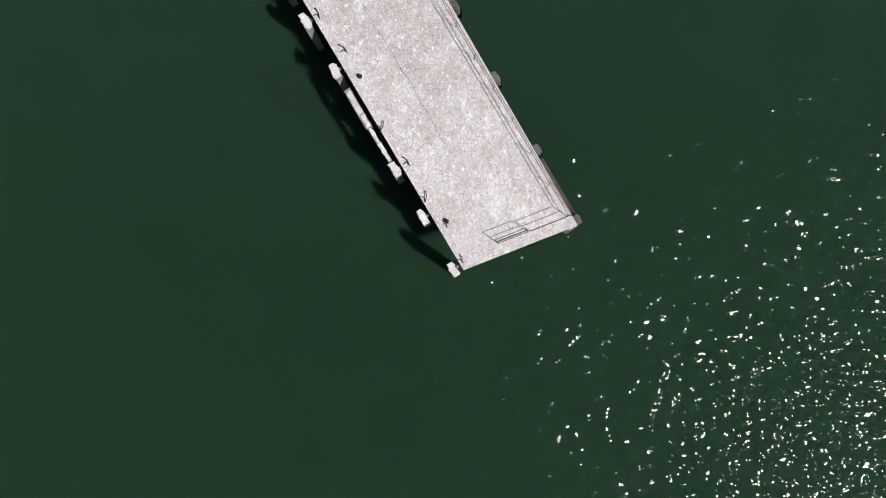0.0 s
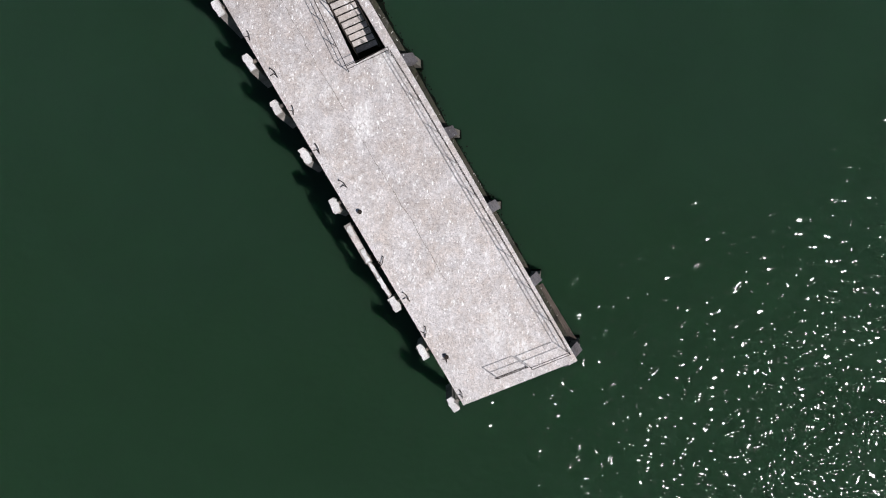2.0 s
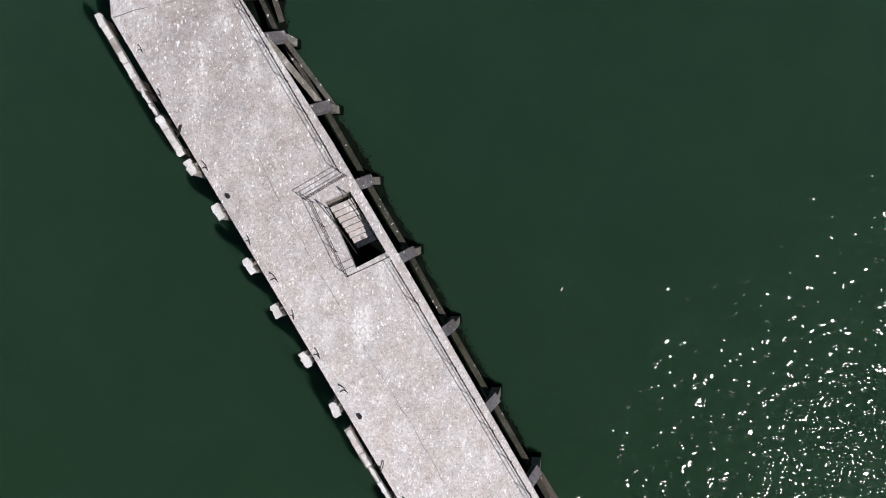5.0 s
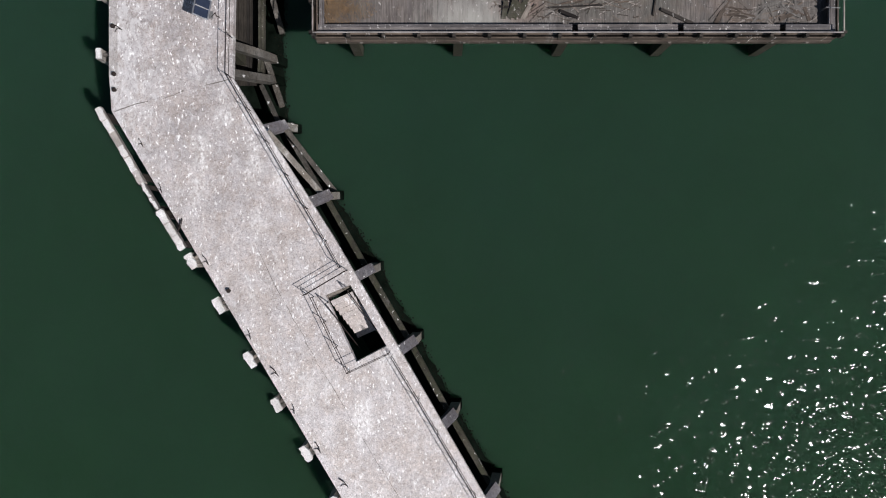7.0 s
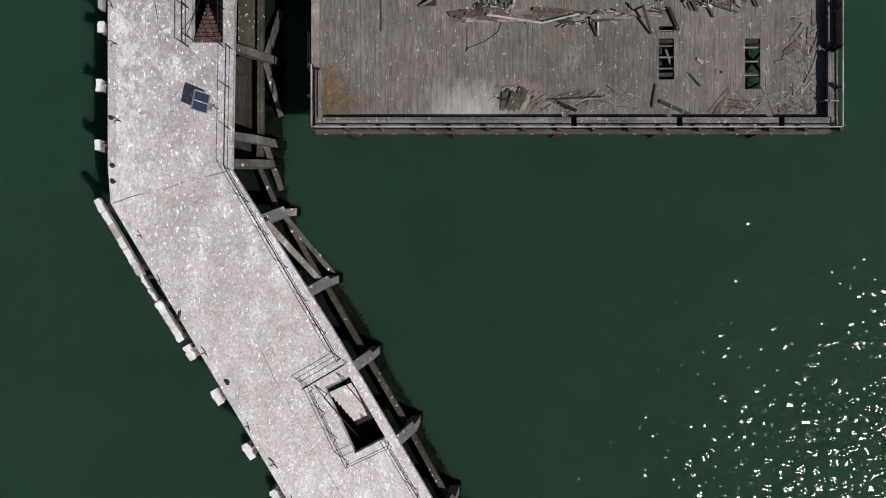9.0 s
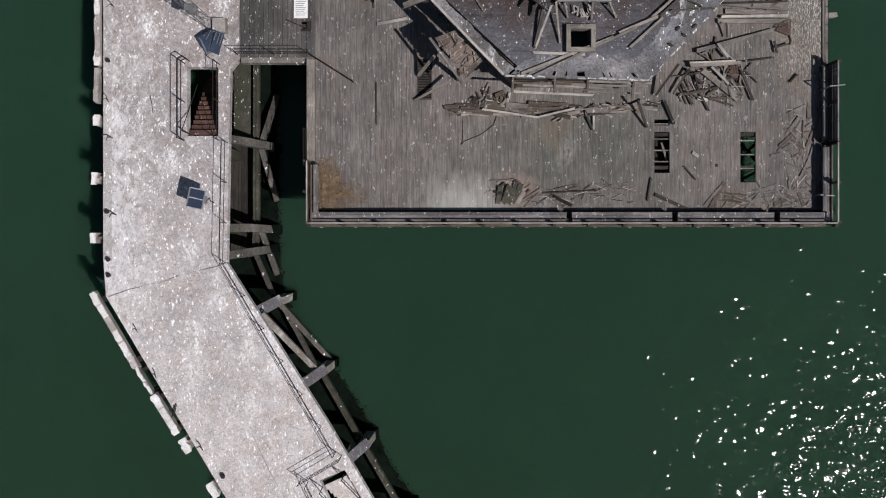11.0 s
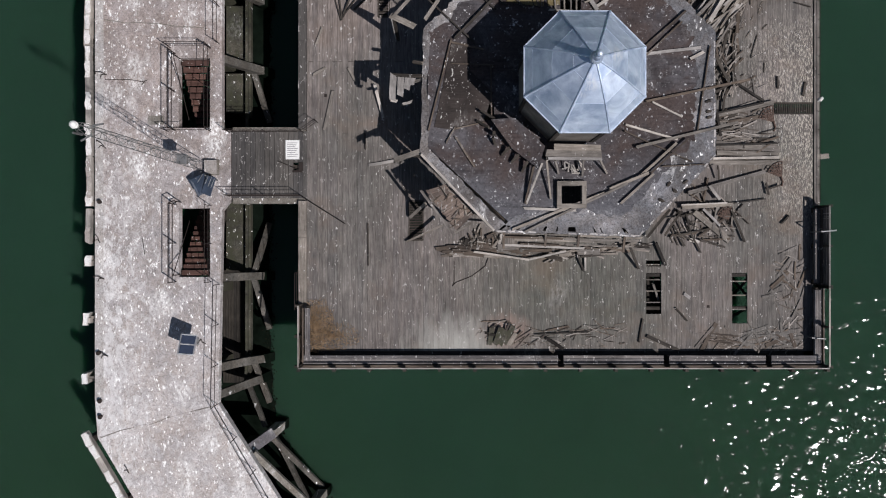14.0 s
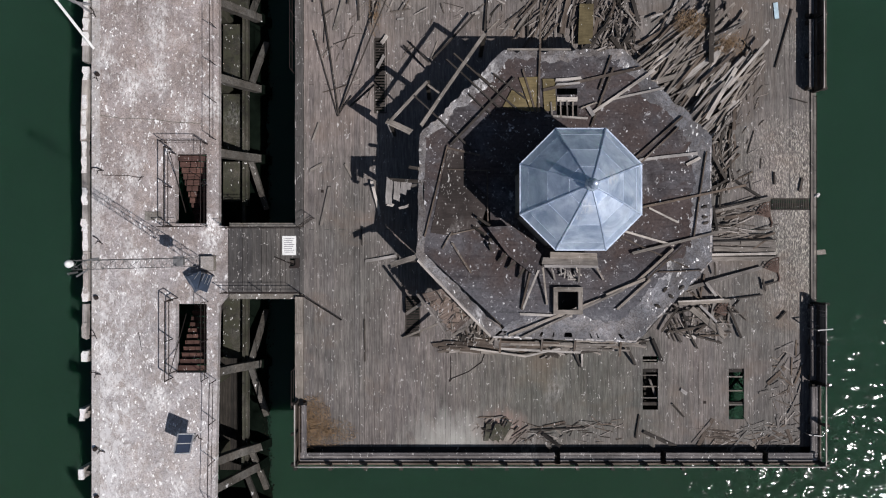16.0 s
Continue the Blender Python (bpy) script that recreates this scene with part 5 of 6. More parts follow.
fallen([
    ((8.05, 39.50, 6.96), (9.83, 41.06, 7.00), 0.10), ((8.18, 39.24, 6.96), (9.66, 40.63, 6.99), 0.08), ((8.30, 37.60, 7.00), (12.25, 38.44, 6.95), 0.11),
    ((6.35, 40.66, 6.96), (7.20, 42.91, 7.00), 0.10), ((6.65, 42.06, 6.96), (7.12, 43.39, 6.97), 0.08), ((4.44, 45.38, 6.95), (4.34, 41.19, 7.00), 0.09),
    ((3.75, 42.83, 6.96), (4.24, 41.20, 6.97), 0.09), ((7.50, 36.46, 7.00), (10.05, 35.30, 6.96), 0.07), ((8.48, 34.87, 7.05), (9.89, 36.16, 7.08), 0.08),
    ((3.70, 33.71, 6.96), (4.00, 35.09, 7.20), 0.10), ((10.27, 36.50, 6.96), (10.74, 39.69, 6.97), 0.06),
    ((8.91, 35.13, 6.97), (10.52, 35.21, 6.97), 0.05),
], 0.07, M_BROWN, "dark weathered rafter lying across the tarred roof", ON_ROOF)
fallen([
    ((4.54, 42.06, 6.97), (8.25, 42.91, 7.01), 0.13), ((0.02, 36.50, 6.95), (0.88, 39.95, 6.97), 0.07), ((1.05, 36.25, 6.95), (1.76, 35.13, 6.96), 0.10),
    ((0.69, 36.03, 6.95), (1.05, 36.63, 6.96), 0.07), ((0.90, 39.05, 6.95), (2.52, 39.00, 6.95), 0.06), ((0.88, 39.86, 6.96), (2.13, 39.58, 6.96), 0.08),
    ((1.05, 36.57, 6.95), (2.13, 36.81, 6.95), 0.06), ((2.39, 39.04, 6.96), (2.43, 36.94, 6.96), 0.06),
], 0.08, M_BROWN, "brown plank lying on the tarred roof", ON_ROOF)
fallen([
    ((0.84, 43.24, 6.96), (2.95, 41.28, 7.00), 0.065), ((1.12, 43.46, 6.96), (3.68, 41.19, 7.00), 0.065), ((-0.39, 41.85, 6.95), (1.74, 39.86, 7.00), 0.065),
    ((1.70, 41.91, 6.97), (2.60, 41.07, 6.97), 0.055), ((3.46, 42.56, 7.01), (1.01, 39.98, 7.04), 0.09), ((2.02, 42.70, 6.97), (2.78, 42.06, 6.97), 0.06),
    ((2.60, 42.70, 6.97), (3.85, 41.73, 6.99), 0.06),
], 0.07, M_DARK, "old rafter of the fallen veranda jutting from the roof edge", "veranda rafters", name="rafter", category="rafter")
for pts in (((4.07, 41.25, 6.93), (4.42, 41.25, 6.93), (4.35, 42.58, 6.93), (3.60, 42.54, 6.93)), ((2.99, 41.42, 6.93), (4.03, 41.25, 6.93), (3.75, 41.96, 6.93), (3.32, 42.06, 6.93)), ((4.57, 41.25, 6.93), (5.02, 41.29, 6.93), (4.98, 42.50, 6.93), (4.50, 42.50, 6.93))):
    sheet("ochre_panel", pts, 0.03, M_OCHRE, "ochre sheet of bare board on the torn roof", "board", 0.03)

fallen([((5.01, 42.44, 7.00), (5.96, 42.52, 7.00), 0.14), ((5.01, 42.27, 7.00), (5.91, 42.33, 7.00), 0.1), ((5.06, 41.71, 6.98), (5.83, 41.71, 6.98), 0.22), ((4.60, 41.09, 6.98), (6.22, 40.98, 6.98), 0.1),
        ((6.22, 41.41, 6.99), (6.43, 41.09, 6.99), 0.2)], 0.06, M_PALE, "pale broken board over the torn roof opening", ON_ROOF)
fallen([((4.82, 41.62, 6.98), (4.86, 41.06, 7.00), 0.08), ((5.18, 41.66, 7.00), (5.20, 41.02, 7.00), 0.07), ((5.42, 41.66, 7.00), (5.44, 41.06, 7.00), 0.07), ((5.65, 41.66, 7.00), (5.65, 41.06, 7.00), 0.07),
        ((5.96, 41.36, 7.00), (6.56, 41.58, 7.00), 0.07)], 0.06, M_GREY, "grey batten over the torn roof opening", ON_ROOF)
sheet("bare_roof_board", ((0.90, 39.82, 6.92), (1.57, 39.82, 6.92), (1.61, 38.79, 6.92), (2.48, 37.93, 6.92), (2.13, 36.85, 6.92), (1.05, 36.51, 6.92), (0.24, 36.63, 6.92)), 0.02, M_BARE, "bare brown roof boarding where the tar is gone", "roof boarding", 0.012)

# standing remains of the veranda on the shaded side
veranda = thing("veranda_frame", (-1.29, 40.31, 3.80), "standing remains of the veranda with light plank purlins", "veranda")
stick("purlin", (2.30, 44.21, 6.95), (-0.11, 40.72, 7.00), 0.13, 0.08, M_GREY, veranda, wear=0.03)
stick("purlin", (0.11, 42.39, 6.93), (-1.32, 40.86, 6.93), 0.11, 0.08, M_GREY, veranda, wear=0.02)
stick("purlin", (0.11, 42.29, 6.90), (0.71, 41.86, 6.90), 0.08, 0.06, M_GREY, veranda, wear=0.02)
stick("purlin", (-1.45, 40.91, 6.88), (-0.54, 40.48, 6.88), 0.22, 0.05, M_GREY, veranda, wear=0.05)
stick("purlin", (-3.17, 42.00, 3.95), (-2.15, 42.83, 4.30), 0.08, 0.08, M_DARK, veranda)
for p in ((2.28, 44.16, 6.90), (0.13, 42.37, 6.90), (-1.34, 40.83, 6.85)):
    stick("post", (p[0], p[1], DECK), p, 0.16, 0.16, M_DARK, veranda)
hut = thing("veranda_roof_piece", (-1.13, 38.11, 6.50), "sunlit remnant of veranda roof boards on a post", "roof piece")
for a, b, w in (((-1.34, 38.71, 6.60), (-1.39, 37.73, 6.55), 0.25), ((-1.05, 38.69, 6.62), (-1.10, 37.88, 6.58), 0.25), ((-0.77, 38.64, 6.63), (-0.84, 38.10, 6.60), 0.25), ((-0.57, 38.60, 6.65), (-0.64, 38.30, 6.62), 0.18),
                ((-1.43, 37.74, 6.50), (-1.21, 37.69, 6.50), 0.12), ((-0.95, 37.60, 6.50), (-0.65, 37.69, 6.50), 0.1)):
    stick("board", a, b, w, 0.05, M_PALE, hut, wear=0.05)
stick("beam", (-1.43, 38.70, 6.50), (-0.13, 38.58, 6.85), 0.12, 0.14, M_DARK, hut)
stick("beam", (-0.58, 38.44, 6.50), (-0.07, 38.51, 6.90), 0.1, 0.1, M_GREY, hut, wear=0.03)
stick("post", (-1.53, 38.65, 3.80), (-1.35, 38.44, 6.50), 0.16, 0.16, M_DARK, hut)
stick("brace", (-2.29, 38.87, 4.00), (-1.95, 37.51, 3.86), 0.12, 0.08, M_PALE, hut, wear=0.02)
stub = thing("roof_bracket", (-0.79, 35.70, 6.60), "broken eave bracket at the roof corner", "bracket", "eave brackets")
stick("board", (-1.33, 35.38, 6.70), (-0.28, 35.71, 6.85), 0.2, 0.08, M_GREY, stub, wear=0.04)
stick("arm", (-1.01, 35.81, 6.60), (-1.08, 35.27, 6.60), 0.08, 0.08, M_DARK, stub)
stick("arm", (-0.57, 35.55, 6.72), (0.02, 35.56, 6.86), 0.1, 0.08, M_DARK, stub)
stub = thing("roof_bracket", (-1.12, 39.08, 6.60), "broken eave bracket at the roof edge", "bracket", "eave brackets")
stick("arm", (-0.15, 39.06, 6.85), (-0.59, 39.15, 6.80), 0.12, 0.1, M_DARK, stub, wear=0.05)
stick("arm", (-0.20, 39.14, 6.85), (-0.15, 38.80, 6.85), 0.1, 0.1, M_GREY, stub, wear=0.03)

# slab of slatted veranda roof that slid off the south-west corner
slid = thing("slid_roof_piece", (0.62, 33.51, 5.00), "brown slatted piece of veranda roof that slid off the eave", "roof piece")
c0, c1, c2, c3 = (Vector(v) for v in ((-0.08, 34.27, 6.35), (0.71, 34.46, 6.60), (1.84, 33.41, 6.55), (1.11, 32.68, 6.20)))
for k in range(9):
    s, e = k / 9, (k + 0.9) / 9
    a, b = c0.lerp(c3, (s + e) / 2), c1.lerp(c2, (s + e) / 2)
    if k in (3, 6):
        b = a.lerp(b, 0.75)
    stick("slat", a, b, 0.19, 0.04, M_ROT, slid, wear=0.05)
for s in (0.15, 0.5, 0.85):
    stick("rafter", c0.lerp(c1, s) - Vector((0, 0, 0.08)), c3.lerp(c2, s) - Vector((0, 0, 0.08)), 0.08, 0.1, M_DARK, slid)
stick("rafter", (-0.30, 34.27, 6.30), (1.02, 32.49, 6.10), 0.1, 0.1, M_GREY, slid, wear=0.02)
stick("rafter", (-0.80, 33.31, 4.00), (-0.11, 33.84, 5.20), 0.12, 0.08, M_GREY, slid, wear=0.02)
stick("rafter", (-0.95, 32.29, 3.90), (0.66, 33.01, 4.60), 0.08, 0.1, M_GREY, slid, wear=0.02)
stick("purlin", (1.63, 32.97, 6.50), (1.06, 32.63, 6.15), 0.1, 0.1, M_GREY, slid)
stick("arm", (0.84, 34.28, 6.50), (1.31, 34.48, 6.85), 0.12, 0.1, M_DARK, slid)
stick("arm", (1.82, 33.36, 6.50), (2.09, 33.70, 6.85), 0.12, 0.1, M_DARK, slid)
stick("post", (0.85, 33.18, 3.80), (0.84, 33.39, 6.30), 0.14, 0.14, M_DARK, slid)
for k in range(22):
    u, v, th = random.uniform(0.05, 0.95), random.uniform(0.05, 0.95), random.uniform(0, 3.14)
    c = c0.lerp(c3, v).lerp(c1.lerp(c2, v), u) + Vector((0, 0, 0.05))
    d = Vector((math.cos(th), math.sin(th), 0)) * random.uniform(0.1, 0.3)
    stick("lath", c - d, c + d, random.uniform(0.02, 0.05), 0.02, random.choice([M_GREY, M_PALE, M_BROWN, M_DARK]), slid, wear=0.04)
# fallen trusses east of the pavilion
EAST = "fallen veranda trusses"
fallen([
    ((11.80, 37.55, 3.93), (14.42, 38.12, 3.90), 0.2), ((11.81, 36.41, 3.88), (14.67, 36.18, 3.87), 0.26), ((10.83, 34.33, 3.98), (14.08, 35.23, 3.90), 0.15),
    ((10.54, 33.72, 4.00), (12.69, 33.85, 3.95), 0.14), ((11.09, 33.54, 3.92), (12.60, 32.31, 3.88), 0.24), ((11.76, 35.61, 3.90), (14.80, 35.61, 3.90), 0.18),
    ((12.06, 36.03, 3.86), (14.62, 35.94, 3.86), 0.2),
], 0.1, M_GREY, "thick weathered truss timber fallen on the planks", EAST)
fallen([((11.88, 35.77, 3.98), (14.65, 35.82, 3.97), 0.1), ((11.44, 33.67, 4.00), (12.16, 32.96, 3.98), 0.1), ((10.52, 33.82, 4.08), (12.42, 33.91, 4.04), 0.06),
        ((10.91, 32.38, 3.88), (11.34, 32.28, 3.88), 0.14), ((11.69, 34.62, 4.10), (12.14, 34.03, 4.05), 0.12),
        ], 0.08, M_PALE, "bleached pale plank fallen on the platform", EAST)
fallen([
    ((11.91, 36.32, 4.02), (14.61, 36.41, 4.00), 0.06), ((11.92, 37.64, 4.00), (13.98, 38.11, 3.98), 0.07), ((12.90, 38.93, 3.90), (14.02, 38.22, 3.88), 0.1),
    ((11.68, 40.18, 4.50), (12.55, 38.92, 4.00), 0.12), ((12.36, 38.92, 3.95), (12.31, 37.79, 3.95), 0.08), ((11.71, 38.38, 4.20), (12.86, 39.06, 4.00), 0.1),
    ((12.06, 39.34, 4.00), (12.51, 41.56, 4.20), 0.1), ((12.74, 41.72, 3.95), (12.74, 39.23, 3.95), 0.1), ((9.85, 33.61, 4.80), (9.13, 32.49, 4.00), 0.1),
], 0.06, M_DARK, "dark broken timber among the fallen trusses", EAST)
fallen([
    ((9.49, 32.24, 3.95), (9.91, 31.29, 3.90), 0.12), ((8.23, 32.13, 4.60), (8.77, 31.15, 3.90), 0.1), ((10.52, 33.56, 4.10), (9.84, 32.53, 4.00), 0.08),
    ((10.73, 33.48, 4.00), (10.94, 32.72, 3.95), 0.06), ((10.09, 32.48, 3.92), (11.75, 32.83, 3.92), 0.07), ((12.67, 33.55, 4.00), (13.21, 32.29, 3.95), 0.08),
    ((12.01, 37.81, 4.00), (12.21, 36.74, 3.96), 0.1), ((14.11, 34.73, 3.95), (14.21, 34.26, 3.95), 0.08), ((14.17, 34.49, 3.92), (14.72, 34.66, 3.92), 0.07),
    ((12.71, 33.90, 3.90), (14.14, 34.09, 3.88), 0.05), ((14.80, 33.07, 3.88), (15.09, 33.38, 3.88), 0.06), ((12.01, 35.42, 4.20), (12.11, 34.90, 4.00), 0.06),
], 0.06, M_DARK, "dark broken timber among the fallen trusses", EAST)


def lattice_bracket(c, r, turn):
    """A rusty fan of fretwork with a curled tail at its point."""
    t = thing("fretwork_bracket", (*c, DECK), "rust-brown curled fretwork bracket fallen on the planks", "bracket", "fretwork brackets")
    apex = Vector((c[0] + r * 0.9, c[1] - r * 1.2, DECK + 0.06))
    def spot(k, a):
        return apex + Vector((math.cos(a), math.sin(a), 0)) * (r * k) + Vector((0, 0, 0.05 * k))
    fan = [turn + 2.6 + i * 0.24 for i in range(6)]
    for k in (0.9, 1.45, 1.95, 2.4):
        rod("arc", [spot(k, a) for a in fan], 0.022, M_RUST, t)
    for a in fan:
        rod("bar", [spot(0.3, a), spot(2.4, a)], 0.02, M_RUST, t)
    for a, b in zip(fan, fan[1:]):
        rod("loop", [spot(1.45, a), spot(1.95, b)], 0.016, M_RUST, t)
        rod("loop", [spot(0.9, b), spot(1.45, a)], 0.016, M_RUST, t)
    rod("tail", [apex + Vector((-0.1 * r, 0.4 * r, 0)), apex, apex + Vector((0.25 * r, -0.7 * r, -0.02)), apex + Vector((0.1 * r, -1.3 * r, -0.03))], 0.04, M_RUST, t)


lattice_bracket((14.55, 35.32), 0.27, -1.0)
lattice_bracket((12.41, 33.51), 0.26, -1.0)
lattice_bracket((14.22, 37.65), 0.28, -0.9)

# heaps of broken boards
def heap(name, region, n, angle, spread, length, width, top, mats, label, seed, singly=1.0, thick=0.04):
    """Broken boards strewn over a four-cornered patch, the later ones resting on the earlier; the smallest lie joined as one litter."""
    rnd = random.Random(seed)
    a, b, c, d = (Vector(p[:2]) for p in region)
    bm = bmesh.new()
    for i in range(n):
        u, v = rnd.random(), rnd.random()
        p = a.lerp(b, u).lerp(d.lerp(c, u), v)
        th = radians(angle + rnd.gauss(0, spread))
        own = i >= n * (1 - singly)
        l = length * (rnd.uniform(0.55, 1.3) if own else rnd.uniform(0.25, 0.8)) / 2
        e = Vector((math.cos(th), math.sin(th))) * l
        z = DECK + thick / 2 + 0.006 + top * (i / n) * rnd.uniform(0.3, 1.0)
        tilt = rnd.uniform(-0.5, 0.5) * min(z - DECK, 0.25)
        random.seed(seed * 1000 + i)
        ends = (*(p - e), max(z - tilt, DECK + thick / 2 + 0.004)), (*(p + e), max(z + tilt, DECK + thick / 2 + 0.004))
        w = width * rnd.uniform(0.5, 1.4) * (2.1 if own and rnd.random() < 0.22 else 1.0)
        if own:
            tagged(stick(name, *ends, w, thick, rnd.choice(mats), None, "", 0.03), label, "plank", "heaped planks")
        else:
            m, full = axes(*ends)
            bar(bm, full, w * 0.7, thick * 0.7, 0.02, m)
    if singly < 1.0:
        tagged(part("board_litter", bm, M_LITTER), "litter of small splintered boards", "litter", kind="stuff")
    else:
        bm.free()


def litter_material():
    m, nt, b = material("board_litter", 0.88, 0, 0.2)
    geo = nt.nodes.new("ShaderNodeNewGeometry")
    col = ramp(nt, geo.outputs["Random Per Island"], (0.0, (0.035, 0.03, 0.026)), (0.3, (0.14, 0.118, 0.10)), (0.7, (0.26, 0.23, 0.205)), (1.0, (0.34, 0.31, 0.285)))
    col = mix(nt, 1.0, col, ramp(nt, noise_of(nt, coords(nt, "world"), 9, 5, 0.7), (0.3, 0.6), (0.65, 1.15)), "MULTIPLY")
    nt.links.new(col, b.inputs["Base Color"])
    return m


M_LITTER = litter_material()
MIX = [M_GREY, M_GREY, M_BROWN, M_DARK, M_FLOOR]
LOOSE = "broken weathered board in a heap on the platform"
heap("broken_board", ((8.70, 43.64), (10.13, 46.02), (12.75, 45.07), (11.44, 41.98)), 210, 42, 11, 2.5, 0.08, 0.45, [M_GREY, M_GREY, M_BROWN, M_GREY, M_PALE, M_GREY], LOOSE, 11, 0.4)
heap("broken_board", ((11.20, 41.98), (12.27, 43.88), (13.93, 43.64), (12.27, 40.79)), 120, 47, 9, 2.1, 0.1, 0.6, [M_GREY, M_PALE, M_GREY, M_PALE, M_GREY, M_BROWN], LOOSE, 12, 0.34)
heap("broken_board", ((11.98, 38.53), (11.98, 41.74), (13.03, 42.22), (12.98, 38.65)), 110, 72, 32, 1.2, 0.06, 0.3, MIX, LOOSE, 13, 0.25)
heap("broken_board", ((11.79, 36.27), (11.79, 37.70), (14.41, 38.13), (14.17, 36.03)), 56, 6, 14, 1.4, 0.07, 0.12, [M_BROWN, M_GREY, M_DARK, M_BROWN], LOOSE, 14, 0.3)
heap("broken_board", ((9.77, 32.42), (11.32, 34.61), (12.98, 33.65), (12.39, 32.11)), 64, -35, 40, 1.1, 0.06, 0.16, [M_BROWN, M_GREY, M_DARK, M_DARK], LOOSE, 15, 0.35)
heap("broken_board", ((1.09, 31.70), (1.09, 32.18), (5.61, 32.08), (4.66, 31.66)), 105, -2, 6, 1.7, 0.11, 0.16, [M_GREY, M_BROWN, M_BROWN, M_FLOOR], LOOSE, 16, 0.3)
heap("broken_board", ((4.90, 31.61), (5.49, 31.94), (9.42, 32.23), (8.70, 31.80)), 70, 6, 12, 1.2, 0.08, 0.2, [M_GREY, M_BROWN, M_DARK, M_GREY], LOOSE, 17, 0.25)
heap("broken_board", ((1.09, 31.94), (1.80, 32.89), (2.99, 32.47), (2.99, 31.87)), 60, 80, 30, 0.5, 0.08, 0.14, [M_DARK, M_GREY, M_BROWN, M_PALE], LOOSE, 18, 0.3)
heap("broken_board", ((7.27, 44.24), (7.27, 46.26), (8.82, 46.02), (8.82, 44.24)), 140, 80, 45, 1.0, 0.06, 0.3, MIX, LOOSE, 19, 0.2)
heap("broken_board", ((4.18, 44.60), (4.18, 46.38), (7.27, 46.38), (7.27, 44.60)), 60, 68, 18, 1.9, 0.075, 0.25, [M_GREY, M_BROWN, M_DARK, M_BROWN], LOOSE, 20, 0.35)
heap("broken_board", ((-5.09, 45.40), (-5.09, 47.93), (10.60, 47.93), (10.60, 46.45)), 60, 60, 40, 1.6, 0.085, 0.2, MIX, LOOSE, 28, 0.25)
STREWN = "splintered stick strewn on the platform planks"
heap("splintered_stick", ((14.17, 27.76), (14.65, 31.99), (15.79, 32.23), (15.79, 27.76)), 70, 66, 42, 0.75, 0.06, 0.04, [M_BROWN, M_FLOOR, M_FLOOR, M_FLOOR], STREWN, 41, 0.5, 0.013)
heap("splintered_stick", ((11.56, 27.76), (11.56, 28.47), (15.36, 28.78), (15.36, 27.76)), 66, 16, 30, 1.0, 0.06, 0.04, [M_BROWN, M_FLOOR, M_FLOOR, M_FLOOR], STREWN, 42, 0.5, 0.013)
heap("splintered_stick", ((3.47, 27.83), (3.47, 28.54), (8.23, 28.90), (8.23, 27.83)), 70, 5, 25, 0.8, 0.045, 0.05, [M_BROWN, M_GREY, M_FLOOR], STREWN, 23, 0.25, 0.02)
heap("splintered_stick", ((-4.62, 42.46), (-4.62, 46.38), (-2.36, 46.38), (-2.36, 42.46)), 26, 60, 45, 0.9, 0.04, 0.05, [M_BROWN, M_GREY, M_DARK], STREWN, 24, 0.4, 0.02)
heap("splintered_stick", ((-1.53, 43.64), (-1.53, 46.38), (3.47, 46.38), (3.47, 45.19)), 26, 50, 40, 0.9, 0.045, 0.05, [M_BROWN, M_GREY, M_DARK], STREWN, 25, 0.4, 0.02)
heap("splintered_stick", ((12.75, 38.65), (12.75, 45.07), (14.17, 45.07), (14.17, 38.65)), 60, 60, 30, 0.8, 0.045, 0.05, [M_BROWN, M_GREY, M_DARK], STREWN, 26, 0.25, 0.02)
random.seed(7)

# single boards that can be told apart on the platform floor
ALONE = "planks lying alone"
fallen([
    ((-2.52, 35.51, 3.85), (-1.28, 35.72, 3.90), 0.12), ((10.71, 30.10, 3.85), (10.95, 29.93, 3.85), 0.14), ((1.84, 31.87, 4.15), (4.15, 31.53, 4.12), 0.08), ((4.15, 31.53, 4.12), (5.72, 31.89, 4.16), 0.08),
    ((6.53, 31.87, 3.95), (6.55, 31.05, 3.88), 0.08), ((-1.88, 44.62, 3.90), (-1.61, 44.99, 3.92), 0.16), ((-2.04, 43.62, 3.90), (-1.76, 44.14, 3.92), 0.12), ((-1.21, 45.67, 3.86), (-0.95, 45.70, 3.86), 0.1),
    ((1.94, 45.86, 3.88), (2.23, 45.95, 3.90), 0.12), ((9.38, 45.65, 4.10), (9.86, 45.82, 4.15), 0.08), ((5.90, 45.79, 3.95), (6.10, 46.25, 4.00), 0.07), ((10.75, 45.50, 3.95), (11.73, 46.09, 3.98), 0.08),
], 0.05, M_PALE, "bleached pale board lying on the platform", ALONE)
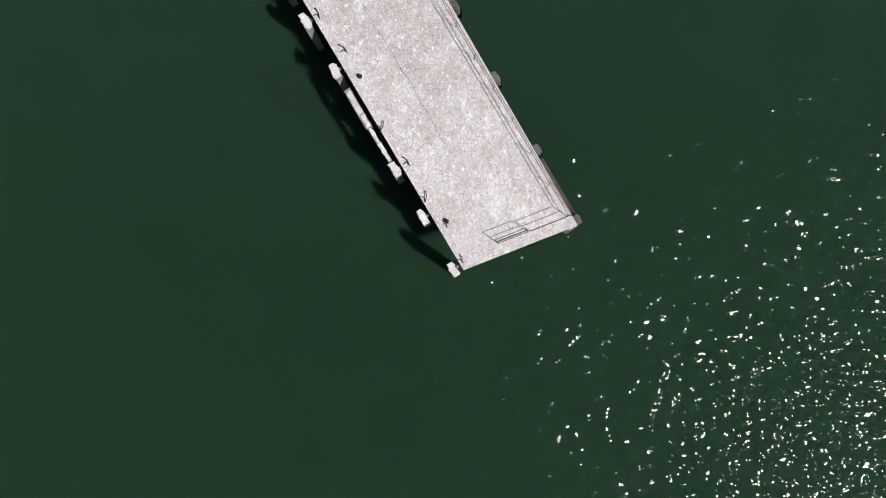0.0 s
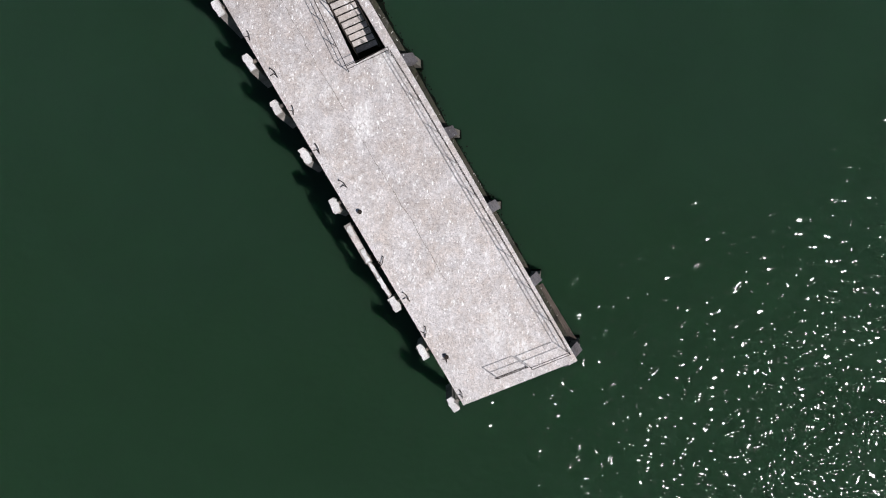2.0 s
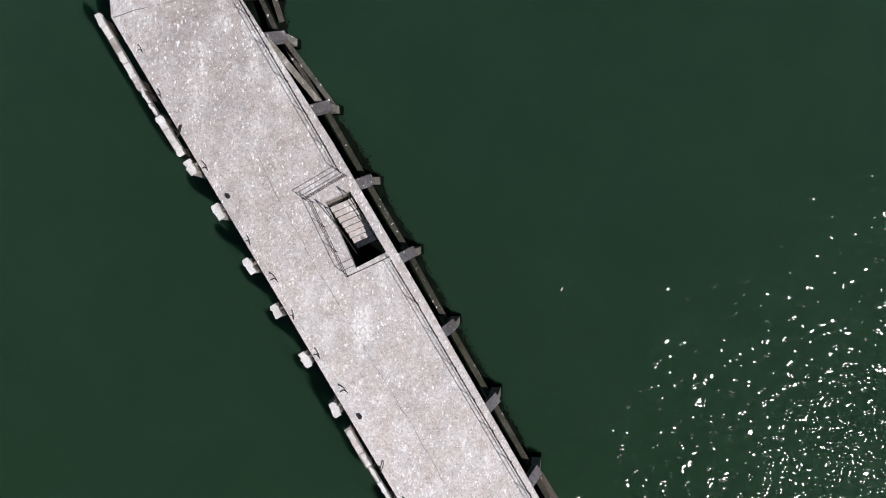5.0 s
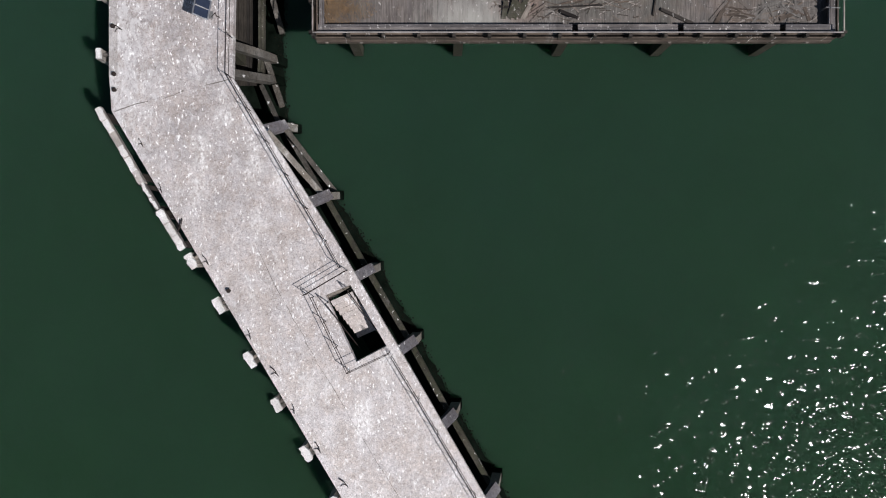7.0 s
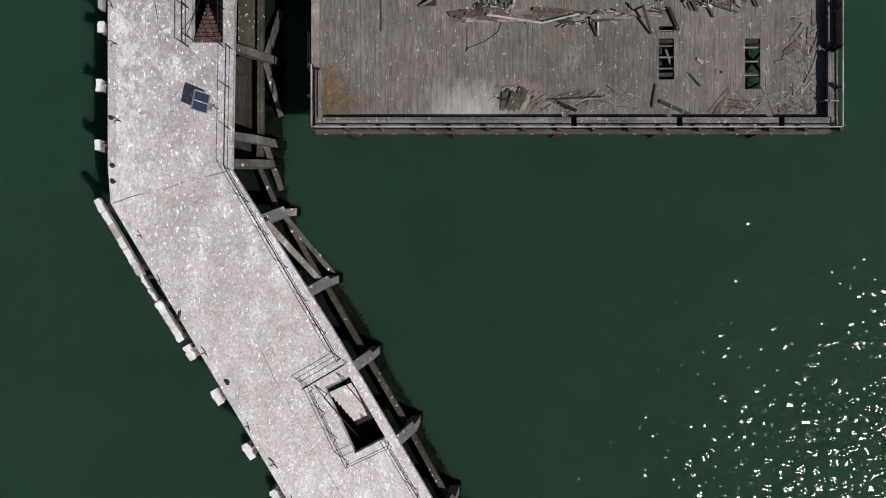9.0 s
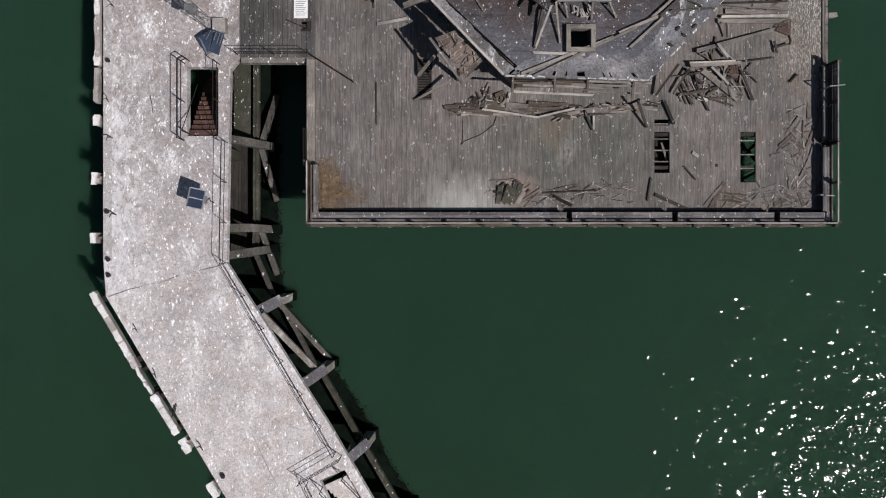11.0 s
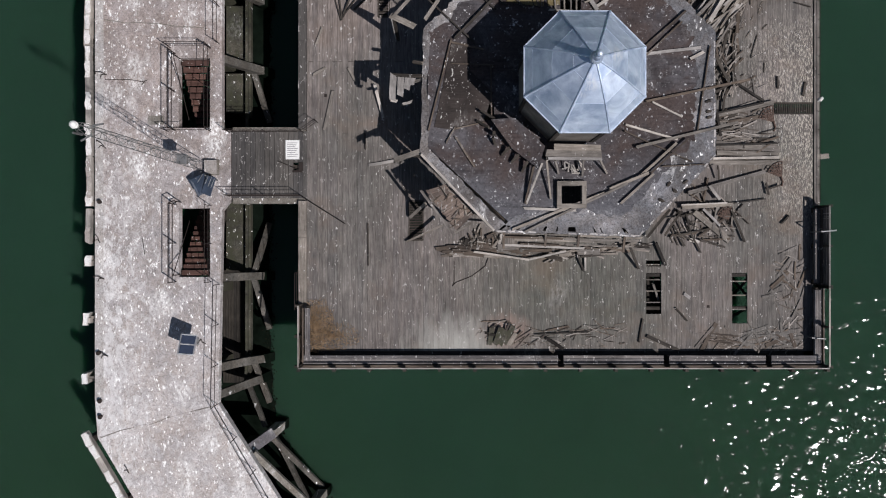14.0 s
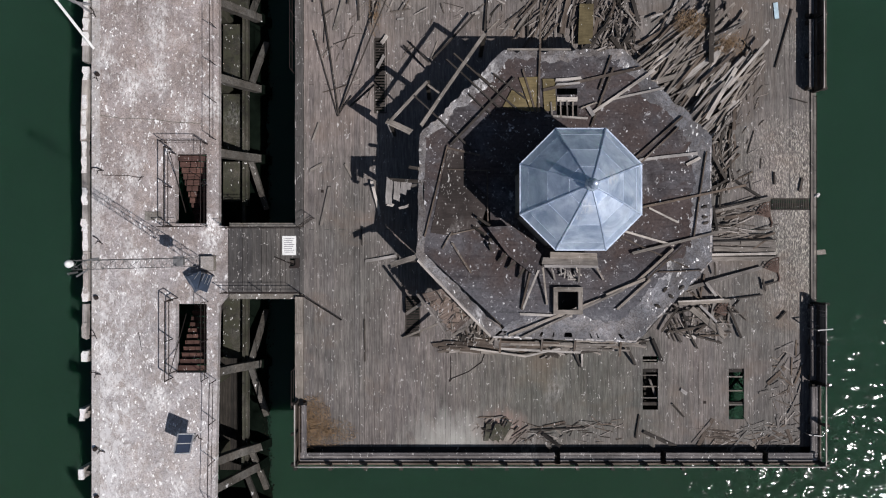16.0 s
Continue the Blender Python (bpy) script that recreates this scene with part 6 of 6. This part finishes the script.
fallen([
    ((8.81, 28.08, 3.86), (8.97, 29.03, 3.86), 0.06), ((9.16, 28.32, 3.86), (10.47, 27.72, 3.86), 0.14), ((4.41, 28.39, 3.86), (6.67, 28.51, 3.86), 0.05), ((4.88, 28.25, 3.90), (5.58, 27.83, 4.30), 0.14),
    ((10.35, 29.50, 3.85), (10.83, 28.96, 3.85), 0.07), ((6.17, 31.82, 4.00), (6.50, 31.05, 3.86), 0.08), ((-4.73, 45.17, 3.86), (-3.71, 41.61, 3.86), 0.04), ((-3.71, 41.61, 3.86), (-3.14, 42.44, 3.86), 0.04),
    ((-4.37, 46.47, 3.90), (-3.66, 41.61, 3.86), 0.05), ((-1.64, 46.25, 4.60), (-3.61, 41.85, 3.88), 0.05), ((-2.71, 36.86, 3.84), (-2.69, 36.15, 3.84), 0.05), ((-2.59, 33.06, 3.84), (-2.57, 31.28, 3.83), 0.05),
], 0.06, M_DARK, "dark broken lath lying on the platform", ALONE)
fallen([
    ((14.67, 43.63, 3.86), (15.38, 46.12, 3.86), 0.05), ((12.49, 46.48, 3.86), (12.72, 45.53, 3.86), 0.05), ((13.30, 44.81, 3.90), (13.86, 44.03, 3.86), 0.07), ((11.80, 43.75, 4.36), (11.86, 46.60, 4.40), 0.2),
    ((11.98, 44.98, 3.95), (12.03, 46.45, 3.95), 0.18), ((3.35, 45.53, 3.86), (4.18, 46.20, 3.86), 0.05), ((2.56, 46.47, 3.90), (2.46, 45.16, 3.90), 0.08), ((4.29, 44.81, 3.90), (4.24, 46.11, 3.90), 0.08),
    ((2.03, 45.79, 4.20), (0.26, 43.98, 3.90), 0.08), ((-0.93, 44.57, 3.90), (-0.10, 43.67, 3.90), 0.05), ((-0.69, 44.69, 3.90), (0.14, 43.86, 3.90), 0.05), ((14.63, 39.24, 3.85), (14.65, 38.76, 3.85), 0.07),
    ((15.69, 38.41, 3.86), (15.81, 39.00, 3.86), 0.1), ((15.36, 42.32, 3.90), (15.98, 42.15, 3.90), 0.04),
], 0.06, M_DARK, "dark broken lath lying on the platform", ALONE)
for pts in (((6.35, 44.56, 3.95), (6.96, 44.60, 3.95), (7.01, 46.26, 3.95), (6.42, 46.26, 3.95)),):
    sheet("ochre_panel", pts, 0.04, M_OCHRE, "ochre-stained board panel leaning on the debris", "board", 0.1)
sheet("plastic_sheet", ((14.66, 45.68, 3.83), (14.85, 45.71, 3.83), (14.78, 46.39, 3.83), (14.59, 46.35, 3.83)), 0.02, M_SHEET, "pale blue plastic sheet on the planks", "sheet", 0.02)

# hole broken through the planks near the south bench, with splinters standing in it
burst = thing("burst_planks", (2.99, 28.30, 3.80), "mossy splintered planks pushed up at a broken spot", "planks")
for a, b, c, w, m in (((2.52, 27.98), (2.62, 28.62), 0.10, 0.20, M_MOSS), ((2.74, 27.95), (3.02, 28.70), 0.16, 0.22, M_MOSS), ((2.98, 27.96), (3.22, 28.62), 0.12, 0.20, M_MOSS), ((3.16, 28.02), (3.52, 28.80), 0.2, 0.2, M_MOSS), ((3.36, 27.98), (3.60, 28.40), 0.08, 0.18, M_GREY),
                   ((2.36, 28.46), (2.72, 28.38), 0.14, 0.10, M_DARK), ((2.50, 28.62), (2.86, 28.82), 0.12, 0.08, M_DARK), ((3.06, 28.3), (3.34, 28.86), 0.24, 0.07, M_DARK), ((2.2, 28.94), (3.45, 28.90), 0.03, 0.06, M_BROWN), ((2.45, 28.84), (3.2, 28.97), 0.05, 0.05, M_GREY), ((3.5, 28.2), (3.9, 28.55), 0.06, 0.08, M_BROWN)):
    stick("splinter", (*a, DECK + 0.03), (*b, DECK + 0.03 + c), w, 0.03, m, burst, wear=0.05)
for k in range(26):
    th, r = random.uniform(0, math.tau), random.uniform(0.3, 0.75)
    c = (3.0 + 1.3 * r * math.cos(th), 28.45 + 0.6 * r * math.sin(th))
    d = Vector((random.uniform(-0.2, 0.2), random.uniform(-0.1, 0.1)))
    stick("chip", (c[0] - d.x, c[1] - d.y, DECK + 0.012), (c[0] + d.x, c[1] + d.y, DECK + 0.02), 0.035, 0.015, random.choice([M_BROWN, M_GREY, M_PALE]), burst, wear=0.04)


# dry grass in the corner of the platform and among the debris
def straw(region, n, length, label, seed, base=0.0):
    rnd = random.Random(seed)
    c, rx, ry = region
    bm = bmesh.new()
    for i in range(n):
        k = rnd.random()
        a = rnd.uniform(0, math.tau)
        x, y = c[0] + rx * k * math.cos(a), c[1] + ry * k * math.sin(a)
        th, l, z = rnd.gauss(2.3, 0.8), length * rnd.uniform(0.4, 1.2), DECK + 0.01 + base + rnd.uniform(0, 0.16) * (1 - k * 0.7)
        d = Vector((math.cos(th), math.sin(th), 0)) * l
        s = Vector((-d.y, d.x, 0)).normalized() * 0.006
        p = Vector((x, y, z))
        lift = Vector((0, 0, rnd.uniform(0.02, 0.18)))
        v = [bm.verts.new(q) for q in (p - s, p + s, p + d * 0.6 + lift + s * 0.7, p + d * 0.6 + lift - s * 0.7, p + d)]
        bm.faces.new((v[0], v[1], v[2], v[3]))
        bm.faces.new((v[3], v[2], v[4]))
    return tagged(part("dry_grass", bm, M_STRAW), label, "grass", kind="stuff")


straw(((-4.71, 28.71), 0.75, 1.15), 1300, 0.26, "tuft of orange-brown dry grass in the platform corner", 31)
straw(((-4.10, 28.28), 1.3, 0.6), 700, 0.2, "loose dry straw on the platform planks", 32)
straw(((11.05, 45.35), 0.75, 0.6), 900, 0.2, "dry ochre weeds between the fallen boards", 33, 0.3)
straw(((12.60, 44.55), 0.75, 0.5), 700, 0.2, "dry ochre weeds between the fallen boards", 34, 0.25)
straw(((-2.12, 45.79), 0.3, 0.9), 160, 0.25, "thin dry straw on the planks", 35)
straw(((8.94, 42.93), 0.3, 0.3), 60, 0.2, "thin dry straw at the roof foot", 36)

# ---- things on the pier ----
mast = thing("lattice_mast", (-9.62, 35.52, DECK), "slender galvanised lattice mast with a lamp head", "mast")
FOOT, HEAD = Vector((-9.62, 35.52, DECK)), Vector((-10.12, 35.58, 14.0))
legs = []
for k in range(3):
    a = k * math.tau / 3 + 0.5
    off = Vector((math.cos(a), math.sin(a), 0)) * 0.24
    legs.append((FOOT + off, HEAD + off * 0.75))
    rod("leg", legs[-1], 0.014, M_STEEL, mast)
N = 22
for k in range(3):
    p, q = legs[k], legs[(k + 1) % 3]
    pts = []
    for i in range(N + 1):
        s = p if i % 2 == 0 else q
        pts.append(s[0].lerp(s[1], i / N))
    rod("lacing", pts, 0.0075, M_STEEL, mast)
    for i in range(0, N + 1, 2):
        rod("strut", [p[0].lerp(p[1], i / N), q[0].lerp(q[1], i / N)], 0.0075, M_STEEL, mast)
bm = bmesh.new()
bmesh.ops.create_cone(bm, cap_ends=True, segments=14, radius1=0.08, radius2=0.12, depth=0.2, matrix=pose(HEAD.x, HEAD.y, HEAD.z + 0.12))
bmesh.ops.create_uvsphere(bm, u_segments=14, v_segments=8, radius=0.11, matrix=pose(HEAD.x, HEAD.y, HEAD.z + 0.25))
part("lamp_head", bm, M_WHITE, mast, "white lamp head", smooth=True)
rod("antenna", [(HEAD.x + 0.1, HEAD.y - 0.25, HEAD.z - 0.1), (HEAD.x + 0.12, HEAD.y - 0.28, HEAD.z + 0.5)], 0.03, M_STEEL, mast)
rod("antenna", [(HEAD.x + 0.25, HEAD.y - 0.2, HEAD.z - 0.4), (HEAD.x - 0.05, HEAD.y - 0.38, HEAD.z - 0.4)], 0.03, M_STEEL, mast)
rod("antenna", [(HEAD.x + 0.2, HEAD.y + 0.1, HEAD.z - 0.6), (HEAD.x + 0.5, HEAD.y + 0.15, HEAD.z - 0.6)], 0.03, M_STEEL, mast)

bm = bmesh.new()
c = FOOT.lerp(HEAD, 0.19)
block(bm, c.x - 0.2, c.x + 0.16, c.y - 0.17, c.y + 0.17, c.z - 0.1, c.z + 0.16)
part("battery_box", bm, M_STEEL, mast, "grey steel box on the mast")
bm = bmesh.new()
block(bm, c.x - 0.22, c.x + 0.18, c.y - 0.19, c.y + 0.19, c.z + 0.16, c.z + 0.19)
part("box_lid", bm, M_STEEL, mast)

cabinet = thing("equipment_cabinet", (-9.16, 35.49, 3.80), "small grey-white equipment cabinet at the mast foot", "cabinet")
c = (-9.16, 35.44)
box_part("body", c[0] - 0.24, c[0] + 0.24, c[1] - 0.3, c[1] + 0.24, DECK + 0.05, DECK + 0.2, M_COPING, cabinet)
box_part("lid", c[0] - 0.26, c[0] + 0.26, c[1] - 0.32, c[1] + 0.26, DECK + 0.2, DECK + 0.24, M_COPING, cabinet)
box_part("plinth", c[0] - 0.32, c[0] + 0.32, c[1] - 0.35, c[1] + 0.29, DECK, DECK + 0.05, M_OLD_CONCRETE, cabinet)


def panel(name, pts, mat, rows, cols, label, group="solar panels"):
    """A framed solar panel through four corners, with its cells in rows."""
    p = [Vector(q) for q in pts]
    mid = sum(p, Vector()) / 4
    t = thing(name, mid, label, "solar panel", group)
    nrm = (p[1] - p[0]).cross(p[3] - p[0]).normalized()
    if nrm.z < 0:
        nrm = -nrm
    bm = bmesh.new()
    for i in range(cols):
        for j in range(rows):
            def at(u, v):
                return p[0].lerp(p[1], u).lerp(p[3].lerp(p[2], u), v)
            u0, u1, v0, v1 = (i + 0.06) / cols, (i + 0.94) / cols, (j + 0.06) / rows, (j + 0.94) / rows
            q = [at(u0, v0), at(u1, v0), at(u1, v1), at(u0, v1)]
            top = [bm.verts.new(x + nrm * 0.02) for x in q]
            low = [bm.verts.new(x) for x in q]
            bm.faces.new(top)
            for k in range(4):
                bm.faces.new((top[k], low[k], low[(k + 1) % 4], top[(k + 1) % 4]))
    part("cell_field", bm, mat, t)
    bm = bmesh.new()
    top = [bm.verts.new(x) for x in p]
    low = [bm.verts.new(x - nrm * 0.03) for x in p]
    bm.faces.new(top)
    bm.faces.new(low[::-1])
    for k in range(4):
        bm.faces.new((top[k], low[k], low[(k + 1) % 4], top[(k + 1) % 4]))
    part("backing", bm, M_INK if rows * cols > 1 else M_DARK, t)
    for k in range(4):
        a, b = p[k], p[(k + 1) % 4]
        stick("frame", a + nrm * 0.012, b + nrm * 0.012, 0.045, 0.05, M_ALU if rows * cols > 1 else M_STEEL, t)
    stick("post", (mid.x, mid.y, DECK), mid - nrm * 0.05, 0.06, 0.06, M_STEEL, t)
    stick("foot", (mid.x - 0.15, mid.y, DECK + 0.02), (mid.x + 0.15, mid.y, DECK + 0.02), 0.3, 0.03, M_STEEL, t)
    return t


solar = panel("solar_panel", ((-10.15, 27.76, 5.17), (-9.68, 27.65, 4.66), (-9.53, 28.43, 4.64), (-10.0, 28.54, 5.15)), M_CELL, 2, 1, "tilted solar panel with two dark blue cell fields on a post")
cable = thing("cable", (-9.78, 28.18, 3.80), "short loose black cable beside the solar panel", "cable")
rod("cable", [(-9.77, 28.00, 3.82), (-9.60, 28.19, 3.83), (-9.56, 28.05, 3.82), (-9.42, 28.00, 3.82)], 0.018, M_IRON, cable)

rack = thing("panel_rack", (-9.57, 34.61, 3.80), "leaning rack of dark blue solar panels beside the mast", "solar rack")
for pts, m in ((((-9.96, 34.86, 4.20), (-9.70, 34.18, 3.90), (-9.39, 34.37, 3.90), (-9.28, 35.10, 4.50)), M_CELL2), (((-9.57, 34.33, 3.95), (-9.20, 34.18, 3.90), (-8.79, 34.91, 4.50), (-9.13, 35.01, 4.60)), M_CELL2), (((-10.09, 34.90, 4.10), (-9.91, 34.49, 3.90), (-9.37, 35.05, 4.45), (-9.61, 35.00, 4.40)), M_CELL2)):
    bm = bmesh.new()
    top = [bm.verts.new(q) for q in pts]
    low = [bm.verts.new((q[0], q[1], q[2] - 0.04)) for q in pts]
    bm.faces.new(top)
    bm.faces.new(low[::-1])
    for k in range(4):
        bm.faces.new((top[k], low[k], low[(k + 1) % 4], top[(k + 1) % 4]))
    part("panel", bm, m, rack)
for a, b in (((-9.39, 34.33, 3.90), (-8.96, 34.92, 4.55)), ((-9.27, 34.28, 3.90), (-8.86, 34.87, 4.50)), ((-9.53, 34.40, 3.92), (-9.09, 34.96, 4.60)), ((-9.79, 34.61, 4.00), (-9.35, 35.05, 4.50))):
    rod("bar", [a, b], 0.018, M_ALU, rack)
for p in ((-9.23, 35.01, 4.50), (-8.91, 34.86, 4.40), (-9.69, 34.91, 4.30)):
    stick("leg", (p[0], p[1], DECK), p, 0.05, 0.05, M_STEEL, rack)

sign = thing("sign_board", (-5.76, 36.15, 3.80), "white notice board with grey print lying on the gangway planks", "sign")
a, b = (-6.05, 35.75), (-5.47, 36.56)
box_part("board", a[0], b[0], a[1], b[1], DECK + 0.01, DECK + 0.04, M_WHITE, sign)
for k in range(8):
    y = b[1] - 0.12 - k * 0.08
    box_part("print", a[0] + 0.07, b[0] - 0.07 - 0.05 * (k % 3), y - 0.014, y + 0.014, DECK + 0.04, DECK + 0.044, M_INK, sign)
cord = thing("cable", (1.0, 30.5, DECK), "thin dark cord curling over the planks", "cable")
rod("cable", [(1.04, 31.47, 3.82), (1.04, 30.64, 3.82), (0.97, 30.42, 3.82), (1.11, 30.57, 3.83), (1.80, 30.85, 3.82), (2.35, 31.26, 3.83), (2.49, 31.68, 3.84)], 0.014, M_IRON, cord)
opening = thing("hinged_bar", (-5.93, 35.44, 3.80), "thin rusty bar lying beside the gap in the planks", "bar")
rod("bar", [(-6.37, 35.68, 3.83), (-5.51, 35.32, 3.86)], 0.02, M_IRON, opening)
# two black plates drawn in place of an L-shaped hole in the gangway
gap = thing("dark_recess_cover", (-5.55, 35.39, 3.80), "black L-shaped plate in place of a hole in the gangway planks", "cover plate")
box_part("plate", (-5.76, 35.20)[0], (-5.33, 35.20)[0], (-5.33, 35.20)[1], (-5.33, 35.32)[1] - 0.03, DECK + 0.005, DECK + 0.03, M_IRON, gap)
box_part("plate", (-5.50, 35.20)[0], (-5.33, 35.20)[0], (-5.33, 35.32)[1] - 0.03, (-5.33, 35.63)[1], DECK + 0.005, DECK + 0.03, M_IRON, gap)

for a, b in (((-12.10, 32.51, 3.82), (-11.98, 31.75, 3.82)), ((-13.65, 39.12, 3.82), (-11.94, 39.00, 3.82)), ((-12.10, 38.89, 3.82), (-11.88, 39.07, 3.84))):
    w = thing("loose_wire", a, "loose thin rusty wire on the concrete", "wire", "loose wires")
    rod("wire", [a, (a[0] * 0.4 + b[0] * 0.6, a[1] * 0.4 + b[1] * 0.6 + 0.06, DECK + 0.02), b], 0.014, M_IRON, w)
patch = tagged(box_part("patch_plate", (-11.83, 37.22)[0], (-11.18, 37.22)[0], (-11.18, 37.22)[1], (-11.18, 37.58)[1], DECK, DECK + 0.03, M_OLD_CONCRETE), "flat weathered cover plate on the concrete", "cover plate")
# boom that leans over the open edge at the far north of the pier
boom = thing("boom_pole", (-14.13, 44.12, 3.80), "white guano-streaked pole leaning out over the pier edge", "pole")
rod("pole", [(-13.99, 44.46, 3.85), (-14.65, 45.72, 5.20), (-14.85, 46.14, 5.80)], 0.06, M_WHITE, boom)
davit = thing("davit_frame", (-14.37, 46.38, 3.80), "pale steel frame at the pier edge", "frame")
rod("arm", [(-14.16, 46.01, 3.85), (-14.24, 46.06, 4.60), (-14.37, 46.18, 5.40)], 0.05, M_ALU, davit)
rod("arm", [(-14.16, 46.29, 3.85), (-14.33, 46.09, 4.80), (-14.51, 46.13, 5.40)], 0.05, M_ALU, davit)
def lump(name, x, y, z, rx, ry, rz, turn, mat, label, category, group=""):
    """A small irregular flattened lump."""
    bm = bmesh.new()
    bmesh.ops.create_icosphere(bm, subdivisions=2, radius=1.0)
    for v in bm.verts:
        k = random.uniform(0.75, 1.15)
        v.co = Vector((v.co.x * rx * k, v.co.y * ry * k, max(v.co.z, -0.2) * rz * k))
    return tagged(part(name, bm, mat, None, "", pose(x, y, z, 0, 0, turn)), label, category, group)


# added lumps in place of unidentified dark ovals along the roof edge
for x, y, turn in ((8.90, 33.83, -25), (9.42, 34.19, -40), (9.18, 34.45, 50), (9.81, 34.54, 40), (10.70, 37.23, 5), (10.72, 37.00, 15), (10.68, 37.62, 20)):
    lump("roofing_scrap", x, y, ROOF + 0.02, 0.13, 0.065, 0.07, turn, M_DARK, "small dark lump in place of an unidentified dark oval on the pale roof edge", "felt scrap", "felt scraps on the roof edge")
lump("crusted_fitting", 16.44, 38.27, DECK + 0.06, 0.16, 0.08, 0.1, 25, M_CRUST, "small white-crusted fitting on the platform edge", "fitting")
# black plates that stand for small square holes through the planks
for x, y in ((-4.37, 38.44), (11.73, 29.56)):
    tagged(box_part("drain_cover", x - 0.06, x + 0.06, y - 0.06, y + 0.06, DECK - 0.02, DECK + 0.012, M_IRON), "small black plate in place of a square hole in the planks", "drain cover", "drain covers")
fallen([((-4.05, 38.65, 3.86), (-4.41, 37.01, 3.86), 0.12), ((-4.88, 39.30, 3.85), (-4.34, 39.60, 3.85), 0.10), ((-3.41, 39.58, 3.86), (-3.10, 39.03, 3.86), 0.10), ((-4.75, 40.6, 3.85), (-4.5, 41.3, 3.85), 0.09)], 0.05, M_GREY, "grey board lying loose on the platform floor", ALONE)
cleat = thing("cleat", (16.46, 35.87, 3.80), "pale timber outrigger stub on the platform edge", "stub")
stick("stub", (16.27, 35.87, 3.80), (16.76, 35.89, 3.80), 0.2, 0.14, M_GREY, cleat, wear=0.03)
for a, b in (((15.91, 28.29, 4.25), (16.43, 28.25, 4.30)), ((16.03, 32.69, 4.80), (16.60, 32.74, 4.85))):
    br = thing("mooring_arm", a, "pale bent iron arm at the platform rim", "iron arm", "iron arms")
    rod("arm", [(a[0], a[1], DECK), a, b], 0.03, M_STEEL, br)
